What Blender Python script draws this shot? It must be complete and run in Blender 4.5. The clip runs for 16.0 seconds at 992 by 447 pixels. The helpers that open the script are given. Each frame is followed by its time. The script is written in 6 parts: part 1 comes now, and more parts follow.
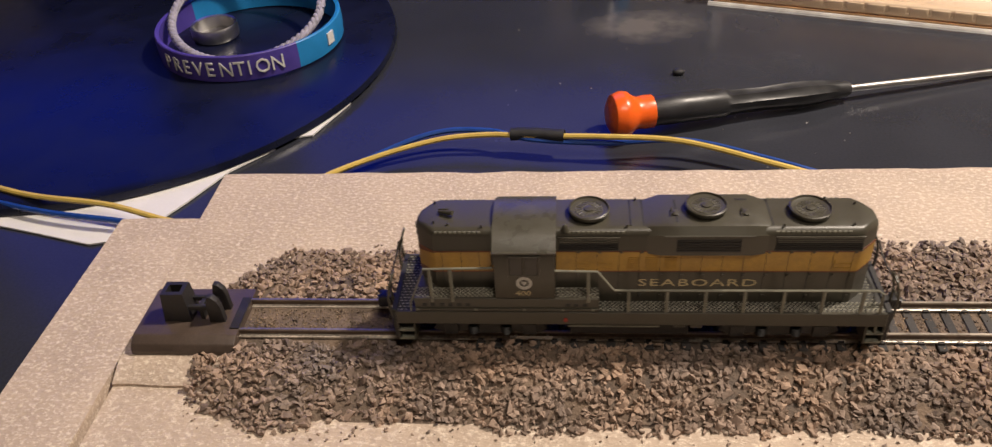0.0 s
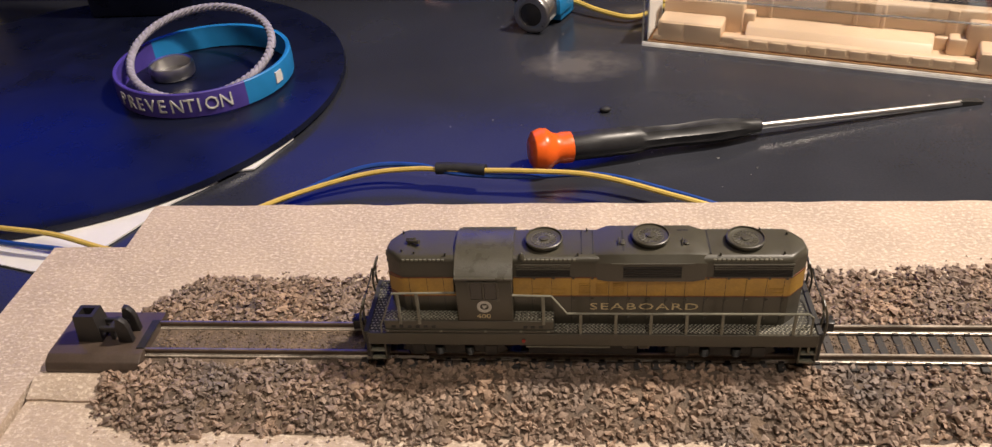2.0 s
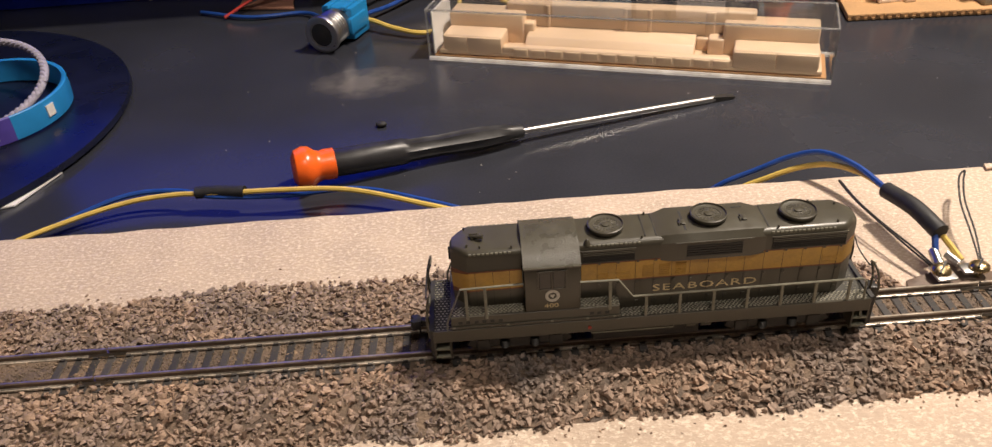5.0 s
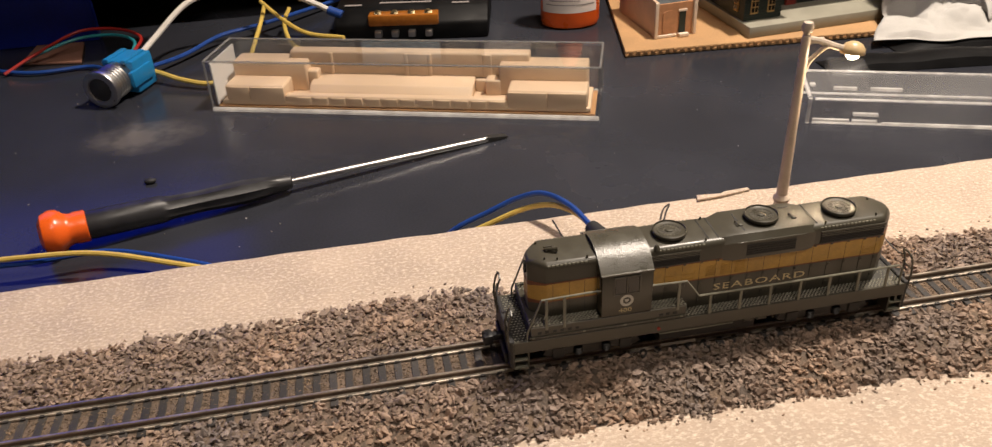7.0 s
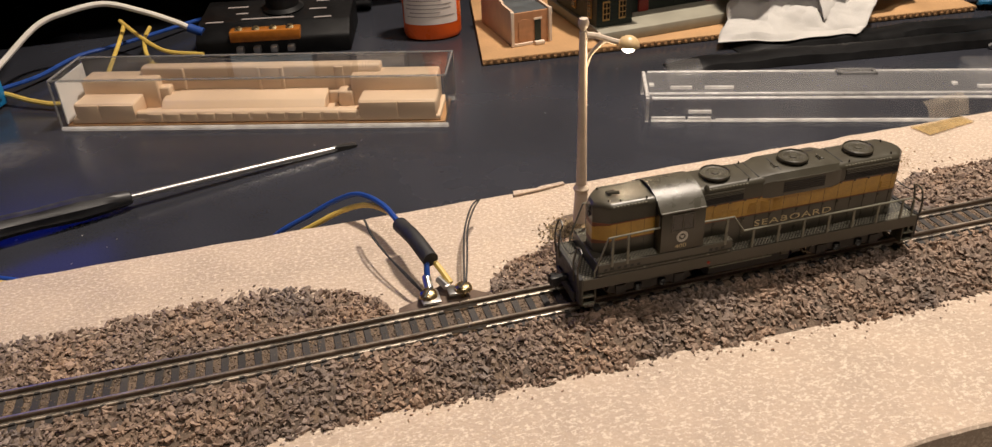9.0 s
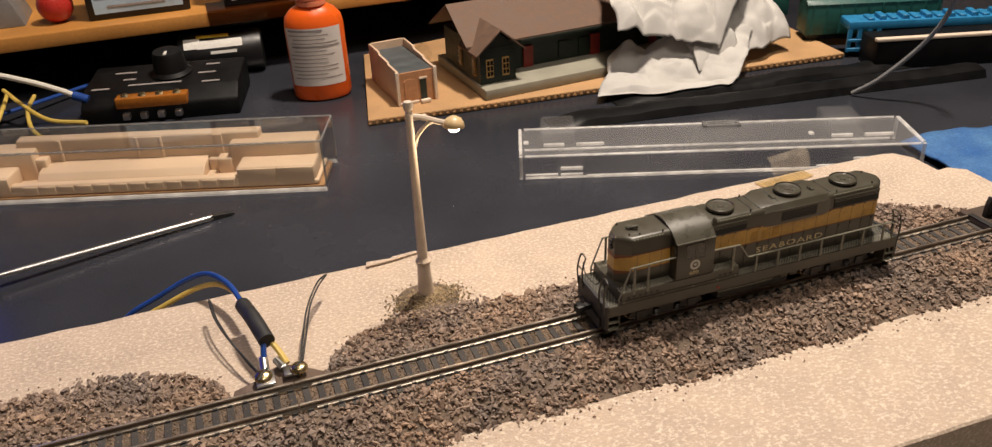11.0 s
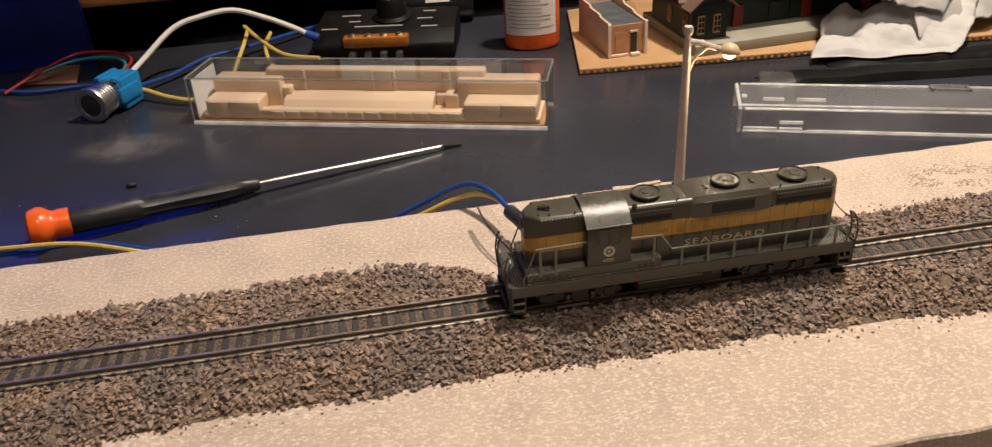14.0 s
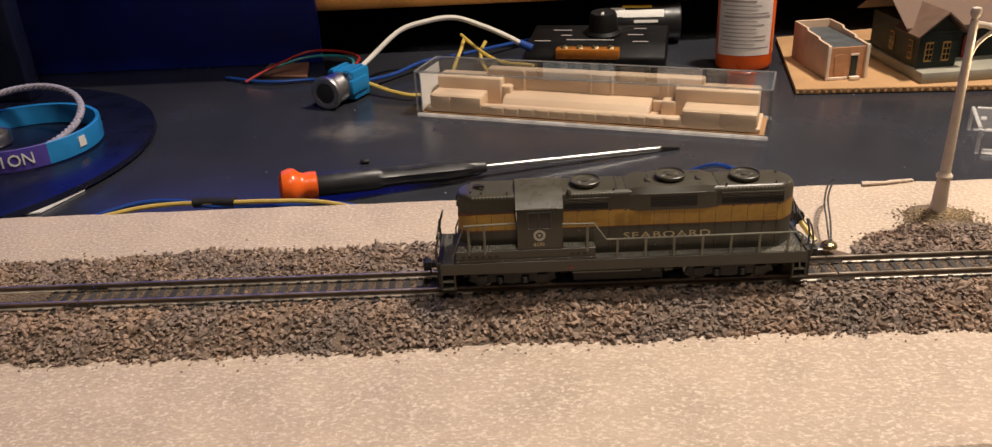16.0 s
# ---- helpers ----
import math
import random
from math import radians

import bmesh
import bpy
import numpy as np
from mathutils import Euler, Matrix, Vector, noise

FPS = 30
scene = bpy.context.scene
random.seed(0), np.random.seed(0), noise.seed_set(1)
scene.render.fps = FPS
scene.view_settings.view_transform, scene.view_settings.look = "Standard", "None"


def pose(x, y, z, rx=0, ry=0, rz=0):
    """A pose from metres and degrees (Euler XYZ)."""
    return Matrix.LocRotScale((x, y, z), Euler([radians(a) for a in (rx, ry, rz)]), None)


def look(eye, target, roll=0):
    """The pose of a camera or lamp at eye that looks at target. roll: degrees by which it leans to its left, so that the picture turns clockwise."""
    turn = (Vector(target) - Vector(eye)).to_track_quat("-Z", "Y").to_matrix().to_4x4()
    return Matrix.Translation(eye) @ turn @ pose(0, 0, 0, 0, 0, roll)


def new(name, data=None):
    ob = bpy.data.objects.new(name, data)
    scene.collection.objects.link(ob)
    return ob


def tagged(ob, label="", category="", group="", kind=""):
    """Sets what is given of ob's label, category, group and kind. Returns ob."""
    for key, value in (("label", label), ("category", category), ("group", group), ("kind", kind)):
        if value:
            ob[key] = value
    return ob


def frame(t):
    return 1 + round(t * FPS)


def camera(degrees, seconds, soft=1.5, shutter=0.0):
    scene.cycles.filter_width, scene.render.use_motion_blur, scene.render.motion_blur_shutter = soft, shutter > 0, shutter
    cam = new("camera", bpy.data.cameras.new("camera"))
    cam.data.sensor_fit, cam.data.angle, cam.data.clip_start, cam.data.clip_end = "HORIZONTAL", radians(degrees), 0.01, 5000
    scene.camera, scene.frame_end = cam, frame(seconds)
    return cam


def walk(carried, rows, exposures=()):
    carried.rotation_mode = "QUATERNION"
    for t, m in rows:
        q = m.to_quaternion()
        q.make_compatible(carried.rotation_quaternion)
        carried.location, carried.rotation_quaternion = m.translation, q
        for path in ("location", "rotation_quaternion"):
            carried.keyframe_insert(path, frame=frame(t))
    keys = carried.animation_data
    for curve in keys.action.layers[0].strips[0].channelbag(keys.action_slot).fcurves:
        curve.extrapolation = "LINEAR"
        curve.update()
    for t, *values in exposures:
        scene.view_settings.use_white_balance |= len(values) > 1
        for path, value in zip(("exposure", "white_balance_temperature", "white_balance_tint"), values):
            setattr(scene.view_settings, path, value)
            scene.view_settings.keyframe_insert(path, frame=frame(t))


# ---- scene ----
cam = camera(59.97, 16.0, soft=1.3, shutter=0.2)
PATH = [
    (0, (0.02160, -0.13763, 0.13205), (0.00393, 0.02161, 0.01233), -3.98),
    (0.5, (0.02431, -0.13653, 0.13334), (0.00407, 0.02205, 0.01317), -3.88),
    (1, (0.02262, -0.13688, 0.13644), (0.00070, 0.02201, 0.01697), -3.98),
    (1.5, (0.03802, -0.14207, 0.14161), (0.01560, 0.01920, 0.02547), -4.15),
    (2, (0.05115, -0.14964, 0.14059), (0.03286, 0.01366, 0.02657), -3.92),
    (2.5, (0.05845, -0.15607, 0.14162), (0.04388, 0.00794, 0.02809), -4.12),
    (3, (0.06947, -0.15631, 0.14019), (0.05826, 0.00764, 0.02620), -4.08),
    (3.2, (0.07294, -0.15437, 0.13858), (0.06294, 0.00945, 0.02428), -4.20),
    (5.5, (0.11809, -0.15495, 0.13883), (0.12534, 0.01155, 0.02825), -3.63),
    (6, (0.13016, -0.15640, 0.14097), (0.14438, 0.01029, 0.03138), -3.23),
    (6.5, (0.14337, -0.15854, 0.14182), (0.16309, 0.00812, 0.03302), -3.18),
    (7, (0.15674, -0.15892, 0.14207), (0.18287, 0.00806, 0.03514), -2.91),
    (7.5, (0.16974, -0.15923, 0.14184), (0.20345, 0.00689, 0.03570), -2.39),
    (8, (0.18129, -0.16605, 0.14363), (0.22037, -0.00045, 0.03851), -2.05),
    (8.5, (0.18881, -0.17098, 0.13857), (0.23148, -0.00522, 0.03511), -1.79),
    (9, (0.18981, -0.17556, 0.13853), (0.23168, -0.00982, 0.03472), -2.65),
    (9.5, (0.20533, -0.18018, 0.14100), (0.24827, -0.01400, 0.03832), -2.70),
    (9.7, (0.21214, -0.18004, 0.14142), (0.25706, -0.01374, 0.03979), -2.35),
    (11.8, (0.22158, -0.18802, 0.15460), (0.27831, -0.02174, 0.05904), -3.42),
    (12, (0.20746, -0.18753, 0.15336), (0.25945, -0.01951, 0.05813), -3.93),
    (12.5, (0.19187, -0.18681, 0.15565), (0.23022, -0.01523, 0.06030), -4.02),
    (13, (0.18674, -0.19222, 0.15096), (0.21874, -0.02054, 0.05348), -3.53),
    (13.5, (0.18604, -0.19442, 0.14727), (0.21503, -0.02336, 0.04779), -3.31),
    (14, (0.17572, -0.19696, 0.14322), (0.20097, -0.02552, 0.04337), -3.32),
    (14.5, (0.16435, -0.20385, 0.14092), (0.17828, -0.02915, 0.04455), -3.06),
    (15, (0.14856, -0.21114, 0.13039), (0.15259, -0.03335, 0.03888), -3.25),
    (15.5, (0.14769, -0.21076, 0.12772), (0.14655, -0.03136, 0.03931), -3.05),
    (16, (0.13750, -0.21202, 0.12304), (0.13217, -0.03209, 0.03587), -2.99),
]
walk(cam, [(t, look(eye, target, roll)) for t, eye, target, roll in PATH], [(0, 0.44), (1.0, 0.54), (2.5, 0.56), (5.5, 0.42), (9.0, 0.07), (12.0, 0.04), (16.0, 0.14)])

# ---- world, lights, exposure ----
MM = 0.001
TABLE = -0.030
LAMP = (0.50, 0.17, 0.76)
world = bpy.data.worlds.new("world")
scene.world = world
world.use_nodes = True
world.node_tree.nodes["Background"].inputs[0].default_value = (1.0, 0.86, 0.70, 1)
world.node_tree.nodes["Background"].inputs[1].default_value = 0.02
lamp_data = bpy.data.lights.new("desk_light", "AREA")
lamp_data.shape, lamp_data.size, lamp_data.energy, lamp_data.color = "DISK", 0.075, 9.4, (1.0, 0.86, 0.725)
desk_light = new("desk_light", lamp_data)
desk_light.matrix_world = look(LAMP, (0.46, -0.02, 0.0))
room_data = bpy.data.lights.new("ceiling_light", "AREA")
room_data.shape, room_data.size, room_data.energy, room_data.color = "DISK", 0.40, 6.4, (1.0, 0.865, 0.74)
ceiling_light = new("ceiling_light", room_data)
ceiling_light.matrix_world = look((0.34, -0.64, 1.45), (0.26, 0.0, 0.0))


# ---- materials ----
def surface(name, color, rough=0.6, metal=0.0, vary=0.25, scale=400.0, bump=0.15, tint=None, fine=2500.0,
            spec=0.5, per_object=0.0, per_island=0.0, dist=0.0002):
    """Paint or plastic with stains at one scale, grain at another, and fine relief. tint: a second colour for the stains."""
    m = bpy.data.materials.new(name)
    m.use_nodes = True
    nt = m.node_tree
    b = nt.nodes["Principled BSDF"]
    co = nt.nodes.new("ShaderNodeTexCoord")
    n1 = nt.nodes.new("ShaderNodeTexNoise")
    n1.inputs["Scale"].default_value, n1.inputs["Detail"].default_value = scale, 6
    n2 = nt.nodes.new("ShaderNodeTexNoise")
    n2.inputs["Scale"].default_value, n2.inputs["Detail"].default_value = fine, 3
    nt.links.new(co.outputs["Object"], n1.inputs["Vector"])
    nt.links.new(co.outputs["Object"], n2.inputs["Vector"])
    ramp = nt.nodes.new("ShaderNodeMapRange")
    ramp.inputs[1].default_value, ramp.inputs[2].default_value = 0.3, 0.7
    nt.links.new(n1.outputs[0], ramp.inputs[0])
    mix = nt.nodes.new("ShaderNodeMix")
    mix.data_type = "RGBA"
    dark = tint if tint else tuple(c * (1 - vary) for c in color)
    lite = color if tint else tuple(min(1, c * (1 + vary)) for c in color)
    mix.inputs["A"].default_value, mix.inputs["B"].default_value = (*dark, 1), (*lite, 1)
    nt.links.new(ramp.outputs[0], mix.inputs["Factor"])
    mul = nt.nodes.new("ShaderNodeMix")
    mul.data_type, mul.blend_type = "RGBA", "MULTIPLY"
    mul.inputs["Factor"].default_value = 1.0
    r2 = nt.nodes.new("ShaderNodeMapRange")
    r2.inputs[1].default_value, r2.inputs[2].default_value = 0.25, 0.75
    r2.inputs[3].default_value, r2.inputs[4].default_value = 1 - vary * 0.6, 1 + vary * 0.6
    nt.links.new(n2.outputs[0], r2.inputs[0])
    nt.links.new(mix.outputs["Result"], mul.inputs["A"])
    nt.links.new(r2.outputs[0], mul.inputs["B"])
    out = mul.outputs["Result"]
    if per_object or per_island:
        src = nt.nodes.new("ShaderNodeObjectInfo" if per_object else "ShaderNodeNewGeometry")
        r3 = nt.nodes.new("ShaderNodeMapRange")
        k = per_object or per_island
        r3.inputs[3].default_value, r3.inputs[4].default_value = 1 - k, 1 + k
        nt.links.new(src.outputs["Random" if per_object else "Random Per Island"], r3.inputs[0])
        mul2 = nt.nodes.new("ShaderNodeMix")
        mul2.data_type, mul2.blend_type = "RGBA", "MULTIPLY"
        mul2.inputs["Factor"].default_value = 1.0
        nt.links.new(out, mul2.inputs["A"])
        nt.links.new(r3.outputs[0], mul2.inputs["B"])
        out = mul2.outputs["Result"]
    nt.links.new(out, b.inputs["Base Color"])
    rr = nt.nodes.new("ShaderNodeMapRange")
    rr.inputs[1].default_value, rr.inputs[2].default_value = 0.3, 0.7
    rr.inputs[3].default_value, rr.inputs[4].default_value = max(0.03, rough * 0.8), min(1, rough * 1.2)
    nt.links.new(n1.outputs[0], rr.inputs[0])
    nt.links.new(rr.outputs[0], b.inputs["Roughness"])
    b.inputs["Metallic"].default_value = metal
    b.inputs["Specular IOR Level"].default_value = spec
    if bump:
        bp = nt.nodes.new("ShaderNodeBump")
        bp.inputs["Strength"].default_value, bp.inputs["Distance"].default_value = bump, dist
        nt.links.new(n2.outputs[0], bp.inputs["Height"])
        nt.links.new(bp.outputs[0], b.inputs["Normal"])
    return m


def foam_material():
    """Pressed beige foam: pale elongated beads in a warmer ground, with pits."""
    m = surface("beige_foam", (0.475, 0.375, 0.295), rough=0.75, vary=0.10, scale=60, fine=900, bump=0.0, spec=0.3)
    nt = m.node_tree
    b = nt.nodes["Principled BSDF"]
    old = b.inputs["Base Color"].links[0].from_socket
    co = nt.nodes.new("ShaderNodeTexCoord")
    mp = nt.nodes.new("ShaderNodeMapping")
    mp.inputs["Scale"].default_value = (720, 1020, 780)
    nt.links.new(co.outputs["Object"], mp.inputs["Vector"])
    warp = nt.nodes.new("ShaderNodeTexNoise")
    warp.inputs["Scale"].default_value, warp.inputs["Detail"].default_value = 1.1, 4
    nt.links.new(mp.outputs[0], warp.inputs["Vector"])
    add = nt.nodes.new("ShaderNodeMix")
    add.data_type, add.blend_type = "RGBA", "ADD"
    add.inputs["Factor"].default_value = 1.6
    nt.links.new(mp.outputs[0], add.inputs["A"])
    nt.links.new(warp.outputs["Color"], add.inputs["B"])
    vo = nt.nodes.new("ShaderNodeTexVoronoi")
    vo.inputs["Scale"].default_value = 1.0
    nt.links.new(add.outputs["Result"], vo.inputs["Vector"])
    no = nt.nodes.new("ShaderNodeTexNoise")
    no.inputs["Scale"].default_value, no.inputs["Detail"].default_value, no.inputs["Roughness"].default_value = 1.15, 6, 0.7
    nt.links.new(mp.outputs[0], no.inputs["Vector"])
    rg = nt.nodes.new("ShaderNodeMapRange")
    rg.inputs[1].default_value, rg.inputs[2].default_value = 0.51, 0.62
    nt.links.new(no.outputs[0], rg.inputs[0])
    mx = nt.nodes.new("ShaderNodeMix")
    mx.data_type = "RGBA"
    mx.inputs["B"].default_value = (0.68, 0.58, 0.472, 1)
    nt.links.new(rg.outputs[0], mx.inputs["Factor"])
    nt.links.new(old, mx.inputs["A"])
    nt.links.new(mx.outputs["Result"], b.inputs["Base Color"])
    bp = nt.nodes.new("ShaderNodeBump")
    bp.inputs["Strength"].default_value, bp.inputs["Distance"].default_value = 0.5, 0.00035
    hm = nt.nodes.new("ShaderNodeMath")
    hm.operation = "MULTIPLY_ADD"
    hm.inputs[1].default_value = 0.8
    nt.links.new(no.outputs[0], hm.inputs[0])
    nt.links.new(vo.outputs["Distance"], hm.inputs[2])
    nt.links.new(hm.outputs[0], bp.inputs["Height"])
    nt.links.new(bp.outputs[0], b.inputs["Normal"])
    return m


def table_material():
    """Dark slate laminate: smooth, with faint smears that change its gloss."""
    m = surface("slate_table", (0.031, 0.033, 0.042), rough=0.24, vary=0.20, scale=14, fine=1200, bump=0.02, spec=0.48)
    nt = m.node_tree
    b = nt.nodes["Principled BSDF"]
    co = nt.nodes.new("ShaderNodeTexCoord")
    old = b.inputs["Base Color"].links[0].from_socket
    last = old
    for place, size, amount in (((0.053, 0.224, TABLE), (0.036, 0.024), 0.50), ((0.09, 0.29, TABLE), (0.035, 0.012), 0.25)):
        mp = nt.nodes.new("ShaderNodeMapping")
        mp.vector_type = "TEXTURE"
        mp.inputs["Location"].default_value = place
        mp.inputs["Scale"].default_value = (size[0], size[1], 0.02)
        nt.links.new(co.outputs["Object"], mp.inputs["Vector"])
        gr = nt.nodes.new("ShaderNodeTexGradient")
        gr.gradient_type = "SPHERICAL"
        nt.links.new(mp.outputs[0], gr.inputs["Vector"])
        no = nt.nodes.new("ShaderNodeTexNoise")
        no.inputs["Scale"].default_value, no.inputs["Detail"].default_value = 120, 6
        nt.links.new(co.outputs["Object"], no.inputs["Vector"])
        mu = nt.nodes.new("ShaderNodeMath")
        mu.operation = "MULTIPLY"
        nt.links.new(gr.outputs["Fac"], mu.inputs[0])
        nt.links.new(no.outputs[0], mu.inputs[1])
        mr = nt.nodes.new("ShaderNodeMapRange")
        mr.inputs[1].default_value, mr.inputs[2].default_value = 0.08, 0.45
        mr.inputs[4].default_value = amount
        nt.links.new(mu.outputs[0], mr.inputs[0])
        mx = nt.nodes.new("ShaderNodeMix")
        mx.data_type = "RGBA"
        mx.inputs["B"].default_value = (0.20, 0.18, 0.155, 1)
        nt.links.new(mr.outputs[0], mx.inputs["Factor"])
        nt.links.new(last, mx.inputs["A"])
        last = mx.outputs["Result"]
    nt.links.new(last, b.inputs["Base Color"])
    return m


def clear_plastic(name, tint=(0.96, 0.97, 0.97), rough=0.04):
    m = bpy.data.materials.new(name)
    m.use_nodes = True
    nt = m.node_tree
    nt.nodes.clear()
    out = nt.nodes.new("ShaderNodeOutputMaterial")
    tr = nt.nodes.new("ShaderNodeBsdfTransparent")
    tr.inputs[0].default_value = (*tint, 1)
    gl = nt.nodes.new("ShaderNodeBsdfGlossy")
    gl.inputs["Roughness"].default_value = rough
    lw = nt.nodes.new("ShaderNodeLayerWeight")
    lw.inputs["Blend"].default_value = 0.5
    pw = nt.nodes.new("ShaderNodeMath")
    pw.operation = "POWER"
    pw.inputs[1].default_value = 4.0
    nt.links.new(lw.outputs["Facing"], pw.inputs[0])
    fr = nt.nodes.new("ShaderNodeMapRange")
    fr.inputs[3].default_value, fr.inputs[4].default_value = 0.04, 0.75
    nt.links.new(pw.outputs[0], fr.inputs[0])
    mx = nt.nodes.new("ShaderNodeMixShader")
    nt.links.new(fr.outputs[0], mx.inputs[0])
    nt.links.new(tr.outputs[0], mx.inputs[1])
    nt.links.new(gl.outputs[0], mx.inputs[2])
    nt.links.new(mx.outputs[0], out.inputs[0])
    return m


def glow(name, color, strength):
    m = bpy.data.materials.new(name)
    m.use_nodes = True
    b = m.node_tree.nodes["Principled BSDF"]
    b.inputs["Base Color"].default_value = (*color, 1)
    b.inputs["Emission Color"].default_value = (*color, 1)
    b.inputs["Emission Strength"].default_value = strength
    return m


FOAM = foam_material()
SLATE = table_material()
OLIVE = surface("olive_drab_paint", (0.060, 0.055, 0.038), rough=0.36, vary=0.12, scale=250, fine=2600, bump=0.08, tint=(0.055, 0.049, 0.036))
ROOF_OLIVE = surface("satin_cab_roof_paint", (0.070, 0.065, 0.048), rough=0.30, vary=0.15, scale=300, fine=3200, bump=0.35, spec=0.62)
# Shade under the frame and in gaps put into the colour; dark fittings too.
OLIVE_DARK = surface("shade_and_fittings_black", (0.022, 0.021, 0.020), rough=0.6, vary=0.3, scale=500, fine=3000, bump=0.2)
# Lightened olive: light on the upper louvre slats; fan grilles use it too.
SLAT = surface("lightened_olive_paint", (0.105, 0.098, 0.075), rough=0.4, vary=0.25, scale=500, fine=3000, bump=0.1)
# Truck colour darkened to stand for the shade beneath the deck.
TRUCK = surface("dusty_shaded_truck_plastic", (0.024, 0.023, 0.021), rough=0.5, vary=0.35, scale=500, fine=3000, bump=0.3)
STRIPE = surface("mustard_paint", (0.47, 0.275, 0.046), rough=0.42, vary=0.18, scale=300, fine=2500, bump=0.05, tint=(0.36, 0.205, 0.036))
STRIPE_EDGE = surface("rust_red_line", (0.16, 0.05, 0.02), rough=0.5, vary=0.2, scale=400)
RAIL_GREY = surface("pale_olive_handrail", (0.17, 0.165, 0.125), rough=0.5, vary=0.2, scale=600, fine=3000, bump=0.1)
TREAD = surface("dull_tread_plate", (0.34, 0.325, 0.26), rough=0.38, vary=0.30, scale=900, fine=3500, bump=0.3)
TREAD_BED = surface("dark_deck_paint", (0.035, 0.033, 0.026), rough=0.6, vary=0.2, scale=500)
DECAL = surface("faded_yellow_lettering", (0.52, 0.43, 0.24), rough=0.55, vary=0.2, scale=900)
DECAL_PALE = surface("pale_grey_emblem", (0.50, 0.48, 0.42), rough=0.55, vary=0.15, scale=1500)
WINDOW_DARK = surface("smoked_window", (0.02, 0.018, 0.015), rough=0.15, vary=0.1, scale=500, bump=0.0)
STEEL = surface("nickel_silver", (0.62, 0.58, 0.50), rough=0.24, metal=1.0, vary=0.15, scale=300, fine=2500, bump=0.05)
RAIL_BROWN = surface("weathered_rail_brown", (0.10, 0.068, 0.045), rough=0.55, vary=0.35, scale=350, fine=2500, bump=0.2)
RAIL_TOP = surface("worn_rail_head", (0.42, 0.36, 0.30), rough=0.38, metal=0.85, vary=0.3, scale=160, fine=1800, bump=0.05)
RAIL_FOOT = surface("dull_bright_rail_foot", (0.50, 0.44, 0.365), rough=0.42, metal=0.35, vary=0.6, scale=110, fine=1500, bump=0.1)
TIE = surface("dark_plastic_tie", (0.036, 0.032, 0.030), rough=0.7, vary=0.35, scale=600, fine=2600, bump=0.3, per_object=0.35)
BALLAST = surface("dark_ballast_grain", (0.340, 0.232, 0.162), rough=0.8, vary=0.34, scale=42, fine=1900, bump=0.4, tint=(0.172, 0.140, 0.123), per_island=0.33)
DIRT = surface("brown_ballast_dirt", (0.19, 0.135, 0.095), rough=0.9, vary=0.40, scale=160, fine=1500, bump=0.9, tint=(0.075, 0.055, 0.042), dist=0.0004)
GRIT = surface("dark_track_grit", (0.25, 0.175, 0.112), rough=0.9, vary=0.3, scale=200, fine=1800, bump=0.4, tint=(0.085, 0.066, 0.052), per_island=0.4)
MOUND = surface("tan_scenery_grit", (0.285, 0.212, 0.125), rough=0.9, vary=0.25, scale=300, fine=1800, bump=0.4, per_island=0.32)
TAN_GRIT = surface("pale_tan_grit", (0.44, 0.325, 0.20), rough=0.9, vary=0.25, scale=300, fine=1800, bump=0.3, per_island=0.25)
PLATE = surface("brown_terminal_plastic", (0.125, 0.088, 0.066), rough=0.5, vary=0.25, scale=220, fine=2000, bump=0.15)
BUMPER = surface("dark_brown_bumper_plastic", (0.072, 0.052, 0.041), rough=0.38, vary=0.2, scale=200, fine=2200, bump=0.1)
BUMPER_DARK = surface("black_bumper_plastic", (0.022, 0.020, 0.020), rough=0.5, vary=0.2, scale=300)
BRASS = surface("worn_brass", (0.55, 0.43, 0.24), rough=0.28, metal=1.0, vary=0.2, scale=700, bump=0.1)
CHROME = surface("brushed_chrome", (0.52, 0.51, 0.50), rough=0.34, metal=1.0, vary=0.05, scale=120, bump=0.0)
BLACK = surface("black_plastic", (0.010, 0.010, 0.011), rough=0.38, vary=0.2, scale=180, fine=1800, bump=0.05)
BLACK_MATT = surface("matt_black_sleeve", (0.018, 0.018, 0.019), rough=0.6, vary=0.25, scale=300, fine=1800, bump=0.2)
GRIP = surface("worn_black_grip", (0.024, 0.024, 0.026), rough=0.42, vary=0.25, scale=180, fine=1800, bump=0.08)
CASING = surface("deep_black_casing", (0.0055, 0.0055, 0.006), rough=0.5, vary=0.3, scale=90, fine=900, bump=0.06, spec=0.18)
ORANGE = surface("orange_plastic", (0.85, 0.125, 0.012), rough=0.30, vary=0.10, scale=90, bump=0.03)
BLUE_WIRE = surface("blue_insulation", (0.012, 0.055, 0.26), rough=0.40, vary=0.15, scale=200, bump=0.05)
YELLOW_WIRE = surface("yellow_insulation", (0.62, 0.44, 0.10), rough=0.42, vary=0.12, scale=200, bump=0.05)
WHITE_WIRE = surface("white_insulation", (0.66, 0.62, 0.56), rough=0.4, vary=0.08, scale=200, bump=0.03)
RED_WIRE = surface("red_insulation", (0.34, 0.02, 0.015), rough=0.4, vary=0.1, scale=200, bump=0.03)
TEAL_WIRE = surface("teal_insulation", (0.02, 0.24, 0.28), rough=0.4, vary=0.1, scale=200, bump=0.03)
GREY_WIRE = surface("grey_insulation", (0.20, 0.20, 0.20), rough=0.4, vary=0.1, scale=200, bump=0.03)
CYAN = surface("bright_blue_plastic", (0.012, 0.20, 0.46), rough=0.4, vary=0.10, scale=150, bump=0.05)
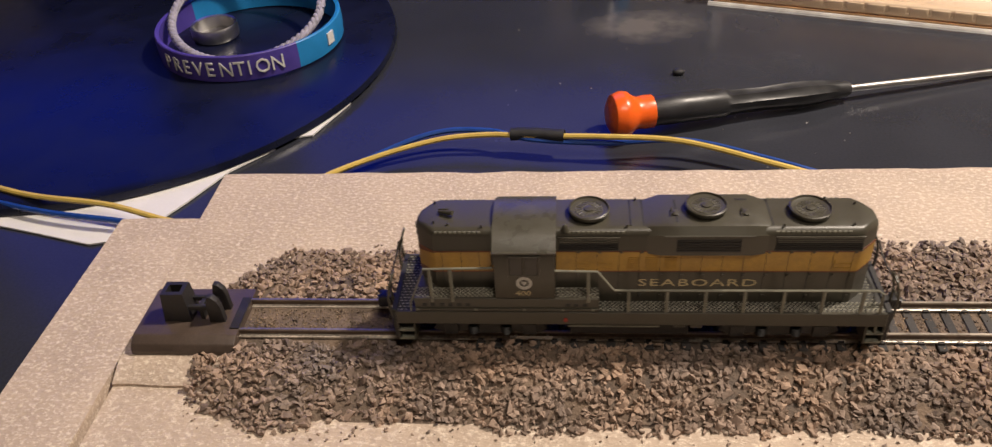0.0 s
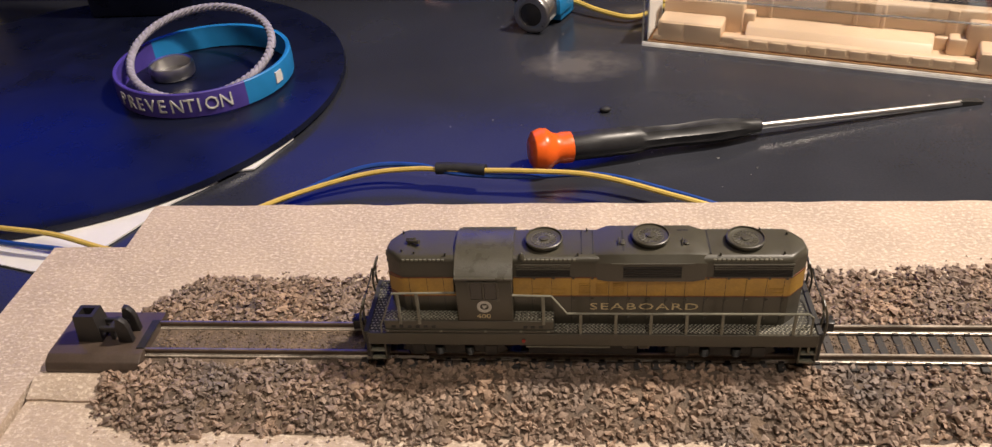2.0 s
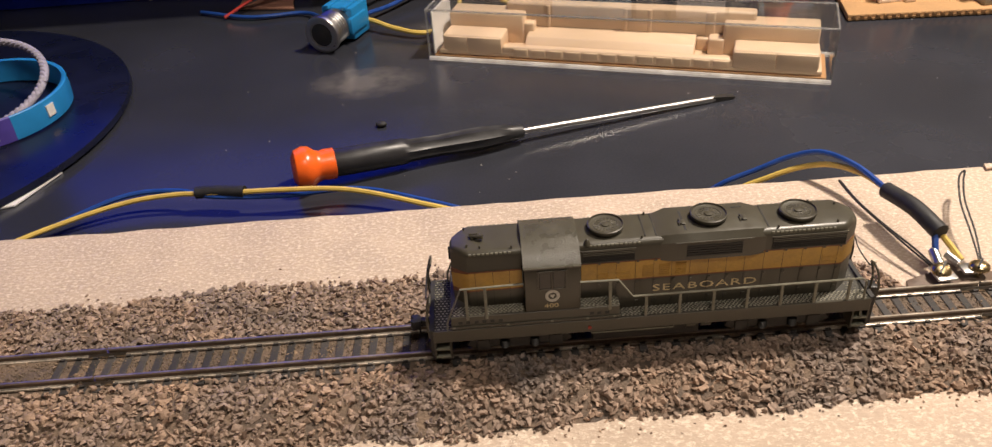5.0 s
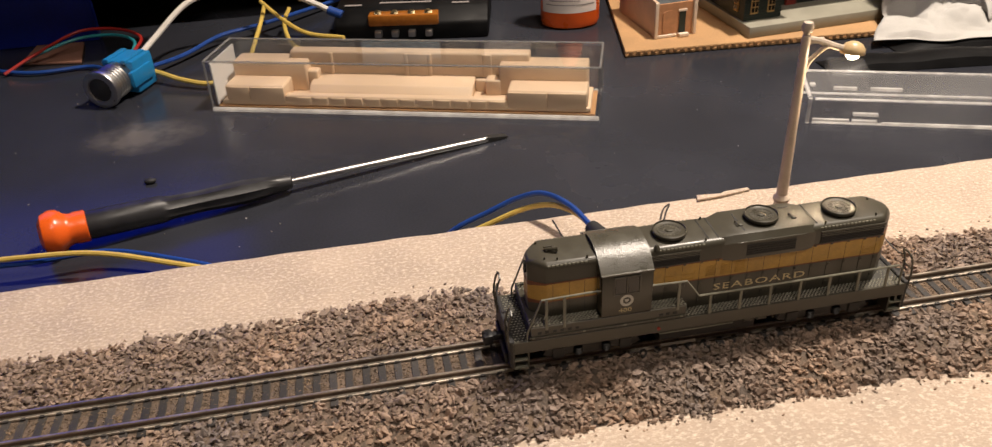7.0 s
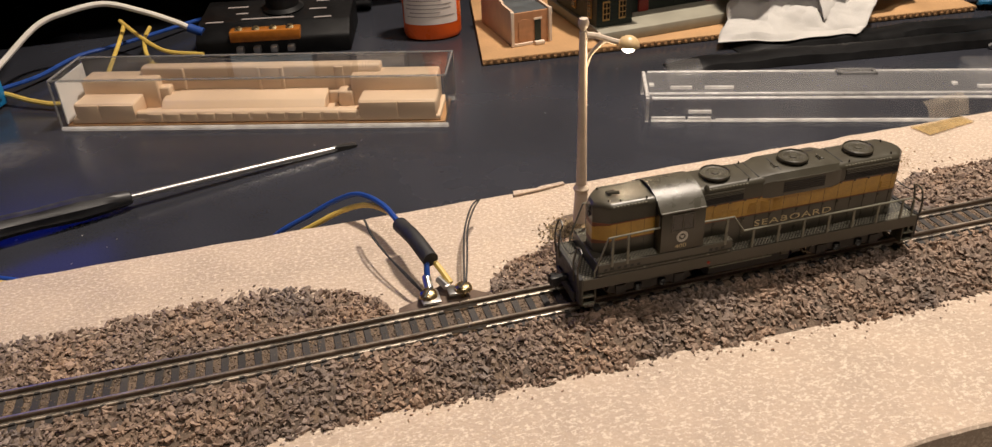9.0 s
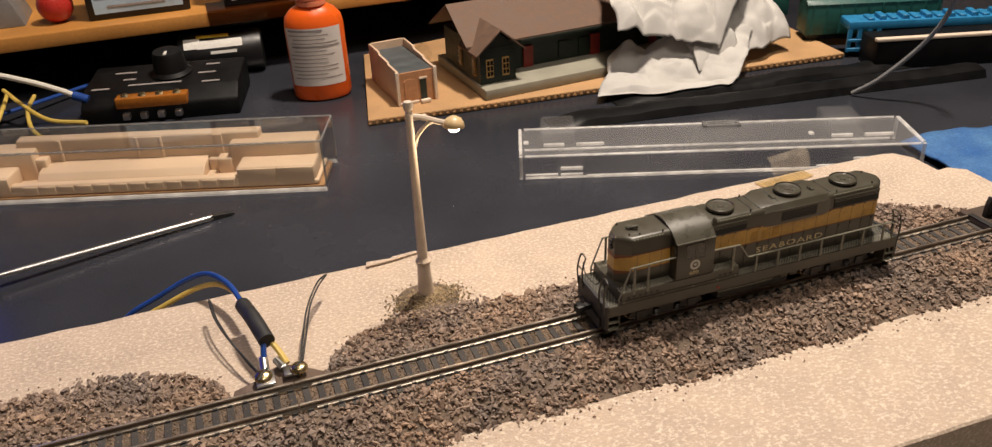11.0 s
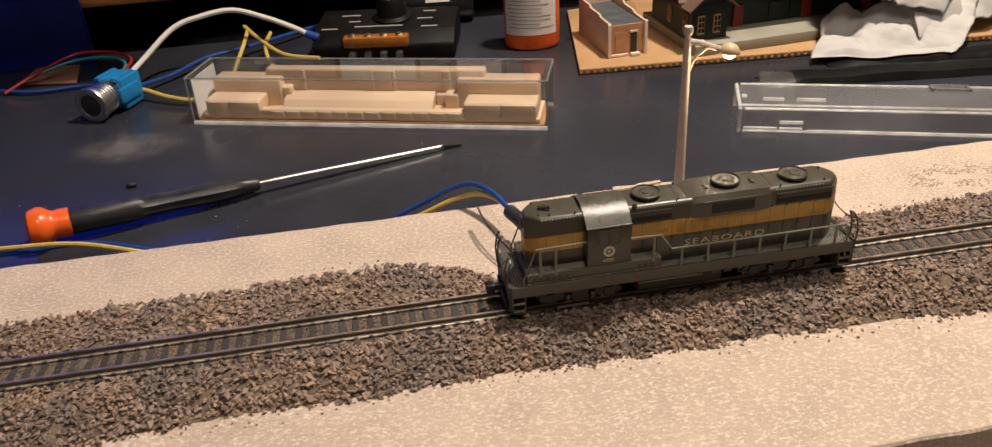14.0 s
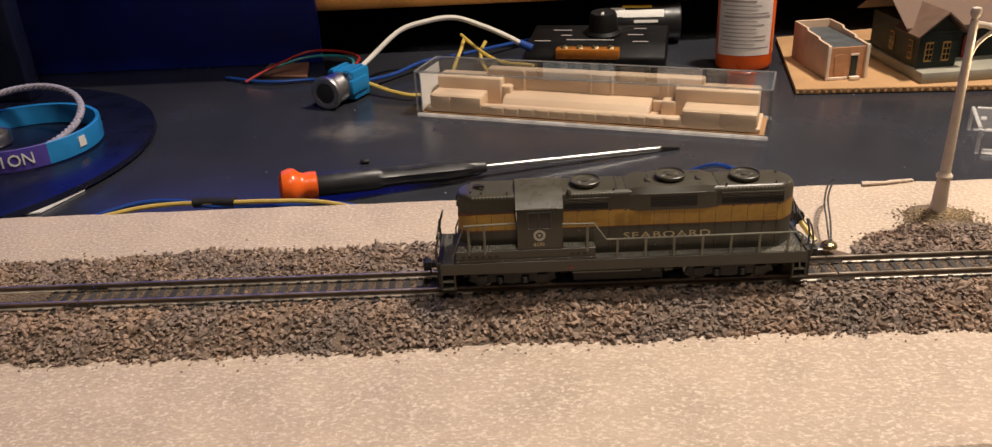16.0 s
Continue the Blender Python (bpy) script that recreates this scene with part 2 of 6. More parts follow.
TAN_INSERT = surface("tan_vacuum_formed_plastic", (0.68, 0.50, 0.34), rough=0.45, vary=0.07, scale=60, fine=900, bump=0.04)
TAN_DARK = surface("brown_card_floor", (0.42, 0.23, 0.10), rough=0.7, vary=0.15, scale=90)
CLEAR = clear_plastic("clear_styrene")
# Grey stands for the light that clear styrene catches at its edges.
EDGE_GREY = surface("glint_grey_styrene", (0.27, 0.265, 0.26), rough=0.15, vary=0.1, scale=120, bump=0.02)
EDGE_GREY.node_tree.nodes["Principled BSDF"].inputs["Alpha"].default_value = 0.50
HAZE = surface("hazy_clear_styrene", (0.55, 0.54, 0.53), rough=0.12, vary=0.1, scale=60, bump=0.0)
HAZE.node_tree.nodes["Principled BSDF"].inputs["Alpha"].default_value = 0.085
SMOKE = clear_plastic("smoked_film", (0.30, 0.22, 0.17), 0.12)
YELLOW_TAPE = surface("yellowed_tape", (0.50, 0.34, 0.12), rough=0.25, vary=0.3, scale=220, bump=0.05)
YELLOW_TAPE.node_tree.nodes["Principled BSDF"].inputs["Alpha"].default_value = 0.38
CURLED_FILM = surface("curled_film", (0.50, 0.42, 0.32), rough=0.2, vary=0.3, scale=220, bump=0.05)
CURLED_FILM.node_tree.nodes["Principled BSDF"].inputs["Alpha"].default_value = 0.24
# Near-white stands for the glints along clear styrene edges and ribs.
LIT_EDGE = surface("painted_glint_styrene", (0.80, 0.78, 0.75), rough=0.12, vary=0.25, scale=160, bump=0.02)
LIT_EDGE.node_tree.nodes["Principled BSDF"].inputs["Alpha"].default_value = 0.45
LAMP_POST = surface("cream_plastic_post", (0.60, 0.50, 0.40), rough=0.45, vary=0.12, scale=200, bump=0.08)
LAMP_HOOD = surface("brassy_lamp_hood", (0.62, 0.45, 0.24), rough=0.35, vary=0.12, scale=500)
BULB = glow("lit_lamp_bulb", (1.0, 0.80, 0.52), 30.0)
CARD = surface("corrugated_cardboard", (0.46, 0.27, 0.125), rough=0.8, vary=0.14, scale=40, fine=900, bump=0.15)
CARD_DIM = surface("reddish_brown_card", (0.26, 0.125, 0.085), rough=0.75, vary=0.14, scale=60, fine=900, bump=0.12)
CARD_EDGE = surface("torn_cardboard_edge", (0.30, 0.17, 0.075), rough=0.9, vary=0.5, scale=400, fine=1500, bump=0.6)
SHED_WALL = surface("cream_painted_wall", (0.62, 0.45, 0.32), rough=0.65, vary=0.10, scale=120, bump=0.1)
SHED_FRONT = surface("salmon_brick_paint", (0.47, 0.235, 0.115), rough=0.65, vary=0.15, scale=300, bump=0.15)
SHED_ROOF = surface("grey_tar_roof", (0.075, 0.085, 0.090), rough=0.5, vary=0.25, scale=150, bump=0.15)
TRIM_PALE = surface("pale_plastic_trim", (0.70, 0.58, 0.46), rough=0.55, vary=0.08, scale=200)
GREEN_WALL = surface("dark_green_clapboard", (0.016, 0.026, 0.020), rough=0.55, vary=0.25, scale=300, bump=0.15)
ROOF_BROWN = surface("brown_shingle_roof", (0.145, 0.088, 0.060), rough=0.75, vary=0.18, scale=220, fine=1600, bump=0.35)
PLATFORM = surface("grey_green_platform", (0.30, 0.285, 0.225), rough=0.6, vary=0.10, scale=100, bump=0.05)
OCHRE = surface("ochre_window_frame", (0.50, 0.30, 0.10), rough=0.6, vary=0.12, scale=500)
RED = surface("barn_red_paint", (0.26, 0.028, 0.018), rough=0.5, vary=0.15, scale=300)
TISSUE = surface("white_tissue_paper", (0.50, 0.485, 0.46), rough=0.9, vary=0.06, scale=80, fine=1400, bump=0.35)
LABEL = surface("white_paper_label", (0.72, 0.66, 0.62), rough=0.5, vary=0.05, scale=150, bump=0.03)
INK = surface("grey_print", (0.30, 0.27, 0.26), rough=0.6, vary=0.15, scale=600)
INK_WHITE = surface("white_print", (0.70, 0.68, 0.64), rough=0.5, vary=0.1, scale=600)
INK_YELLOW = surface("yellow_print", (0.68, 0.47, 0.05), rough=0.5, vary=0.1, scale=600)
NECK = surface("translucent_orange_neck", (0.80, 0.25, 0.13), rough=0.3, vary=0.1, scale=200)
AMBER = surface("amber_terminal_plastic", (0.34, 0.115, 0.016), rough=0.2, vary=0.15, scale=400)
PINE = surface("orange_varnished_wood", (0.52, 0.235, 0.058), rough=0.36, vary=0.16, scale=30, fine=500, bump=0.06)
PURPLE = surface("violet_silicone", (0.075, 0.050, 0.30), rough=0.5, vary=0.12, scale=120, bump=0.05)
SKY_BLUE = surface("sky_blue_silicone", (0.015, 0.22, 0.52), rough=0.5, vary=0.10, scale=120, bump=0.05)
BRAID = surface("grey_braided_cord", (0.33, 0.31, 0.36), rough=0.8, vary=0.25, scale=600, fine=1900, bump=0.5)
PAPER = surface("white_paper", (0.74, 0.72, 0.70), rough=0.7, vary=0.06, scale=70, bump=0.1)
DUST = surface("pale_dust", (0.30, 0.28, 0.26), rough=0.9, vary=0.2, scale=300, per_island=0.4)
RED_BALL = surface("glossy_red_knob", (0.48, 0.035, 0.025), rough=0.3, vary=0.1, scale=90)
CARTON_BLUE = surface("pale_blue_carton", (0.36, 0.47, 0.56), rough=0.5, vary=0.2, scale=60)
TEAL = surface("teal_wagon_paint", (0.012, 0.085, 0.075), rough=0.5, vary=0.2, scale=200, bump=0.1)
WAGON_BLUE = surface("bright_blue_wagon_paint", (0.018, 0.19, 0.40), rough=0.5, vary=0.15, scale=200, bump=0.1)
BLUE_CLOTH = surface("blue_printed_cloth", (0.025, 0.10, 0.30), rough=0.8, vary=0.45, scale=60, fine=900, bump=0.3, tint=(0.06, 0.17, 0.36))
FILM_GREY = surface("crumpled_grey_film", (0.33, 0.28, 0.215), rough=0.35, vary=0.45, scale=240, fine=900, bump=0.9, tint=(0.022, 0.020, 0.019), dist=0.0006)
WALL_PAINT = surface("warm_wall_paint", (0.36, 0.33, 0.30), rough=0.8, vary=0.08, scale=3, fine=200, bump=0.05)
# The navy tint puts the screen's blue glare into dark plastic.
NAVY = surface("glare_blue_black_plastic", (0.006, 0.008, 0.022), rough=0.30, vary=0.2, scale=60, fine=900, bump=0.05)
# Strong blue stands for the screen's glare over a dark corner.
DEEP_BLUE = surface("blue_glare_paint", (0.008, 0.030, 0.40), rough=0.5, vary=0.25, scale=30, fine=700, bump=0.05)
SCREEN = glow("lit_blue_screen", (0.002, 0.040, 1.0), 0.55)


# ---- mesh helpers ----
def bx(bm, lo, hi, bevel=0.0, seg=2):
    """A box from corner to corner, with its edges rounded."""
    tmp = bmesh.new()
    bmesh.ops.create_cube(tmp, size=1)
    for v in tmp.verts:
        v.co = [lo[i] + (v.co[i] + 0.5) * (hi[i] - lo[i]) for i in range(3)]
    if bevel:
        bmesh.ops.bevel(tmp, geom=tmp.edges[:], offset=bevel, segments=seg, affect="EDGES", profile=0.5)
    add(bm, tmp)
    return bm


def add(bm, tmp, m=None):
    """Joins tmp into bm, by the pose m."""
    if m is not None:
        tmp.transform(m)
    me = bpy.data.meshes.new("tmp")
    tmp.to_mesh(me)
    tmp.free()
    bm.from_mesh(me)
    bpy.data.meshes.remove(me)
    return bm


def cyl(bm, p0, p1, r, r2=None, seg=20, bevel=0.0):
    p0, p1 = Vector(p0), Vector(p1)
    tmp = bmesh.new()
    bmesh.ops.create_cone(tmp, cap_ends=True, segments=seg, radius1=r, radius2=r if r2 is None else r2, depth=(p1 - p0).length)
    if bevel:
        rim = [e for e in tmp.edges if abs(e.verts[0].co.z - e.verts[1].co.z) < 1e-9]
        bmesh.ops.bevel(tmp, geom=rim, offset=bevel, segments=2, affect="EDGES", profile=0.5)
    turn = (p1 - p0).to_track_quat("Z", "Y").to_matrix().to_4x4()
    return add(bm, tmp, Matrix.Translation((p0 + p1) / 2) @ turn)


def ball(bm, c, r, seg=16, squash=(1, 1, 1)):
    tmp = bmesh.new()
    bmesh.ops.create_uvsphere(tmp, u_segments=seg, v_segments=seg // 2 + 2, radius=r)
    return add(bm, tmp, Matrix.Translation(c) @ Matrix.Diagonal((*squash, 1)))


def loft(bm, loops, closed=True, caps=True):
    """Skin over loops of equal length."""
    rings = [[bm.verts.new(p) for p in loop] for loop in loops]
    n = len(rings[0])
    for a, b in zip(rings, rings[1:]):
        for i in range(n if closed else n - 1):
            j = (i + 1) % n
            bm.faces.new((a[i], a[j], b[j], b[i]))
    if caps:
        bm.faces.new(rings[0])
        bm.faces.new(rings[-1][::-1])
    return bm


def revolve(bm, profile, seg=32, m=None):
    """Turns a profile of (radius, height) about z."""
    tmp = bmesh.new()
    loops = [[(max(r, 1e-6) * math.cos(2 * math.pi * k / seg), max(r, 1e-6) * math.sin(2 * math.pi * k / seg), z) for k in range(seg)] for r, z in profile]
    loft(tmp, loops)
    return add(bm, tmp, m)


def prism(bm, outline, axis, a, b, bevel=0.0):
    """A flat outline, in the two other axes, drawn out along an axis from a to b."""
    def at(p, d):
        return {"x": (d, p[0], p[1]), "y": (p[0], d, p[1]), "z": (p[0], p[1], d)}[axis]
    tmp = bmesh.new()
    loft(tmp, [[at(p, a) for p in outline], [at(p, b) for p in outline]])
    if bevel:
        bmesh.ops.bevel(tmp, geom=tmp.edges[:], offset=bevel, segments=2, affect="EDGES", profile=0.5)
    return add(bm, tmp)


def spline(pts, steps=10):
    """A smooth line through the points."""
    p = [Vector(q) for q in pts]
    p = [p[0] * 2 - p[1], *p, p[-1] * 2 - p[-2]]
    out = []
    for i in range(1, len(p) - 2):
        for s in range(steps):
            t = s / steps
            out.append(0.5 * (2 * p[i] + (p[i + 1] - p[i - 1]) * t + (2 * p[i - 1] - 5 * p[i] + 4 * p[i + 1] - p[i + 2]) * t * t
                              + (3 * p[i] - p[i - 1] - 3 * p[i + 1] + p[i + 2]) * t ** 3))
    return out + [p[-2]]


def sweep(bm, pts, r, seg=8, smooth=True, steps=10):
    """A round rod along the points."""
    line = spline(pts, steps) if smooth and len(pts) > 2 else [Vector(q) for q in pts]
    up, loops = Vector((0.13, 0.2, 1)).normalized(), []
    for i, p in enumerate(line):
        d = (line[min(i + 1, len(line) - 1)] - line[max(i - 1, 0)]).normalized()
        side = d.cross(up)
        side = (side if side.length > 1e-4 else d.cross(Vector((1, 0, 0)))).normalized()
        top = side.cross(d)
        loops.append([p + r * (math.cos(a) * side + math.sin(a) * top) for a in (2 * math.pi * k / seg for k in range(seg))])
    return loft(bm, loops)


def part(name, bm, material, parent=None, label="", smooth=40):
    """Links a bmesh as one mesh object, under a thing or a part."""
    bmesh.ops.recalc_face_normals(bm, faces=bm.faces[:])
    me = bpy.data.meshes.new(name)
    bm.to_mesh(me)
    bm.free()
    for mt in material if isinstance(material, (list, tuple)) else (material,):
        me.materials.append(mt)
    if smooth:
        me.shade_smooth()
        me.set_sharp_from_angle(angle=radians(smooth))
    ob = new(name, me)
    if parent:
        ob.parent = parent
    if label:
        ob["label"] = label
    return ob


def thing(name, label, category, m=None, group=""):
    ob = new(name)
    ob.empty_display_size = 0.01
    if m is not None:
        ob.matrix_world = m
    return tagged(ob, label, category, group)


def letters(text, size, depth, m, wide=1.0, gap=1.0, bold=0.0):
    """A bmesh of raised writing; its baseline starts at the origin of m, along x, facing +z."""
    cu = bpy.data.curves.new("text", "FONT")
    cu.body, cu.size, cu.extrude, cu.resolution_u, cu.space_character = text, size, depth, 2, gap
    cu.offset = size * bold
    ob = bpy.data.objects.new("text", cu)
    scene.collection.objects.link(ob)
    bpy.context.view_layer.update()
    me = bpy.data.meshes.new_from_object(ob.evaluated_get(bpy.context.evaluated_depsgraph_get()))
    bpy.data.objects.remove(ob)
    bm = bmesh.new()
    bm.from_mesh(me)
    bpy.data.meshes.remove(me)
    bm.transform(m @ Matrix.Diagonal((wide, 1, 1, 1)))
    return bm


def wire(name, pts, r, material, label, seg=8):
    return tagged(part(name, sweep(bmesh.new(), pts, r, seg), material), label, "wire")


def place(deg, x, y, z):
    return pose(x, y, z, 0, 0, deg)


# ---- the room and the table ----
def room():
    # unseen walls, floor and ceiling, added to bounce light and fill reflections
    for name, lo, hi in (("wall_north", (-1.6, 1.10, -0.76), (1.9, 1.18, 1.64)), ("wall_south", (-1.6, -1.68, -0.76), (1.9, -1.60, 1.64)),
                         ("wall_west", (-1.68, -1.60, -0.76), (-1.6, 1.10, 1.64)), ("wall_east", (1.9, -1.60, -0.76), (1.98, 1.10, 1.64))):
        tagged(part(name, bx(bmesh.new(), lo, hi), WALL_PAINT), "unseen plain warm wall added to bounce light", "wall", kind="structure")
    tagged(part("floor", bx(bmesh.new(), (-1.68, -1.68, -0.82), (1.98, 1.18, -0.76)), PINE), "unseen plain wooden floor added to close the room", "floor", kind="structure")
    tagged(part("ceiling", bx(bmesh.new(), (-1.68, -1.68, 1.64), (1.98, 1.18, 1.70)), WALL_PAINT), "unseen plain pale ceiling added to bounce light", "ceiling", kind="structure")


def table():
    t = thing("table", "dark slate-grey smooth tabletop, dusty in places", "table")
    part("tabletop", bx(bmesh.new(), (-0.75, -0.36, TABLE - 0.03), (0.95, 0.78, TABLE), 0.003), SLATE, t)
    for x in (-0.70, 0.90):
        for y in (-0.31, 0.73):
            part("leg", bx(bmesh.new(), (x - 0.025, y - 0.025, -0.76), (x + 0.025, y + 0.025, TABLE - 0.03), 0.003), BLACK, t)


def slab(x0, x1, y0, y1, z0, z1, wobble=0.0004, chamfer=None, step=0.004, corner=0.0):
    """A cut foam board with slightly ragged edges. chamfer: (run, drop) of a sloping front."""
    bm, loops = bmesh.new(), []
    n = max(2, int((x1 - x0) / step))
    for i in range(n + 1):
        x = x0 + (x1 - x0) * i / n
        e = [wobble * noise.noise((x * 90, k * 7.3, z1 * 50)) * 1.6 for k in range(4)]
        far = y1 + e[0]
        if corner:
            d = max(0.0, corner - (x1 - x))
            far -= corner - math.sqrt(max(0.0, corner ** 2 - d * d))
        b = 0.0006
        top = z1 + e[2] * 0.35
        loop = [(x, far, z0), (x, far, top - b), (x, far - b, top)]
        if chamfer:
            loop += [(x, y0 + chamfer[0] + e[1], top), (x, y0 + e[1], z1 - chamfer[1]), (x, y0 + e[1], z0)]
        else:
            loop += [(x, y0 + b + e[1], top), (x, y0 + e[1], top - b), (x, y0 + e[1], z0)]
        loops.append(loop)
    return loft(bm, loops)


def boards():
    base = thing("foam_board", "beige speckled foam board carrying the track, with cut edges", "foam board")
    part("track_slab", slab(-0.0775, 0.4755, -0.0165, 0.0625, TABLE, 0.0, chamfer=(0.0050, 0.0021), corner=0.008), FOAM, base)
    part("front_slab", slab(-0.0775, 0.4755, -0.0690, -0.0158, TABLE, -0.0028), FOAM, base)
    left = thing("foam_offcut", "narrow beige foam strip butted against the board's end", "foam strip")
    part("strip", slab(-0.1005, -0.0786, -0.0690, 0.0430, TABLE, -0.0013), FOAM, left)
    right = thing("foam_offcut", "short beige foam strip butted against the board's far end", "foam strip")
    part("strip", slab(0.4760, 0.4865, -0.0690, 0.0425, TABLE, -0.0004, corner=0.004), FOAM, right)
    sliver = thing("foam_shaving", "thin flat foam sliver on the board's edge", "foam scrap")
    bm = prism(bmesh.new(), [(0.2555, 0.0594), (0.2640, 0.0600), (0.2738, 0.0614), (0.2735, 0.0628), (0.2655, 0.0622), (0.2640, 0.0612), (0.2562, 0.0622)], "z", 0.0004, 0.0010, 0.0001)
    part("shaving", bm, FOAM, sliver)
    # a sheet of crumpled film under the front edge
    bm = bmesh.new()
    nx, ny = 90, 8
    rows = [[bm.verts.new((0.16 + 0.38 * i / nx, -0.112 + 0.0405 * j / ny, TABLE + 0.0125 + 0.0035 * noise.noise((i * 0.35, j * 0.8, 2)) + 0.0022 * noise.noise((i * 0.9, j * 1.9, 5)))) for j in range(ny + 1)] for i in range(nx + 1)]
    for i in range(nx):
        for j in range(ny):
            bm.faces.new((rows[i][j], rows[i + 1][j], rows[i + 1][j + 1], rows[i][j + 1]))
    ex = bmesh.ops.extrude_face_region(bm, geom=bm.faces[:])
    for v in ex["geom"]:
        if isinstance(v, bmesh.types.BMVert):
            v.co.z = TABLE + 0.0002
    tagged(part("packing_film", bm, FILM_GREY), "crumpled grey packing film lying along the board", "packing film")


# ---- track ----
RAIL_Z = 0.0036
RAIL_Y = 0.00482


def rail_bm(x0, x1, y):
    bm = bmesh.new()
    w = 0.00032
    half = [(0.00090, 0.00155), (0.00090, 0.00198), (0.00024, 0.0022), (0.00022, 0.0030), (w, 0.00315), (w, RAIL_Z - 0.0001), (w * 0.7, RAIL_Z)]
    outline = [(y + a, z) for a, z in half] + [(y - a, z) for a, z in half[::-1]]
    prism(bm, outline, "x", x0, x1)
    for f in bm.faces:
        c = f.calc_center_median()
        f.material_index = 2 if c.z < 0.00215 else (0 if c.z < 0.0031 else 1)
    return bm


def track():
    t = thing("track", "straight model railway track, weathered brown rails on dark ties", "model track")
    cuts = (-0.0520, 0.0128, 0.2245, 0.4530)
    for y in (RAIL_Y, -RAIL_Y):
        for a, b in zip(cuts, cuts[1:]):
            part("rail", rail_bm(a + 0.0002, b - 0.0002, y), (RAIL_BROWN, RAIL_TOP, RAIL_FOOT), t, "weathered metal rail", smooth=0)
        for c in cuts[1:-1]:
            j = prism(bmesh.new(), [(y - 0.0010, 0.0015), (y + 0.0010, 0.0015), (y + 0.0010, 0.0020), (y + 0.0006, 0.0026), (y - 0.0006, 0.0026), (y - 0.0010, 0.0020)],
                      "x", c - 0.0045, c + 0.0045)
            part("rail_joiner", j, STEEL, t, "bright metal rail joiner", smooth=0)
    # feeder plate beside the rail
    bm = prism(bmesh.new(), [(0.2080, 0.0055), (0.2345, 0.0055), (0.2335, 0.0085), (0.2300, 0.0112), (0.2270, 0.0140), (0.2225, 0.0165), (0.2190, 0.0150), (0.2165, 0.0120), (0.2090, 0.0095)],
               "z", 0.0004, 0.0019, 0.0002)
    part("feeder_plate", bm, PLATE, t, "brown plastic terminal plate")
    bm = bmesh.new()
    bx(bm, (-0.00095, -0.0078, 0.0), (0.00095, 0.0078, 0.0016), 0.00015, 1)
    for y in (RAIL_Y, -RAIL_Y):
        for s in (-1, 1):
            bx(bm, (-0.0006, y + s * 0.0011 - 0.0003, 0.0015), (0.0006, y + s * 0.0011 + 0.0003, 0.0021))
    first = part("tie", bm, TIE, t, smooth=0)
    x, n = 0.0020, 0
    first.location = (x, 0, 0)
    while x < 0.449:
        x += 0.00395
        ob = new("tie", first.data)
        ob.parent = t
        ob.location = (x + 0.00012 * math.sin(n * 2.3), 0, 0)
        ob.rotation_euler = (0, 0, 0.012 * math.sin(n * 1.7))
        n += 1


def bumper(m, mirror):
    t = thing("bumper", "dark brown plastic track bumper with a hollow block and prongs", "track bumper", m, "track bumpers")
    s = -1 if mirror else 1
    bm = bmesh.new()
    pl = [(-0.0098, 0.0), (0.0098, 0.0), (0.0098, 0.0016), (0.0085, 0.0034), (-0.0070, 0.0036), (-0.0090, 0.0026), (-0.0098, 0.0010)]
    prism(bm, pl, "x", 0.0, s * 0.0235, 0.0003)
    part("base_plate", bm, BUMPER, t)
    bm = bmesh.new()
    bx(bm, (min(s * 0.0215, s * 0.0235), -0.0050, 0.0035), (max(s * 0.0215, s * 0.0235), 0.0050, 0.0039))
    part("lip", bm, BUMPER_DARK, t)
    bm = bmesh.new()
    xs = [s * 0.0063, s * 0.0118]
    x0, x1 = min(xs), max(xs)
    o = [(x0 - 0.0005, -0.0028), (x1 + 0.0003, -0.0028), (x1 + 0.0003, 0.0028), (x0 - 0.0005, 0.0028)]
    i = [(x0 + 0.0002, -0.0022), (x1 - 0.0002, -0.0022), (x1 - 0.0002, 0.0022), (x0 + 0.0002, 0.0022)]
    h = [(x0 + 0.0012, -0.0012), (x1 - 0.0012, -0.0012), (x1 - 0.0012, 0.0012), (x0 + 0.0012, 0.0012)]
    loft(bm, [[(*p, 0.0030) for p in o], [(*p, 0.0110) for p in i], [(*p, 0.0110) for p in h], [(*p, 0.0075) for p in h]])
    part("hollow_block", bm, BUMPER_DARK, t)
    for y in (-0.0021, 0.0021):
        bm = bmesh.new()
        xs = sorted((s * 0.0162, s * 0.0198))
        prism(bm, [(xs[0], 0.003), (xs[1], 0.003), (xs[1] - 0.0002, 0.0078), (xs[1] - 0.0006, 0.0094), (xs[1] - 0.0016, 0.0106), (xs[0] + 0.0009, 0.0108), (xs[0] + 0.0003, 0.0080)], "y", y - 0.0008, y + 0.0008, 0.0002)
        part("prong", bm, BUMPER_DARK, t)
    bm = bmesh.new()
    xs = sorted((s * 0.0110, s * 0.0180))
    for y in (-0.0016, 0.0016):
        bx(bm, (xs[0], y - 0.0005, 0.0062), (xs[1], y + 0.0005, 0.0074), 0.0002)
    bx(bm, ((xs[0] + xs[1]) / 2 - 0.0005, -0.002, 0.0036), ((xs[0] + xs[1]) / 2 + 0.0005, 0.002, 0.0072), 0.0002)
    part("cross_bars", bm, BUMPER_DARK, t)


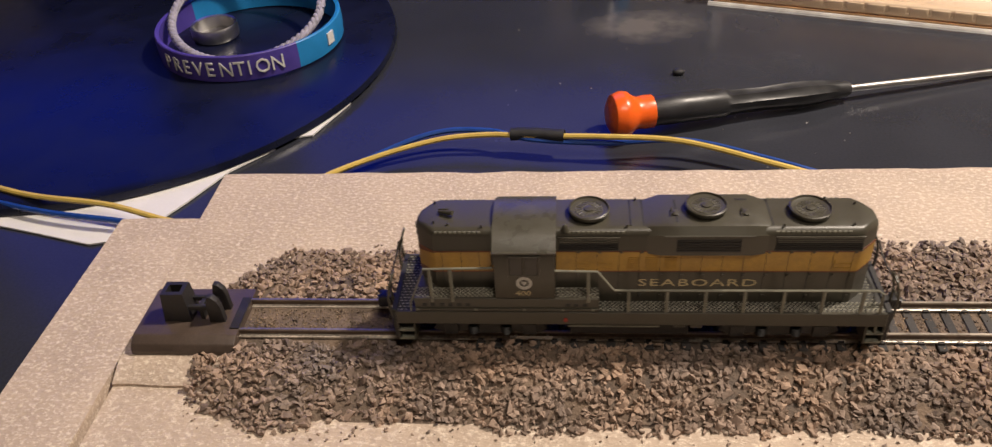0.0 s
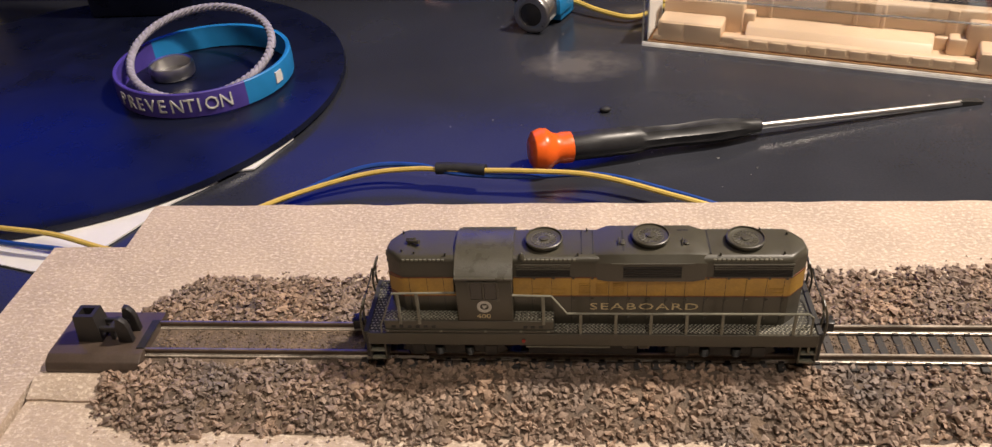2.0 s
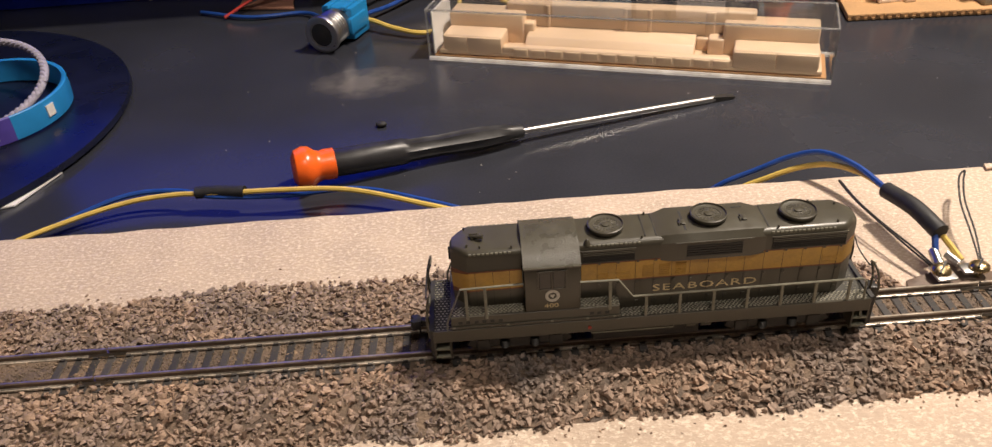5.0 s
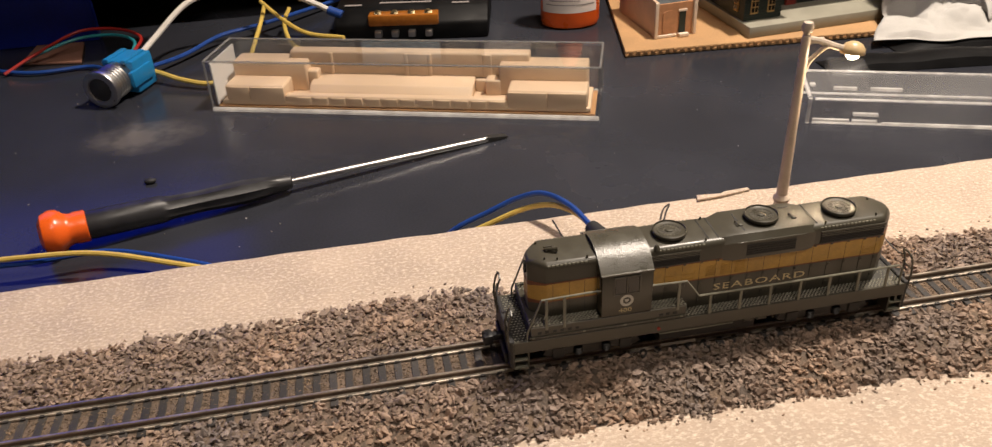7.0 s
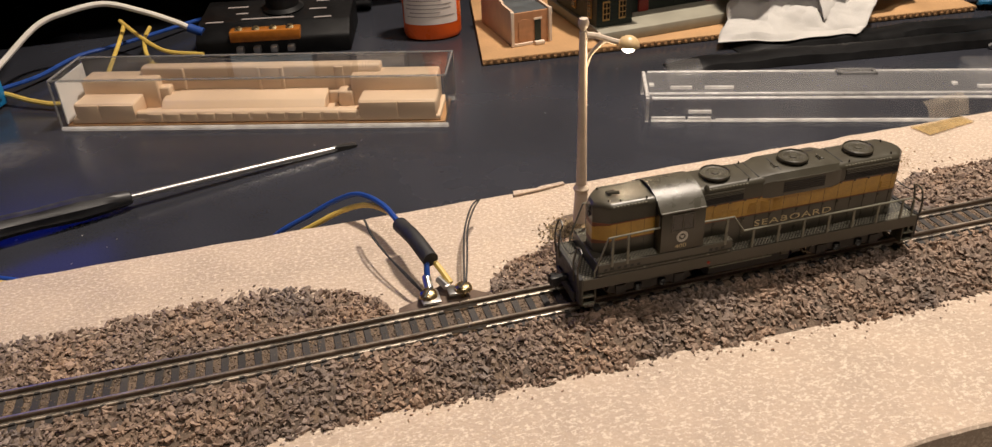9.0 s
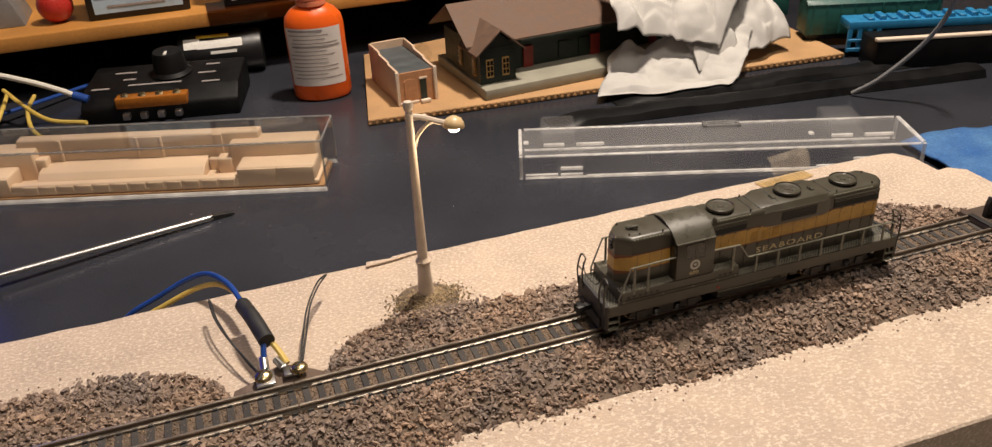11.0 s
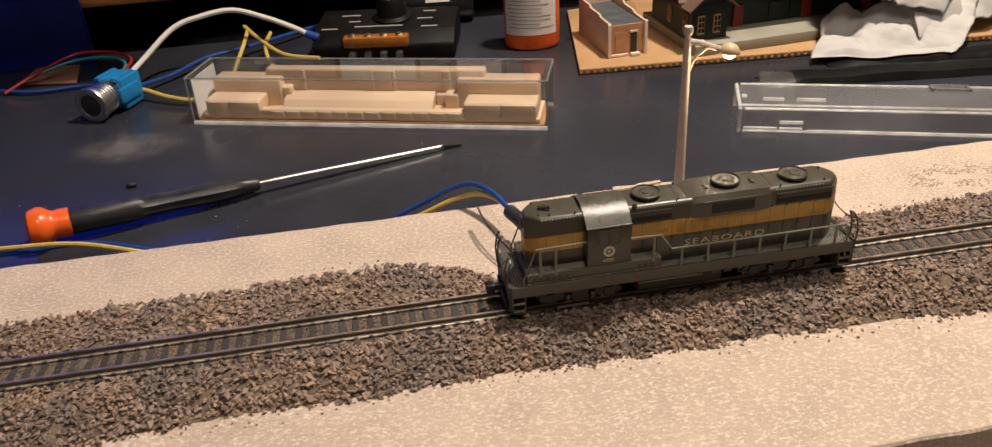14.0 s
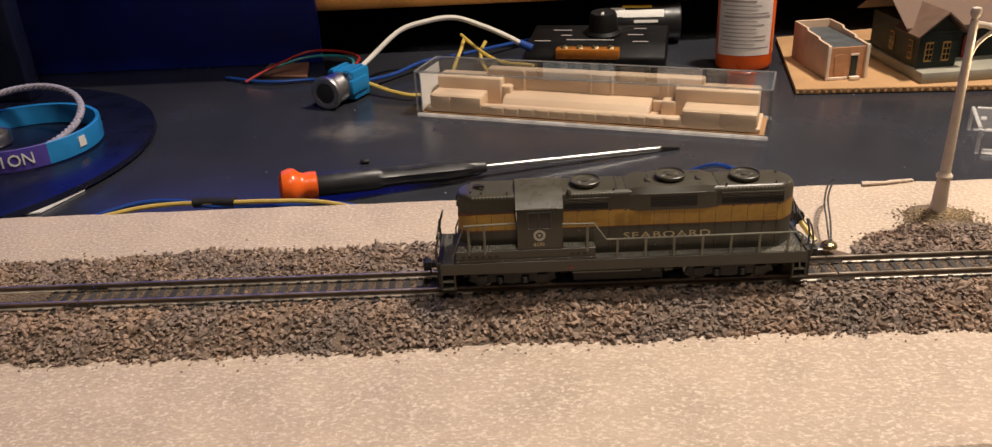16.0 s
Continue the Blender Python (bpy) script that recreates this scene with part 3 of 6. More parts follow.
# ---- ballast ----
BACK = ((-0.062, -0.056, -0.050, -0.017, 0.010, 0.130, 0.155, 0.172, 0.184, 0.196, 0.2045, 0.2085, 0.2335, 0.2370, 0.246, 0.252, 0.258, 0.280, 0.290, 0.364, 0.383, 0.410, 0.440, 0.458),
        (0.006, 0.0195, 0.0250, 0.0266, 0.0280, 0.0295, 0.0310, 0.0320, 0.0290, 0.0245, 0.0190, 0.0085, 0.0085, 0.0170, 0.0260, 0.0272, 0.0290, 0.0290, 0.0255, 0.0245, 0.0300, 0.0310, 0.0270, 0.0150))
FRONT = ((-0.062, -0.056, -0.045, 0.10, 0.20, 0.28, 0.33, 0.44, 0.458), (-0.017, -0.0235, -0.0262, -0.0262, -0.0247, -0.0262, -0.0290, -0.0275, -0.0240))


def edge_noise(x, k):
    return 0.0026 * noise.noise((x * 60, k, 7.7)) + 0.0018 * noise.noise((x * 150, k, 0.3)) + 0.0011 * noise.noise((x * 420, k, 4.1))


def bed_height(x, y):
    """The ballast's surface, above the board."""
    back, front = float(np.interp(x, *BACK)) + edge_noise(x, 1), float(np.interp(x, *FRONT)) + edge_noise(x, 5)
    ground = -0.0028 if y < -0.0165 else (0.0 if y > -0.0100 else -0.0028 * (-0.0100 - y) / 0.0065)
    if abs(y) < 0.0066:
        return 0.00125, ground
    if y > 0:
        f = (back - y) / max(0.004, back - 0.0066)
    else:
        f = (y - front) / max(0.004, -0.0066 - front)
    if f <= 0:
        return None, ground
    side = min(1.0, f * 1.7)
    return ground + (0.0014 - ground) * side ** 0.8 + (0.0008 * noise.noise((x * 160, y * 160, 9.0)) + 0.0005 * noise.noise((x * 420, y * 420, 3.0))) * side, ground


def grain_shapes(rng, count=24):
    """Broken chips: hulls of a few random points, with flat facets."""
    out = []
    for _ in range(count):
        tmp = bmesh.new()
        pts = rng.normal(0, 1, (11, 3))
        pts = pts / np.linalg.norm(pts, axis=1)[:, None] * rng.uniform(0.75, 1.2, (11, 1)) * rng.uniform([0.95, 0.65, 0.40], [1.35, 0.95, 0.72])
        for c in pts:
            tmp.verts.new(c)
        bmesh.ops.convex_hull(tmp, input=tmp.verts[:])
        loose = [v for v in tmp.verts if not v.link_faces]
        bmesh.ops.delete(tmp, geom=loose, context="VERTS")
        bmesh.ops.triangulate(tmp, faces=tmp.faces[:])
        tmp.verts.index_update()
        out.append((np.array([v.co[:] for v in tmp.verts]), np.array([[v.index for v in f.verts] for f in tmp.faces])))
        tmp.free()
    return out


def heap(name, spots, material, label, category, rng, sizes):
    """Thousands of angular grains at the spots, as one mesh."""
    shapes = grain_shapes(rng)
    verts, tris, at = [], [], 0
    for (x, y, z), r in zip(spots, sizes):
        a, b, c = rng.normal(0, 0.55), rng.normal(0, 0.55), rng.uniform(0, 2 * math.pi)
        q = np.array(Euler((a, b, c)).to_matrix())
        co, faces = shapes[rng.integers(len(shapes))]
        verts.append(co @ q.T * r + (x, y, z))
        tris.append(faces + at)
        at += len(verts[-1])
    verts, tris = np.concatenate(verts), np.concatenate(tris)
    me = bpy.data.meshes.new(name)
    me.from_pydata(verts.tolist(), [], tris.tolist())
    me.materials.append(material)
    return tagged(new(name, me), label, category, kind="stuff")


def ballast():
    # the bed under the loose grains
    bm, loops = bmesh.new(), []
    xs = np.arange(-0.0535, 0.4585, 0.002)
    for x in xs:
        ys = np.linspace(float(np.interp(x, *FRONT)) + 0.001, float(np.interp(x, *BACK)) - 0.001, 30)
        row = []
        for y in ys:
            h, g = bed_height(x, float(y))
            row.append((x, float(y), (g if h is None else h - (0.0004 if abs(y) > 0.0066 else 0.0))))
        loops.append(row)
    loft(bm, loops, closed=False, caps=False)
    ob = part("ballast_bed", bm, DIRT, None)
    tagged(ob, "packed brown dirt bed beneath the loose ballast", "ballast", kind="stuff")
    rng = np.random.default_rng(4)
    spots, sizes = [], []
    while len(spots) < 25000:
        x, y = rng.uniform(-0.060, 0.459), rng.uniform(-0.032, 0.034)
        if abs(y) < 0.0066 or (x < -0.0515 and -0.0105 < y < 0.0105) or (x > 0.4525 and abs(y) < 0.0105):
            continue
        if 0.2085 < x < 0.2335 and y > 0.004:
            continue
        h, g = bed_height(x, y)
        if h is None:
            continue
        r = rng.uniform(0.00050, 0.00108) * (1.0 if rng.random() < 0.90 else 1.45)
        spots.append((x, y, max(g + r * 0.35, h - 0.0006 + rng.uniform(0, 0.0010))))
        sizes.append(r)
    # strays beyond the edges
    while len(spots) < 25650:
        x = rng.uniform(-0.062, 0.459)
        front = rng.random() < 0.62
        y = float(np.interp(x, *(FRONT if front else BACK))) + (-1 if front else 1) * abs(rng.normal(0, 0.0022))
        if 0.2085 < x < 0.2335 and y > 0:
            continue
        r = rng.uniform(0.00020, 0.00055)
        spots.append((x, y, (-0.0028 if y < -0.0165 else 0.0) + r * 0.4))
        sizes.append(r)
    heap("ballast", spots, BALLAST, "loose dark grey-brown ballast grains heaped along the track", "ballast", rng, sizes)
    # finer dirt between the rails
    spots, sizes = [], []
    for _ in range(12000):
        x, y = rng.uniform(-0.051, 0.452), rng.uniform(-0.0035, 0.0035)
        r = rng.uniform(0.00014, 0.00036) * (1.6 if rng.random() < 0.06 else 1)
        spots.append((x, y, 0.00150 + r * 0.1 + (0.0004 if x < 0.001 else 0.0) - 0.0004 * rng.random()))
        sizes.append(r)
    heap("track_grit", spots, GRIT, "fine brown grit scattered between the rails", "grit", rng, sizes)
    # filled stretch before the first ties
    bm = bmesh.new()
    loft(bm, [[(x, y, 0.0017 + 0.0003 * noise.noise((x * 300, y * 300, 1))) for y in np.linspace(-0.0042, 0.0042, 10)] for x in np.arange(-0.0515, 0.0006, 0.001)], closed=False, caps=False)
    tagged(part("dirt_fill", bm, DIRT), "smooth brown dirt filling the track near the bumper", "dirt", kind="stuff")
    # thin tan scatter on the foam farther along
    spots, sizes = [], []
    for _ in range(1500):
        x, y, r = 0.374 + rng.normal(0, 0.011), 0.0405 + rng.normal(0, 0.0048), rng.uniform(0.00010, 0.00028)
        if noise.noise((x * 140, y * 140, 2.0)) > -0.12:
            spots.append((x, y, r * 0.4))
            sizes.append(r)
    heap("tan_grit", spots, TAN_GRIT, "thin tan grit scattered on the foam board", "grit", rng, sizes)
    # grit mound at the street lamp
    spots, sizes = [], []
    while len(spots) < 2600:
        a, d = rng.uniform(0, 2 * math.pi), abs(rng.normal(0, 0.0060))
        x, y = 0.2695 + d * math.cos(a) * 1.15, 0.0335 + d * math.sin(a) * 0.8
        if d > 0.0135 or y < 0.018:
            continue
        r = rng.uniform(0.00022, 0.00050)
        spots.append((x, y, 0.0026 * math.exp(-(d / 0.006) ** 2) + r * 0.5))
        sizes.append(r)
    bm = bmesh.new()
    prof = [(0.0001, 0.0024), (0.003, 0.0019), (0.006, 0.0009), (0.009, 0.0003), (0.010, 0.0)]
    revolve(bm, prof[::-1], 28, Matrix.Translation((0.2695, 0.0335, 0)))
    tagged(part("grit_mound", bm, DIRT), "low brown mound round the lamp post's foot", "grit", kind="stuff")
    heap("lamp_grit", spots, MOUND, "tan scenery grit heaped round the lamp post", "grit", rng, sizes)


# ---- the locomotive (millimetres, from the rail tops) ----
def hood_loop(x, w, zb, zt, r):
    pts = [(-w, zb), (-w, zt - r)]
    pts += [(-w + r - r * math.cos(a), zt - r + r * math.sin(a)) for a in (radians(22), radians(45), radians(68))]
    pts += [(-w + r, zt), (0, zt + 0.12), (w - r, zt)]
    pts += [(w - r + r * math.sin(a), zt - r + r * math.cos(a)) for a in (radians(22), radians(45), radians(68))]
    pts += [(w, zt - r), (w, zb)]
    return [(x, y, z) for y, z in pts]


def mm(bm):
    bm.transform(Matrix.Scale(MM, 4))
    return bm


def locomotive():
    t = thing("locomotive", "olive-drab model diesel locomotive with a mustard stripe and yellow lettering", "model locomotive")

    def p(name, bm, material, parent=None, label="", smooth=35):
        return part(name, mm(bm), material, parent or t, label, smooth)

    DECK, HIGH = 9.4, 13.0
    # long and short hood
    ends = ((0.0, -3.7, -1.1), (0.5, -3.1, -0.45), (2.0, -1.6, -0.1), (3.5, -0.2, 0.0), (4.1, 0.0, 0.0))
    bm = bmesh.new()
    loft(bm, [hood_loop(-21.6 + d, 5.7 + w, DECK, 27.5 + h, 1.5) for d, w, h in ends] + [hood_loop(-6.0, 5.7, DECK, 27.5, 1.5)])
    short = p("short_hood", bm, OLIVE, smooth=24)
    bm = bmesh.new()
    loft(bm, [hood_loop(6.0, 5.7, DECK, 27.5, 1.5)] + [hood_loop(67.9 - d, 5.7 + w, DECK, 27.5 + h, 1.5) for d, w, h in ends[::-1]])
    long = p("long_hood", bm, OLIVE, smooth=24)
    # the stripe wraps the hoods, with a thin red line above and below
    def band(x0, x1, lo, hi, proud, left_end, right_end):
        ls = []
        if left_end:
            ls += [(x0 + d - proud, 5.7 + w + proud) for d, w, h in ends]
        else:
            ls += [(x0, 5.7 + proud)]
        if right_end:
            ls += [(x1 - d + proud, 5.7 + w + proud) for d, w, h in ends[::-1]]
        else:
            ls += [(x1, 5.7 + proud)]
        b = bmesh.new()
        sag = [1.8 * max(0.0, 1 - (x - x0) / 4.2) if left_end else 0.0 for x, w in ls]
        return loft(b, [[(x, -w, lo - k), (x, -w, hi - k * 0.5), (x, w, hi - k * 0.5), (x, w, lo - k)] for (x, w), k in zip(ls, sag)])
    for x0, x1, le, re, hood in ((-21.6, -6.1, True, False, short), (6.1, 67.9, False, True, long)):
        p("stripe", band(x0, x1, 17.5, 22.2, 0.07, le, re), STRIPE, hood, "mustard yellow stripe")
        p("pinstripe", band(x0, x1, 22.2, 22.5, 0.08, le, re), STRIPE_EDGE, hood, "thin rust-red line")
        p("pinstripe", band(x0, x1, 17.2, 17.5, 0.08, le, re), STRIPE_EDGE, hood, "thin rust-red line")
    # door seams, hinges and latches
    for x in (10.2, 14.4, 18.6, 22.6, 26.6, 30.6, 34.6, 38.6, 42.6, 46.8, 51.0, 55.2, 59.4, 63.0):
        for s in (-1, 1):
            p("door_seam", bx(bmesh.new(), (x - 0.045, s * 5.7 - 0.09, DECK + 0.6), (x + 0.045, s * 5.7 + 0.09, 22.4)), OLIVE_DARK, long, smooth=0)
            b = bmesh.new()
            for z in (11.2, 16.4, 22.2):
                bx(b, (x + 0.2, s * 5.7 - 0.2, z - 0.25), (x + 0.75, s * 5.7 + 0.2, z + 0.25), 0.05, 1)
            p("hinge", b, OLIVE, long)
    for x in (-16.5, -12.6, -9.0):
        for s in (-1, 1):
            p("door_seam", bx(bmesh.new(), (x - 0.045, s * 5.7 - 0.09, HIGH + 0.4), (x + 0.045, s * 5.7 + 0.09, 22.4)), OLIVE_DARK, short, smooth=0)
    # louvres
    for x0, x1, z0, z1 in ((6.9, 18.4, 22.7, 25.8), (48.3, 64.4, 22.7, 25.9)):
        for s in (-1, 1):
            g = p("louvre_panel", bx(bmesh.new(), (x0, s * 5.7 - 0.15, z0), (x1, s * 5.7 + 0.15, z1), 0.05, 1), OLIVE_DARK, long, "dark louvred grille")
            n = 7
            for k in range(n):
                z = z0 + (z1 - z0) * (k + 0.5) / n
                # the top three slats are painted paler for the light they catch
                part("slat", mm(bx(bmesh.new(), (x0 + 0.1, s * 5.85 - 0.14, z - 0.08), (x1 - 0.1, s * 5.85 + 0.14, z + 0.08))), SLAT if k > n - 4 else OLIVE_DARK, g, smooth=0)
            b = bmesh.new()
            for z in (z0, z1):
                bx(b, (x0 - 0.2, s * 5.7 - 0.25, z - 0.14), (x1 + 0.2, s * 5.7 + 0.25, z + 0.14), 0.05, 1)
            p("louvre_frame", b, OLIVE, long)
    for k in range(3):
        for s in (-1, 1):
            b = bmesh.new()
            for j in range(6):
                bx(b, (20.2 + k * 3.6, s * 5.7 - 0.2, 18.1 + 0.52 * j), (22.6 + k * 3.6, s * 5.7 + 0.2, 18.28 + 0.52 * j))
            p("door_louvre", b, STRIPE, long, smooth=0)
    # dynamic brake bulge
    def brake(x, w, zt):
        return [(x, -w, 21.9), (x, -w, zt - 1.6), (x, -w + 1.2, zt - 0.2), (x, -w + 2.2, zt), (x, w - 2.2, zt), (x, w - 1.2, zt - 0.2), (x, w, zt - 1.6), (x, w, 21.9)]
    bm = bmesh.new()
    loft(bm, [brake(23.0, 5.5, 27.5), brake(26.6, 6.45, 28.35), brake(44.0, 6.45, 28.35), brake(47.6, 5.5, 27.5)])
    blister = p("dynamic_brake_housing", bm, OLIVE)
    for s in (-1, 1):
        b = bmesh.new()
        for k in range(5):
            bx(b, (29.5, s * 6.45 - 0.15, 22.9 + k * 0.62), (41.6, s * 6.45 + 0.15, 23.26 + k * 0.62))
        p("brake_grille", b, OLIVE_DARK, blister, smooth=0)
        p("drip_rail", bx(bmesh.new(), (27.0, s * 6.4 - 0.25, 26.45), (44.0, s * 6.4 + 0.25, 26.75), 0.08, 1), OLIVE, blister)
    p("hatch_gap", bx(bmesh.new(), (29.3, -4.2, 28.0), (29.75, 3.2, 28.39)), OLIVE_DARK, blister, "dark gap beside the fan hatch", smooth=0)
    p("hatch_gap", bx(bmesh.new(), (41.2, 3.0, 28.0), (43.6, 3.4, 28.39)), OLIVE_DARK, blister, smooth=0)
    # raised latches on the stripe
    for s in (-1, 1):
        for x0, x1 in ((9.9, 12.9), (14.2, 17.6), (59.8, 63.2)):
            b = bmesh.new()
            for lo, hi in (((x0, 18.2), (x1, 18.4)), ((x0, 18.2), (x0 + 0.2, 20.4)), ((x1 - 0.2, 18.2), (x1, 20.4)), ((x0 + 0.2, 19.4), (x1 - 0.2, 19.5))):
                bx(b, (lo[0], s * 5.76 - 0.14, lo[1]), (hi[0], s * 5.76 + 0.14, hi[1]))
            p("latch_frame", b, STRIPE, long, "raised mustard door frame", smooth=0)
    # rows of rivets and grab bars on the roof edges, painted pale for their glint
    for x0, x1 in ((-17.5, -7.5), (8.5, 20.5), (48.0, 62.5)):
        for s in (-1, 1):
            b = bmesh.new()
            n = int((x1 - x0) / 0.95)
            for k in range(n):
                bx(b, (x0 + k * 0.95, s * 5.35 - 0.22, 26.6), (x0 + k * 0.95 + 0.6, s * 5.35 + 0.22, 27.05), 0.05, 1)
            p("rivet_strip", b, RAIL_GREY, long if x0 > 0 else short, "raised roof-edge strip painted pale for its glint", smooth=0)
    # roof fans
    for x, z in ((12.8, 27.4), (35.4, 28.2), (55.2, 27.4)):
        b = bmesh.new()
        revolve(b, [(3.2, 0), (3.2, 0.5), (3.95, 0.75), (4.05, 1.55), (3.8, 1.7), (3.6, 1.3), (2.7, 1.1), (1.3, 1.15), (0.02, 1.4)], 36, Matrix.Translation((x, 0, z - 0.15)))
        f = p("roof_fan", b, OLIVE, None, "round raised radiator fan")
        b = bmesh.new()
        for k in range(18):
            a = math.pi * k / 9
            cyl(b, (x + 1.4 * math.cos(a), 1.4 * math.sin(a), z + 1.03), (x + 2.6 * math.cos(a), 2.6 * math.sin(a), z + 0.99), 0.09, seg=5)
        for r in (1.4, 2.7):
            for k in range(24):
                a, c = math.pi * k / 12, math.pi * (k + 1) / 12
                cyl(b, (x + r * math.cos(a), r * math.sin(a), z + 1.01), (x + r * math.cos(c), r * math.sin(c), z + 1.01), 0.08, seg=4)
        p("fan_grille", b, SLAT, f)
        p("fan_hub", revolve(bmesh.new(), [(0.95, 0), (0.9, 0.35), (0.02, 0.5)], 16, Matrix.Translation((x, 0, z + 0.95))), OLIVE, f)
    for x in (29.2, 42.6):
        for y in (-1.4,):
            b = bmesh.new()
            loop = [(x - 0.5, y - 0.9, 28.2), (x - 0.5, y - 0.9, 28.95), (x - 0.5, y + 0.9, 28.95), (x - 0.5, y + 0.9, 28.2)]
            sweep(b, loop, 0.16, 6, smooth=False)
            bx(b, (x - 0.2, y - 0.9, 28.2), (x + 0.7, y + 0.9, 28.7), 0.12)
            p("lift_ring", b, OLIVE)
    for x in (23.2, 47.6, 20.8):
        p("roof_seam", bx(bmesh.new(), (x - 0.12, -4.2, 27.3), (x + 0.12, 4.2, 27.66)), OLIVE_DARK, long, smooth=0)
    for x, y in ((-17.8, -3.2), (-15.0, -4.0), (-8.2, -4.6), (8.0, -4.7), (20.0, -4.6), (22.0, 4.2), (49.5, -4.6), (62.5, -4.2), (64.2, 2.6), (58.8, 4.2), (-18.4, 3.4)):
        p("lifting_lug", cyl(bmesh.new(), (x, y, 27.2), (x, y, 28.15), 0.22, seg=6), OLIVE)
    # horn and bell
    b = bmesh.new()
    cyl(b, (-17.2, -0.2, 28.2), (-14.2, -1.2, 28.5), 0.22, 0.55, 10)
    cyl(b, (-17.2, 0.5, 28.2), (-15.2, -0.1, 28.4), 0.2, 0.45, 10)
    bx(b, (-16.9, -0.8, 27.4), (-16.2, 0.8, 28.2), 0.1)
    p("horn", b, OLIVE, None, "small roof air horn")
    b = bmesh.new()
    revolve(b, [(0.9, 0), (0.75, 0.4), (0.5, 1.0), (0.15, 1.4), (0.02, 1.45)], 14, Matrix.Translation((8.1, -4.9, 27.0)))
    p("bell", b, OLIVE)
    # cab
    bm = bmesh.new()
    arc = [(-9.25, 13.2), (-9.25, 24.7)] + [(9.2 * math.sin(a) / math.sin(radians(62)), 23.6 + 4.9 * (math.cos(a) - math.cos(radians(62))) / (1 - math.cos(radians(62))))
                                          for a in (radians(k) for k in range(-55, 56, 10))] + [(9.25, 24.7), (9.25, 13.2)]
    prism(bm, arc, "x", -5.9, 6.1, 0.12)
    cab = p("cab", bm, OLIVE)
    roof = [(y * 1.03, z + 0.22) for y, z in arc[1:-1]]
    roof = [(roof[0][0], roof[0][1] - 0.35)] + roof + [(roof[-1][0], roof[-1][1] - 0.35)] + [(y * 0.985, z - 0.3) for y, z in roof[::-1]]
    p("cab_roof", prism(bmesh.new(), roof, "x", -6.1, 6.3), ROOF_OLIVE, cab)
    p("cab_rivets", mm_rivets(), OLIVE, cab)
    for s in (-1, 1):
        for x0, x1 in ((-2.75, -0.25), (0.25, 2.75)):
            b = bx(bmesh.new(), (x0, s * 9.25 - 0.1, 19.3), (x1, s * 9.25 + 0.1, 23.6), 0.05, 1)
            p("side_window", b, WINDOW_DARK, cab, "dark sliding cab window")
        b = bmesh.new()
        for x in (-3.0, 0.0, 3.0):
            bx(b, (x - 0.2, s * 9.25 - 0.2, 19.0), (x + 0.2, s * 9.25 + 0.2, 23.9), 0.05, 1)
        for z in (19.1, 23.8):
            bx(b, (-3.2, s * 9.25 - 0.2, z - 0.18), (3.2, s * 9.25 + 0.2, z + 0.18), 0.05, 1)
        bx(b, (-3.2, s * 9.3 - 0.35, 23.9), (3.2, s * 9.3 + 0.35, 24.15), 0.05, 1)
        p("window_frame", b, OLIVE, cab)
        # round emblem: a broad pale ring round a heart-shaped centre
        side = Matrix.Translation((0, s * 9.27, 17.2)) @ pose(0, 0, 0, 90, 0, 0 if s < 0 else 180)
        b = bmesh.new()
        for k in range(28):
            u, w = math.pi * k / 14, math.pi * (k + 1) / 14
            tmp = prism(bmesh.new(), [(r * math.cos(a), r * math.sin(a)) for r, a in ((1.60, u), (1.60, w), (0.95, w), (0.95, u))], "z", 0, 0.1)
            add(b, tmp, side)
        tmp = bmesh.new()
        prism(tmp, [(0.0, -0.58), (0.50, 0.04), (0.42, 0.42), (0.0, 0.26), (-0.42, 0.42), (-0.50, 0.04)], "z", 0, 0.1)
        add(b, tmp, side)
        p("emblem", b, DECAL_PALE, cab, "pale round railway emblem", smooth=0)
        turn = pose(0, 0, 0, 90, 0, 0 if s < 0 else 180)
        bm = letters("400", 1.7, 0.02, Matrix.Translation((s * 1.85, s * 9.28, 13.95)) @ turn, 1.25)
        p("road_number", bm, DECAL, cab, "pale yellow road number", smooth=0)
        bm = letters("SEABOARD", 2.55, 0.02, Matrix.Translation((22.4 if s < 0 else 46.6, s * 5.73, 13.55)) @ turn, 1.72, 1.10, 0.0)
        p("lettering", bm, DECAL, long, "faded yellow railway lettering", smooth=0)
    for x in (-6.25, 6.25):
        for y in (-7.6, 7.6):
            p("end_window", bx(bmesh.new(), (x - 0.1, y - 1.1, 20.2), (x + 0.1, y + 1.1, 24.0), 0.05, 1), WINDOW_DARK, cab, "dark cab end window")
    # decks and side sills
    deck = p("walkway", bx(bmesh.new(), (-26.6, -9.2, 8.2), (71.0, 9.2, DECK), 0.1, 1), TREAD_BED, None, "dark walkway deck")
    p("raised_walkway", bx(bmesh.new(), (-22.6, -9.2, DECK - 0.4), (14.8, 9.2, HIGH), 0.15, 1), OLIVE, None, "raised side box under the cab")
    for s in (-1, 1):
        p("side_sill", bx(bmesh.new(), (-26.6, s * 9.1 - 0.35, 6.2), (71.0, s * 9.1 + 0.35, DECK + 0.15), 0.1, 1), OLIVE)
        p("sill_ledge", bx(bmesh.new(), (-23.0, s * 9.25 - 0.3, 10.15), (15.0, s * 9.25 + 0.3, 10.5), 0.05, 1), OLIVE)
        b = bmesh.new()
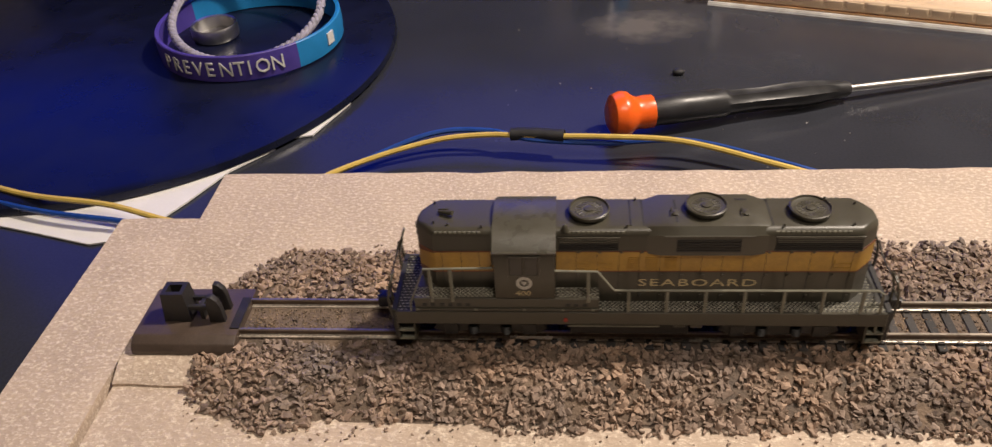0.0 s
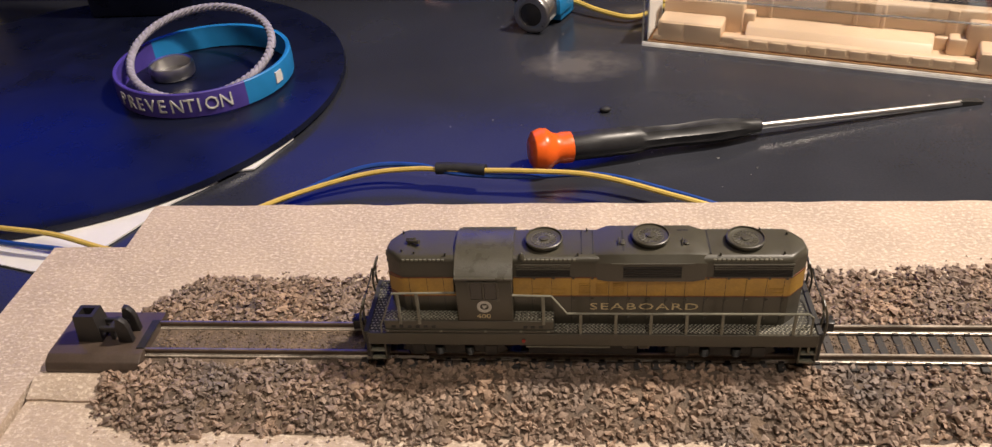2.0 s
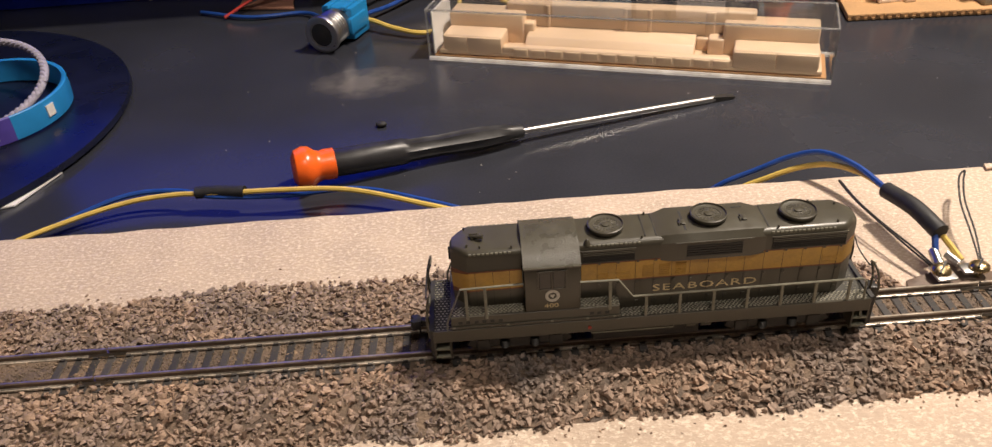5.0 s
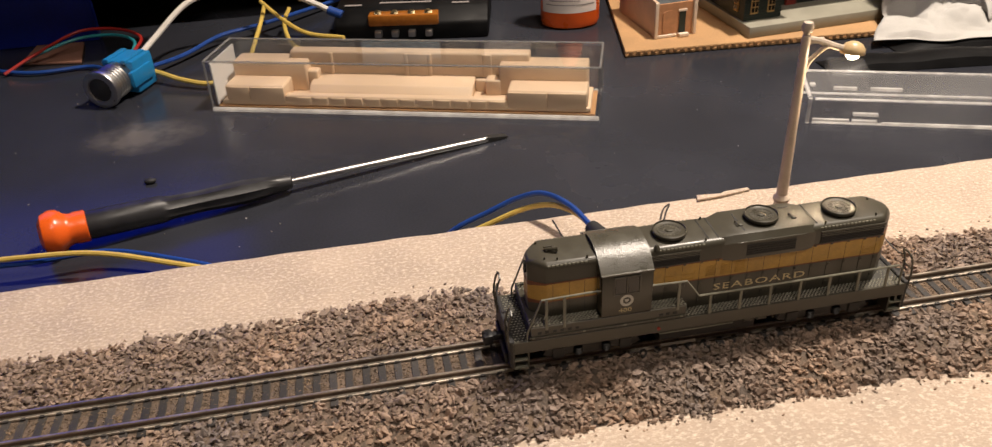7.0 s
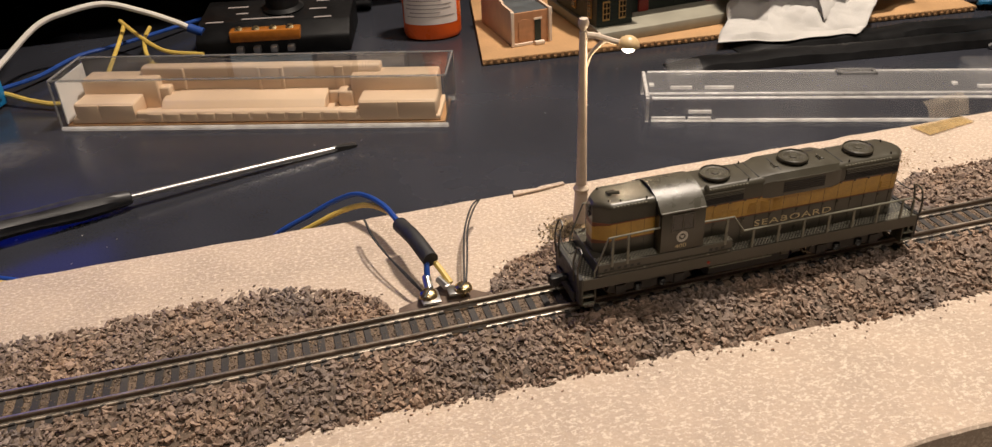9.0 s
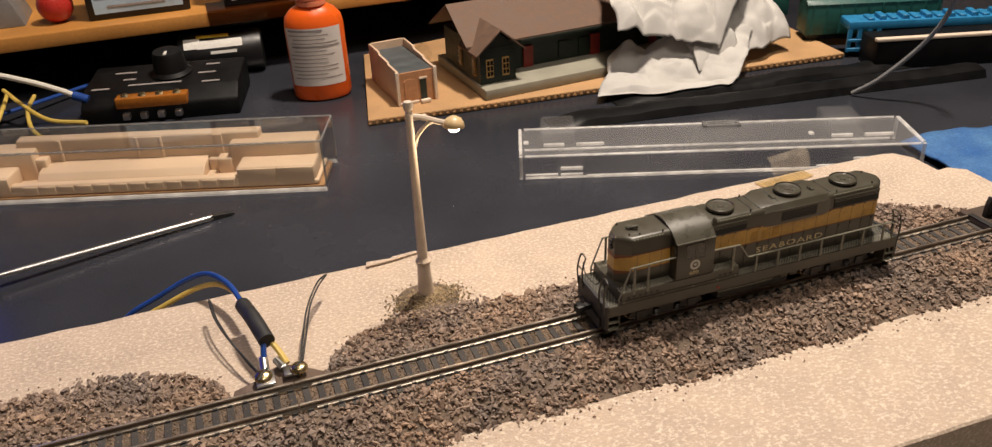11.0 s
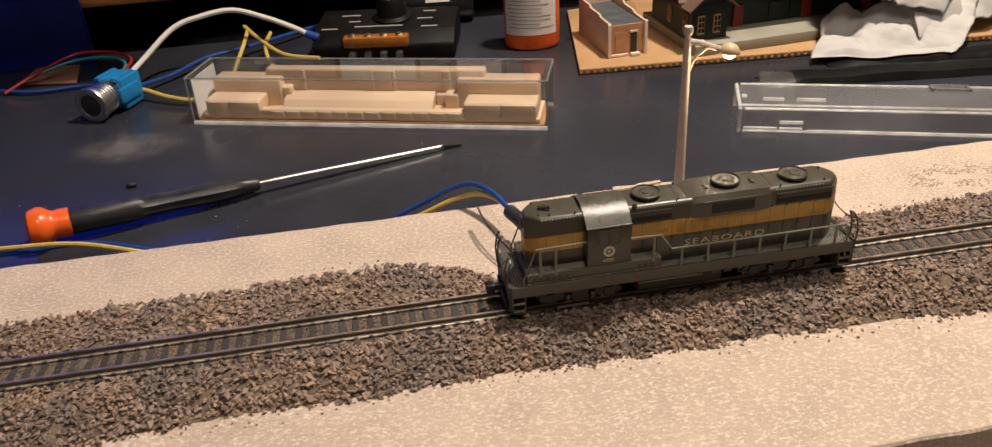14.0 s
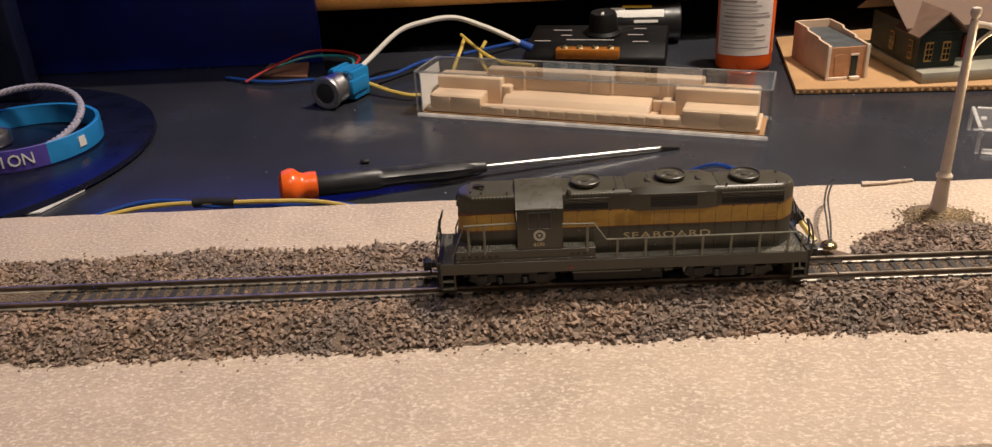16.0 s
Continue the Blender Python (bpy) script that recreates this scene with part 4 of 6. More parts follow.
        for x in (-20.5, -18.8, -16.9, -15.2, -13.4, -11.6, 8.6, 10.2, 12.0):
            bx(b, (x - 0.45, s * 9.2 - 0.12, 11.0), (x + 0.45, s * 9.2 + 0.12, 11.7), 0.05, 1)
        p("vent_slot", b, OLIVE_DARK, smooth=0)
        b = bmesh.new()
        for x in (-22.0, -10.0, -0.2, 7.6, 13.6):
            bx(b, (x - 0.3, s * 9.5 - 0.15, 10.1), (x + 0.3, s * 9.5 + 0.15, 10.5))
        p("step_light", b, RAIL_GREY, smooth=0)
        # raised diamonds of the tread plate
        for x0, x1, y0, y1, z in ((15.2, 70.6, 6.0, 9.0, DECK), (-22.2, -6.4, 6.0, 9.0, HIGH), (6.6, 14.6, 6.0, 9.0, HIGH)):
            b, row, y = bmesh.new(), 0, y0
            while y < y1:
                x = x0 + (0.5 if row % 2 else 0.0)
                while x < x1:
                    a = 0.42 if row % 2 else -0.42
                    v = [b.verts.new((x + dx, s * (y + dy), z + dz)) for dx, dy, dz in ((-0.42, -a * 0.55, 0.02), (0.0, 0.22, 0.02), (0.42, a * 0.55, 0.02), (0.0, -0.22, 0.02), (0, 0, 0.26))]
                    for i in range(4):
                        b.faces.new((v[i], v[(i + 1) % 4], v[4]))
                    x += 0.92
                y += 0.5
                row += 1
            p("tread_plate", b, TREAD, None, "raised pale tread diamonds", smooth=0)
    for x0, x1 in ((-26.4, -21.4), (67.2, 70.8)):
        b = bmesh.new()
        for i in range(int((x1 - x0) / 0.9)):
            for j in range(20):
                c = (x0 + i * 0.9 + 0.45 * (j % 2), -8.6 + j * 0.9)
                v = [b.verts.new((c[0] + dx, c[1] + dy, DECK + dz)) for dx, dy, dz in ((-0.34, 0, 0.02), (0, 0.16, 0.02), (0.34, 0, 0.02), (0, -0.16, 0.02), (0, 0, 0.24))]
                for k in range(4):
                    b.faces.new((v[k], v[(k + 1) % 4], v[4]))
        p("end_tread", b, TREAD, None, "raised pale tread diamonds", smooth=0)
    # handrails and stanchions
    for s in (-1, 1):
        y = s * 9.1
        p("handrail", sweep(bmesh.new(), [(-23.6, y, 6.4), (-23.4, y, 11.5), (-19.9, y, 20.6), (-6.2, y, 20.9)], 0.26, 6, smooth=False), RAIL_GREY, None, "pale olive handrail")
        p("handrail", sweep(bmesh.new(), [(6.0, y, 20.2), (14.4, y, 20.0), (17.7, y, 15.2), (68.2, y, 15.3), (69.2, y, 14.4), (69.4, y, 4.5)], 0.26, 6, smooth=False), RAIL_GREY, None, "pale olive handrail")
        for x, z0, z1 in [(-18.8, HIGH - 1, 20.7), (-14.6, HIGH - 1, 20.7), (12.6, HIGH - 1, 20.1)] + [(20.6 + 7.5 * k, 7.4, 15.4) for k in range(7)]:
            b = bx(bmesh.new(), (x - 0.34, y - 0.2, z0), (x + 0.34, y + 0.2, z1), 0.08, 1)
            p("stanchion", b, RAIL_GREY)
    # pilots, steps, end rails, couplers
    for x, d in ((-27.6, -1), (72.0, 1)):
        b = bmesh.new()
        bx(b, (min(x, x - d * 1.2), -9.2, 2.0), (max(x, x - d * 1.2), 9.2, DECK + 0.4), 0.15, 1)
        bx(b, (min(x, x + d * 0.7), -6.5, 1.2), (max(x, x + d * 0.7), 6.5, 4.5), 0.2, 1)
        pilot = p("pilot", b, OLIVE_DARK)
        for y in (-7.2, 7.2):
            b = bmesh.new()
            for z in (1.6, 3.9, 6.2):
                # treads in the pale handrail colour, lighter than the olive side plates
                p("step_tread", bx(bmesh.new(), (min(x - d * 4.2, x - d * 0.9), y - 2.2, z), (max(x - d * 4.2, x - d * 0.9), y + 2.2, z + 0.4), 0.06, 1), RAIL_GREY, None, "pale step tread")
            for xx in (x - d * 0.9, x - d * 4.4):
                bx(b, (xx - 0.2, y - 2.1, 1.4), (xx + 0.2, y + 2.1, DECK), 0.05, 1)
            p("step_sides", b, OLIVE, None, "side plates of the corner steps")
            b = bmesh.new()
            for yy in (y - 1.6, y + 1.6):
                sweep(b, [(x, yy, DECK - 2), (x + d * 0.3, yy, 12.0), (x - d * 0.1, yy, 15.0), (x - d * 0.8, yy, 17.2)], 0.27, 6)
            sweep(b, [(x - d * 0.8, y - 1.6, 17.2), (x - d * 0.9, y, 17.7), (x - d * 0.8, y + 1.6, 17.2)], 0.25, 6)
            sweep(b, [(x, y - 1.6, 13.4), (x, y + 1.6, 13.4)], 0.2, 6, smooth=False)
            p("end_railing", b, OLIVE, None, "thin olive end railing")
        b = bmesh.new()
        sweep(b, [(x, -5.6, 16.2), (x + d * 0.4, -3, 14.2), (x + d * 0.4, 3, 14.2), (x, 5.6, 16.2)], 0.18, 5)
        p("end_chain", b, OLIVE_DARK)
        b = bmesh.new()
        bx(b, (min(x, x + d * 3.2), -0.75, 4.0), (max(x, x + d * 3.2), 0.75, 5.8), 0.15, 1)
        prism(b, [(x + d * 2.6, -1.4), (x + d * 4.6, -1.6), (x + d * 5.0, -0.5), (x + d * 4.0, 0.0), (x + d * 5.0, 1.0), (x + d * 3.4, 1.5), (x + d * 2.6, 1.0)], "z", 3.6, 6.1, 0.1)
        cyl(b, (x + d * 3.0, 0.2, 1.6), (x + d * 3.0, 0.2, 3.8), 0.22, seg=6)
        p("coupler", b, BLACK, None, "black knuckle coupler")
        b = bmesh.new()
        hx = -21.7 if d < 0 else 68.0
        for z in (23.2, 24.9):
            cyl(b, (hx - d * 0.6, 0, z), (hx + d * 0.35, 0, z), 0.75, seg=14)
        p("headlight", b, OLIVE_DARK, None, "twin headlight housing")
    # trucks with wheels, and the tank between
    for cx in (-7.6, 51.0):
        b = bmesh.new()
        for s in (-1, 1):
            prism(b, [(cx - 12.0, 3.4), (cx - 10.5, 6.0), (cx - 3.0, 6.4), (cx, 5.4), (cx + 3.0, 6.4), (cx + 10.5, 6.0), (cx + 12.0, 3.4), (cx + 9.2, 2.2), (cx + 5.0, 3.0), (cx, 2.0), (cx - 5.0, 3.0), (cx - 9.2, 2.2)],
                  "y", s * 7.3 - 0.6, s * 7.3 + 0.6, 0.15)
        truck = p("truck", b, TRUCK, None, "dark truck side frame with springs")
        for dx in (-8.2, 8.2):
            for s in (-1, 1):
                tmp = bmesh.new()
                bx(tmp, (cx + dx - 1.5, s * 7.95 - 0.5, 2.2), (cx + dx + 1.5, s * 7.95 + 0.5, 5.2), 0.3)
                p("axle_box", tmp, TRUCK, truck)
                q = bmesh.new()
                cyl(q, (cx + dx, s * 3.9, 2.95), (cx + dx, s * 5.4, 2.95), 2.95, seg=28, bevel=0.2)
                cyl(q, (cx + dx, s * 3.5, 2.95), (cx + dx, s * 3.95, 2.95), 3.5, seg=28)
                p("wheel", q, STEEL, truck, "metal wheel")
        for s in (-1, 1):
            for dx in (-3.4, 3.4):
                coil = [(r, 2.7 + 0.5 * k + h) for k in range(4) for r, h in ((0.9, 0.0), (1.15, 0.2), (0.9, 0.4))]
                p("spring", revolve(bmesh.new(), coil, 10, Matrix.Translation((cx + dx, s * 7.95, 0))), TRUCK, truck)
        bb = bx(bmesh.new(), (cx - 10, -4.5, 5.0), (cx + 10, 4.5, 8.4))
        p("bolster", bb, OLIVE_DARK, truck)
    b = bmesh.new()
    prism(b, [(-8.6, 6.8), (-8.2, 2.6), (-6.0, 1.6), (6.0, 1.6), (8.2, 2.6), (8.6, 6.8)], "x", 9.0, 33.0, 0.2)
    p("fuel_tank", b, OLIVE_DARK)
    for s in (-1, 1):
        b = bmesh.new()
        cyl(b, (8.5, s * 9.0, 5.6), (27.0, s * 9.0, 5.6), 0.28, seg=8)
        p("air_pipe", b, RAIL_GREY, None, "pale air pipe")
        b = bmesh.new()
        for x in (31.0, 34.4):
            cyl(b, (x - 1.2, s * 8.4, 5.6), (x + 1.2, s * 8.4, 5.6), 0.8, seg=12, bevel=0.15)
        p("air_filter", b, OLIVE)
        b = bmesh.new()
        cyl(b, (8.1, s * 9.3, 7.6), (8.1, s * 9.75, 7.6), 0.42, seg=10)
        p("fuel_cap", b, RED, None, "small red filler cap")
    return t


def mm_rivets():
    b = bmesh.new()
    for s in (-1, 1):
        for x in (-5.7, 5.7):
            for k in range(9):
                bx(b, (x - 0.12, s * 9.2 - 0.1, 15.2 + k), (x + 0.12, s * 9.2 + 0.1, 15.45 + k))
    return b


# ---- things on the board ----
def street_lamp():
    t = thing("street_lamp", "cream plastic model street lamp with a lit brassy hood", "model lamp", place(0, 0.2695, 0.0345, 0.0))
    b = bmesh.new()
    revolve(b, [(2.6, 0.5), (2.5, 3.0), (2.1, 10.0), (1.9, 13.0), (2.3, 13.4), (2.4, 14.2), (1.9, 14.8), (1.75, 15.2)], 20)
    mm(b)
    part("base", b, LAMP_POST, t)
    b = bmesh.new()
    revolve(b, [(1.6, 14.8), (1.35, 35.0), (1.15, 58.0), (1.1, 62.0), (0.8, 62.3)], 16)
    part("post", mm(b), LAMP_POST, t)
    b = bmesh.new()
    revolve(b, [(0.8, 61.8), (0.85, 62.6), (1.35, 63.3), (1.55, 64.4), (1.2, 65.5), (0.02, 65.9)], 16)
    part("finial", mm(b), LAMP_POST, t)
    b = bmesh.new()
    bx(b, (0.4, -0.5, 59.6), (5.0, 0.5, 61.0), 0.2)
    sweep(b, [(0.6, 0, 61.0), (3.5, -0.6, 60.4), (7.8, -1.6, 58.8), (10.2, -2.4, 58.2)], 0.85, 8)
    sweep(b, [(0.9, 0, 52.0), (2.0, -0.2, 55.2), (4.6, -1.0, 58.3), (6.0, -1.3, 59.0)], 0.62, 8)
    part("arm", mm(b), LAMP_POST, t)
    b = bmesh.new()
    revolve(b, [(3.0, 0.0), (3.15, 0.3), (2.9, 1.6), (2.1, 2.7), (0.9, 3.3), (0.02, 3.4)], 24, Matrix.Translation((11.8, -3.0, 56.8)) @ pose(0, 0, 0, -10, 8, 0))
    part("hood", mm(b), LAMP_HOOD, t, "brassy lamp hood")
    b = bmesh.new()
    ball(b, (11.9, -3.0, 57.0), 1.85, 18, (1, 1, 0.85))
    part("bulb", mm(b), BULB, t, "glowing warm bulb")
    data = bpy.data.lights.new("bulb_light", "POINT")
    data.energy, data.color, data.shadow_soft_size = 0.018, (1.0, 0.76, 0.5), 0.0016
    new("bulb_light", data).location = (0.2695 + 0.0120, 0.0345 - 0.0030, 0.0535)


def feeder():
    t = thing("wire_sleeve", "black heat-shrink sleeve over the blue and yellow feeder wires", "cable sleeve")
    part("sleeve", sweep(bmesh.new(), [(0.2152, 0.0390, 0.0095), (0.2175, 0.0280, 0.0108), (0.2199, 0.0180, 0.0095)], 0.0023, 14), BLACK_MATT, t)
    wire("feeder_wire", [(0.1640, 0.0700, -0.0285), (0.1700, 0.0740, -0.0170), (0.1788, 0.0715, -0.0060), (0.1905, 0.0695, 0.0005), (0.1990, 0.0675, 0.0052), (0.2062, 0.0620, 0.0092), (0.2120, 0.0520, 0.0100), (0.2152, 0.0400, 0.0096)],
         0.00085, BLUE_WIRE, "blue insulated feeder wire arching over the board edge")
    wire("feeder_wire", [(0.1670, 0.0690, -0.0285), (0.1730, 0.0725, -0.0180), (0.1815, 0.0695, -0.0078), (0.1930, 0.0672, -0.0014), (0.2010, 0.0645, 0.0030), (0.2078, 0.0590, 0.0066), (0.2130, 0.0500, 0.0085), (0.2158, 0.0395, 0.0092)],
         0.00085, YELLOW_WIRE, "yellow insulated feeder wire arching over the board edge")
    wire("feeder_lead", [(0.2192, 0.0205, 0.0095), (0.2186, 0.0175, 0.0080), (0.2182, 0.0155, 0.0060)], 0.00085, BLUE_WIRE, "blue wire end entering a crimp terminal")
    wire("feeder_lead", [(0.2202, 0.0205, 0.0090), (0.2222, 0.0170, 0.0066), (0.2240, 0.0130, 0.0042)], 0.00085, YELLOW_WIRE, "yellow wire end entering a crimp terminal")
    for (x, y), lean in (((0.2171, 0.0093), 14), ((0.2267, 0.0095), 0)):
        s = thing("terminal_screw", "worn brass slotted screw clamping a wire terminal", "screw", pose(x, y, 0.0042, lean, 0, 0), "terminal screws")
        b = bmesh.new()
        revolve(b, [(0.7, -3.4), (0.7, 0.0), (2.45, 0.0), (2.45, 0.35), (2.15, 0.95), (1.35, 1.4), (0.02, 1.55)], 24)
        part("head", mm(b), BRASS, s)
        b = bx(bmesh.new(), (-2.2, -0.26, 1.10), (2.2, 0.26, 1.62))
        b.transform(Matrix.Rotation(0.9, 4, "Z"))
        part("slot", mm(b), OLIVE_DARK, s)
    s = thing("crimp_terminal", "bare metal crimp terminal with a clear sleeve", "terminal")
    part("barrel", sweep(bmesh.new(), [(0.2180, 0.0160, 0.0056), (0.2178, 0.0115, 0.0042)], 0.0013, 12, smooth=False), CHROME, s)
    part("tongue", bx(bmesh.new(), (0.2150, 0.0060, 0.0034), (0.2200, 0.0118, 0.0041), 0.0002), CHROME, s)
    s = thing("crimp_terminal", "bare metal fork terminal under a brass screw", "terminal")
    b = bmesh.new()
    sweep(b, [(0.2212, 0.0152, 0.0047), (0.2228, 0.0118, 0.0040)], 0.0011, 10, smooth=False)
    bx(b, (0.2225, 0.0080, 0.0034), (0.2262, 0.0120, 0.0041), 0.0002)
    part("tongue", b, CHROME, s)
    wire("lamp_lead", [(0.2160, 0.0115, 0.0046), (0.2130, 0.0180, 0.0062), (0.2095, 0.0270, 0.0072), (0.2068, 0.0370, 0.0080), (0.2058, 0.0465, 0.0085), (0.2062, 0.0470, 0.0075), (0.2072, 0.0385, 0.0070), (0.2100, 0.0275, 0.0062), (0.2135, 0.0170, 0.0050), (0.2158, 0.0120, 0.0040)],
         0.00028, BLACK_MATT, "thin dark lamp lead looping up from its screw", 6)
    wire("lamp_lead", [(0.2275, 0.0115, 0.0050), (0.2298, 0.0210, 0.0066), (0.2330, 0.0330, 0.0076), (0.2378, 0.0440, 0.0084), (0.2412, 0.0475, 0.0084), (0.2380, 0.0420, 0.0086), (0.2340, 0.0330, 0.0082), (0.2308, 0.0210, 0.0070), (0.2282, 0.0120, 0.0050)],
         0.00028, BLACK_MATT, "thin dark lamp lead looping up from its screw", 6)
    tp = thing("tape_scrap", "yellowed clear tape scrap stuck to the board's edge", "tape")
    b = bmesh.new()
    prism(b, [(0.4080, 0.0520), (0.4300, 0.0560), (0.4290, 0.0615), (0.4060, 0.0600)], "z", 0.0004, 0.0007)
    part("strip", b, YELLOW_TAPE, tp)
    b = bmesh.new()
    loft(b, [[(0.4160, 0.0622, 0.0006), (0.4330, 0.0622, 0.0006)], [(0.4170, 0.0660, 0.0042), (0.4345, 0.0655, 0.0050)], [(0.4180, 0.0700, 0.0045), (0.4350, 0.0700, 0.0060)]], closed=False, caps=False)
    part("curled_end", b, CURLED_FILM, tp, "clear curled tape end")


# ---- things behind the board ----
def screwdriver():
    a = math.degrees(math.atan2(0.1790 - 0.1310, 0.2155 - 0.0415))
    t = thing("screwdriver", "precision screwdriver with a black handle and orange swivel cap", "screwdriver", pose(0.0415, 0.1310, TABLE + 0.0085, 0, 2.4, a))
    lie = pose(0, 0, 0, 0, 90, 0)
    b = bmesh.new()
    revolve(b, [(1.0, -7.6), (4.6, -7.4), (7.2, -6.0), (8.3, -3.0), (8.0, -0.6), (6.2, 1.6), (5.6, 3.4), (6.0, 5.2), (5.9, 8.6), (5.0, 9.0)], 30, lie)
    part("cap", mm(b), ORANGE, t, "glossy orange swivel cap")
    b = bmesh.new()
    loops = []
    for x, r, flat in ((8.4, 5.0, 1.0), (9.2, 5.4, 1.0), (20, 5.4, 1.0), (35, 5.2, 1.0), (38, 4.6, 0.85), (50, 4.3, 0.8), (58, 4.7, 0.85), (66, 4.9, 0.9), (74, 4.2, 0.9), (80, 3.4, 0.95), (84.5, 2.8, 1.0), (85, 2.2, 1.0)):
        loops.append([(x, (r * (flat if k % 2 else 1.0)) * math.cos(math.pi * k / 9), (r * (flat if k % 2 else 1.0)) * math.sin(math.pi * k / 9)) for k in range(18)])
    loft(b, loops)
    part("handle", mm(b), GRIP, t, "fluted black plastic handle")
    b = bmesh.new()
    cyl(b, (84, 0, 0), (172, 0, 0), 1.35, seg=18)
    part("shaft", mm(b), CHROME, t, "polished steel shaft")
    b = bmesh.new()
    loft(b, [[(172 + d, y * w, z * h) for y, z in ((-1, -1), (1, -1), (1, 1), (-1, 1))] for d, w, h in ((-1, 1.2, 1.2), (3, 1.5, 1.0), (7, 1.7, 0.6), (9.5, 1.6, 0.3))])
    part("blade", mm(b), OLIVE_DARK, t, "dark flat blade tip")


def taped_wires():
    z = TABLE
    wire("power_wire", [(-0.230, 0.118, z + 0.006), (-0.1700, 0.0900, z + 0.0060), (-0.1290, 0.0790, z + 0.0075), (-0.0900, 0.0720, z + 0.0050), (-0.0560, 0.1035, z + 0.0045), (-0.0280, 0.1170, z + 0.0065), (-0.0080, 0.1190, z + 0.0078), (0.0080, 0.1165, z + 0.0085),
                        (0.0330, 0.1135, z + 0.0098), (0.0580, 0.1100, z + 0.0098), (0.0850, 0.1010, z + 0.0070), (0.1050, 0.0930, z + 0.0050)],
         0.0010, YELLOW_WIRE, "yellow insulated wire running along the board")
    wire("power_wire", [(-0.230, 0.112, z + 0.003), (-0.1700, 0.0850, z + 0.0042), (-0.1290, 0.0745, z + 0.0050), (-0.0900, 0.0740, z + 0.0030), (-0.0540, 0.1065, z + 0.0035), (-0.0280, 0.1205, z + 0.0075), (-0.0080, 0.1215, z + 0.0080), (0.0080, 0.1160, z + 0.0075),
                        (0.0330, 0.1140, z + 0.0070), (0.0600, 0.1150, z + 0.0070), (0.0850, 0.1050, z + 0.0060), (0.1050, 0.0945, z + 0.0050)],
         0.0010, BLUE_WIRE, "blue insulated wire running along the board")
    tagged(part("splice_tape", sweep(bmesh.new(), [(0.0005, 0.1186, z + 0.0082), (0.0070, 0.1180, z + 0.0085), (0.0190, 0.1158, z + 0.0088)], 0.0023, 12), BLACK_MATT),
           "black insulating tape round the wire splice", "tape")
    tagged(part("splice_tape", sweep(bmesh.new(), [(0.1040, 0.0938, z + 0.0050), (0.1150, 0.0890, z + 0.0040), (0.1300, 0.0830, z + 0.0035)], 0.0020, 12), BLACK_MATT),
           "black sleeve over the ends of the wires", "cable sleeve")
    rng = np.random.default_rng(12)
    spots, sizes = [], []
    while len(spots) < 110:
        x, y, r = rng.uniform(-0.02, 0.46), rng.uniform(0.075, 0.300), rng.uniform(0.00012, 0.00042)
        spots.append((x, y, z + r * 0.3))
        sizes.append(r)
    heap("table_dust", spots, DUST, "pale dust specks scattered on the tabletop", "dust", rng, sizes)
    b = bmesh.new()
    ball(b, (0.0640, 0.1765, z + 0.0012), 0.0021, 10, (1.2, 0.8, 0.6))
    tagged(part("lint_crumb", b, BLACK_MATT), "small black crumb on the tabletop", "crumb")


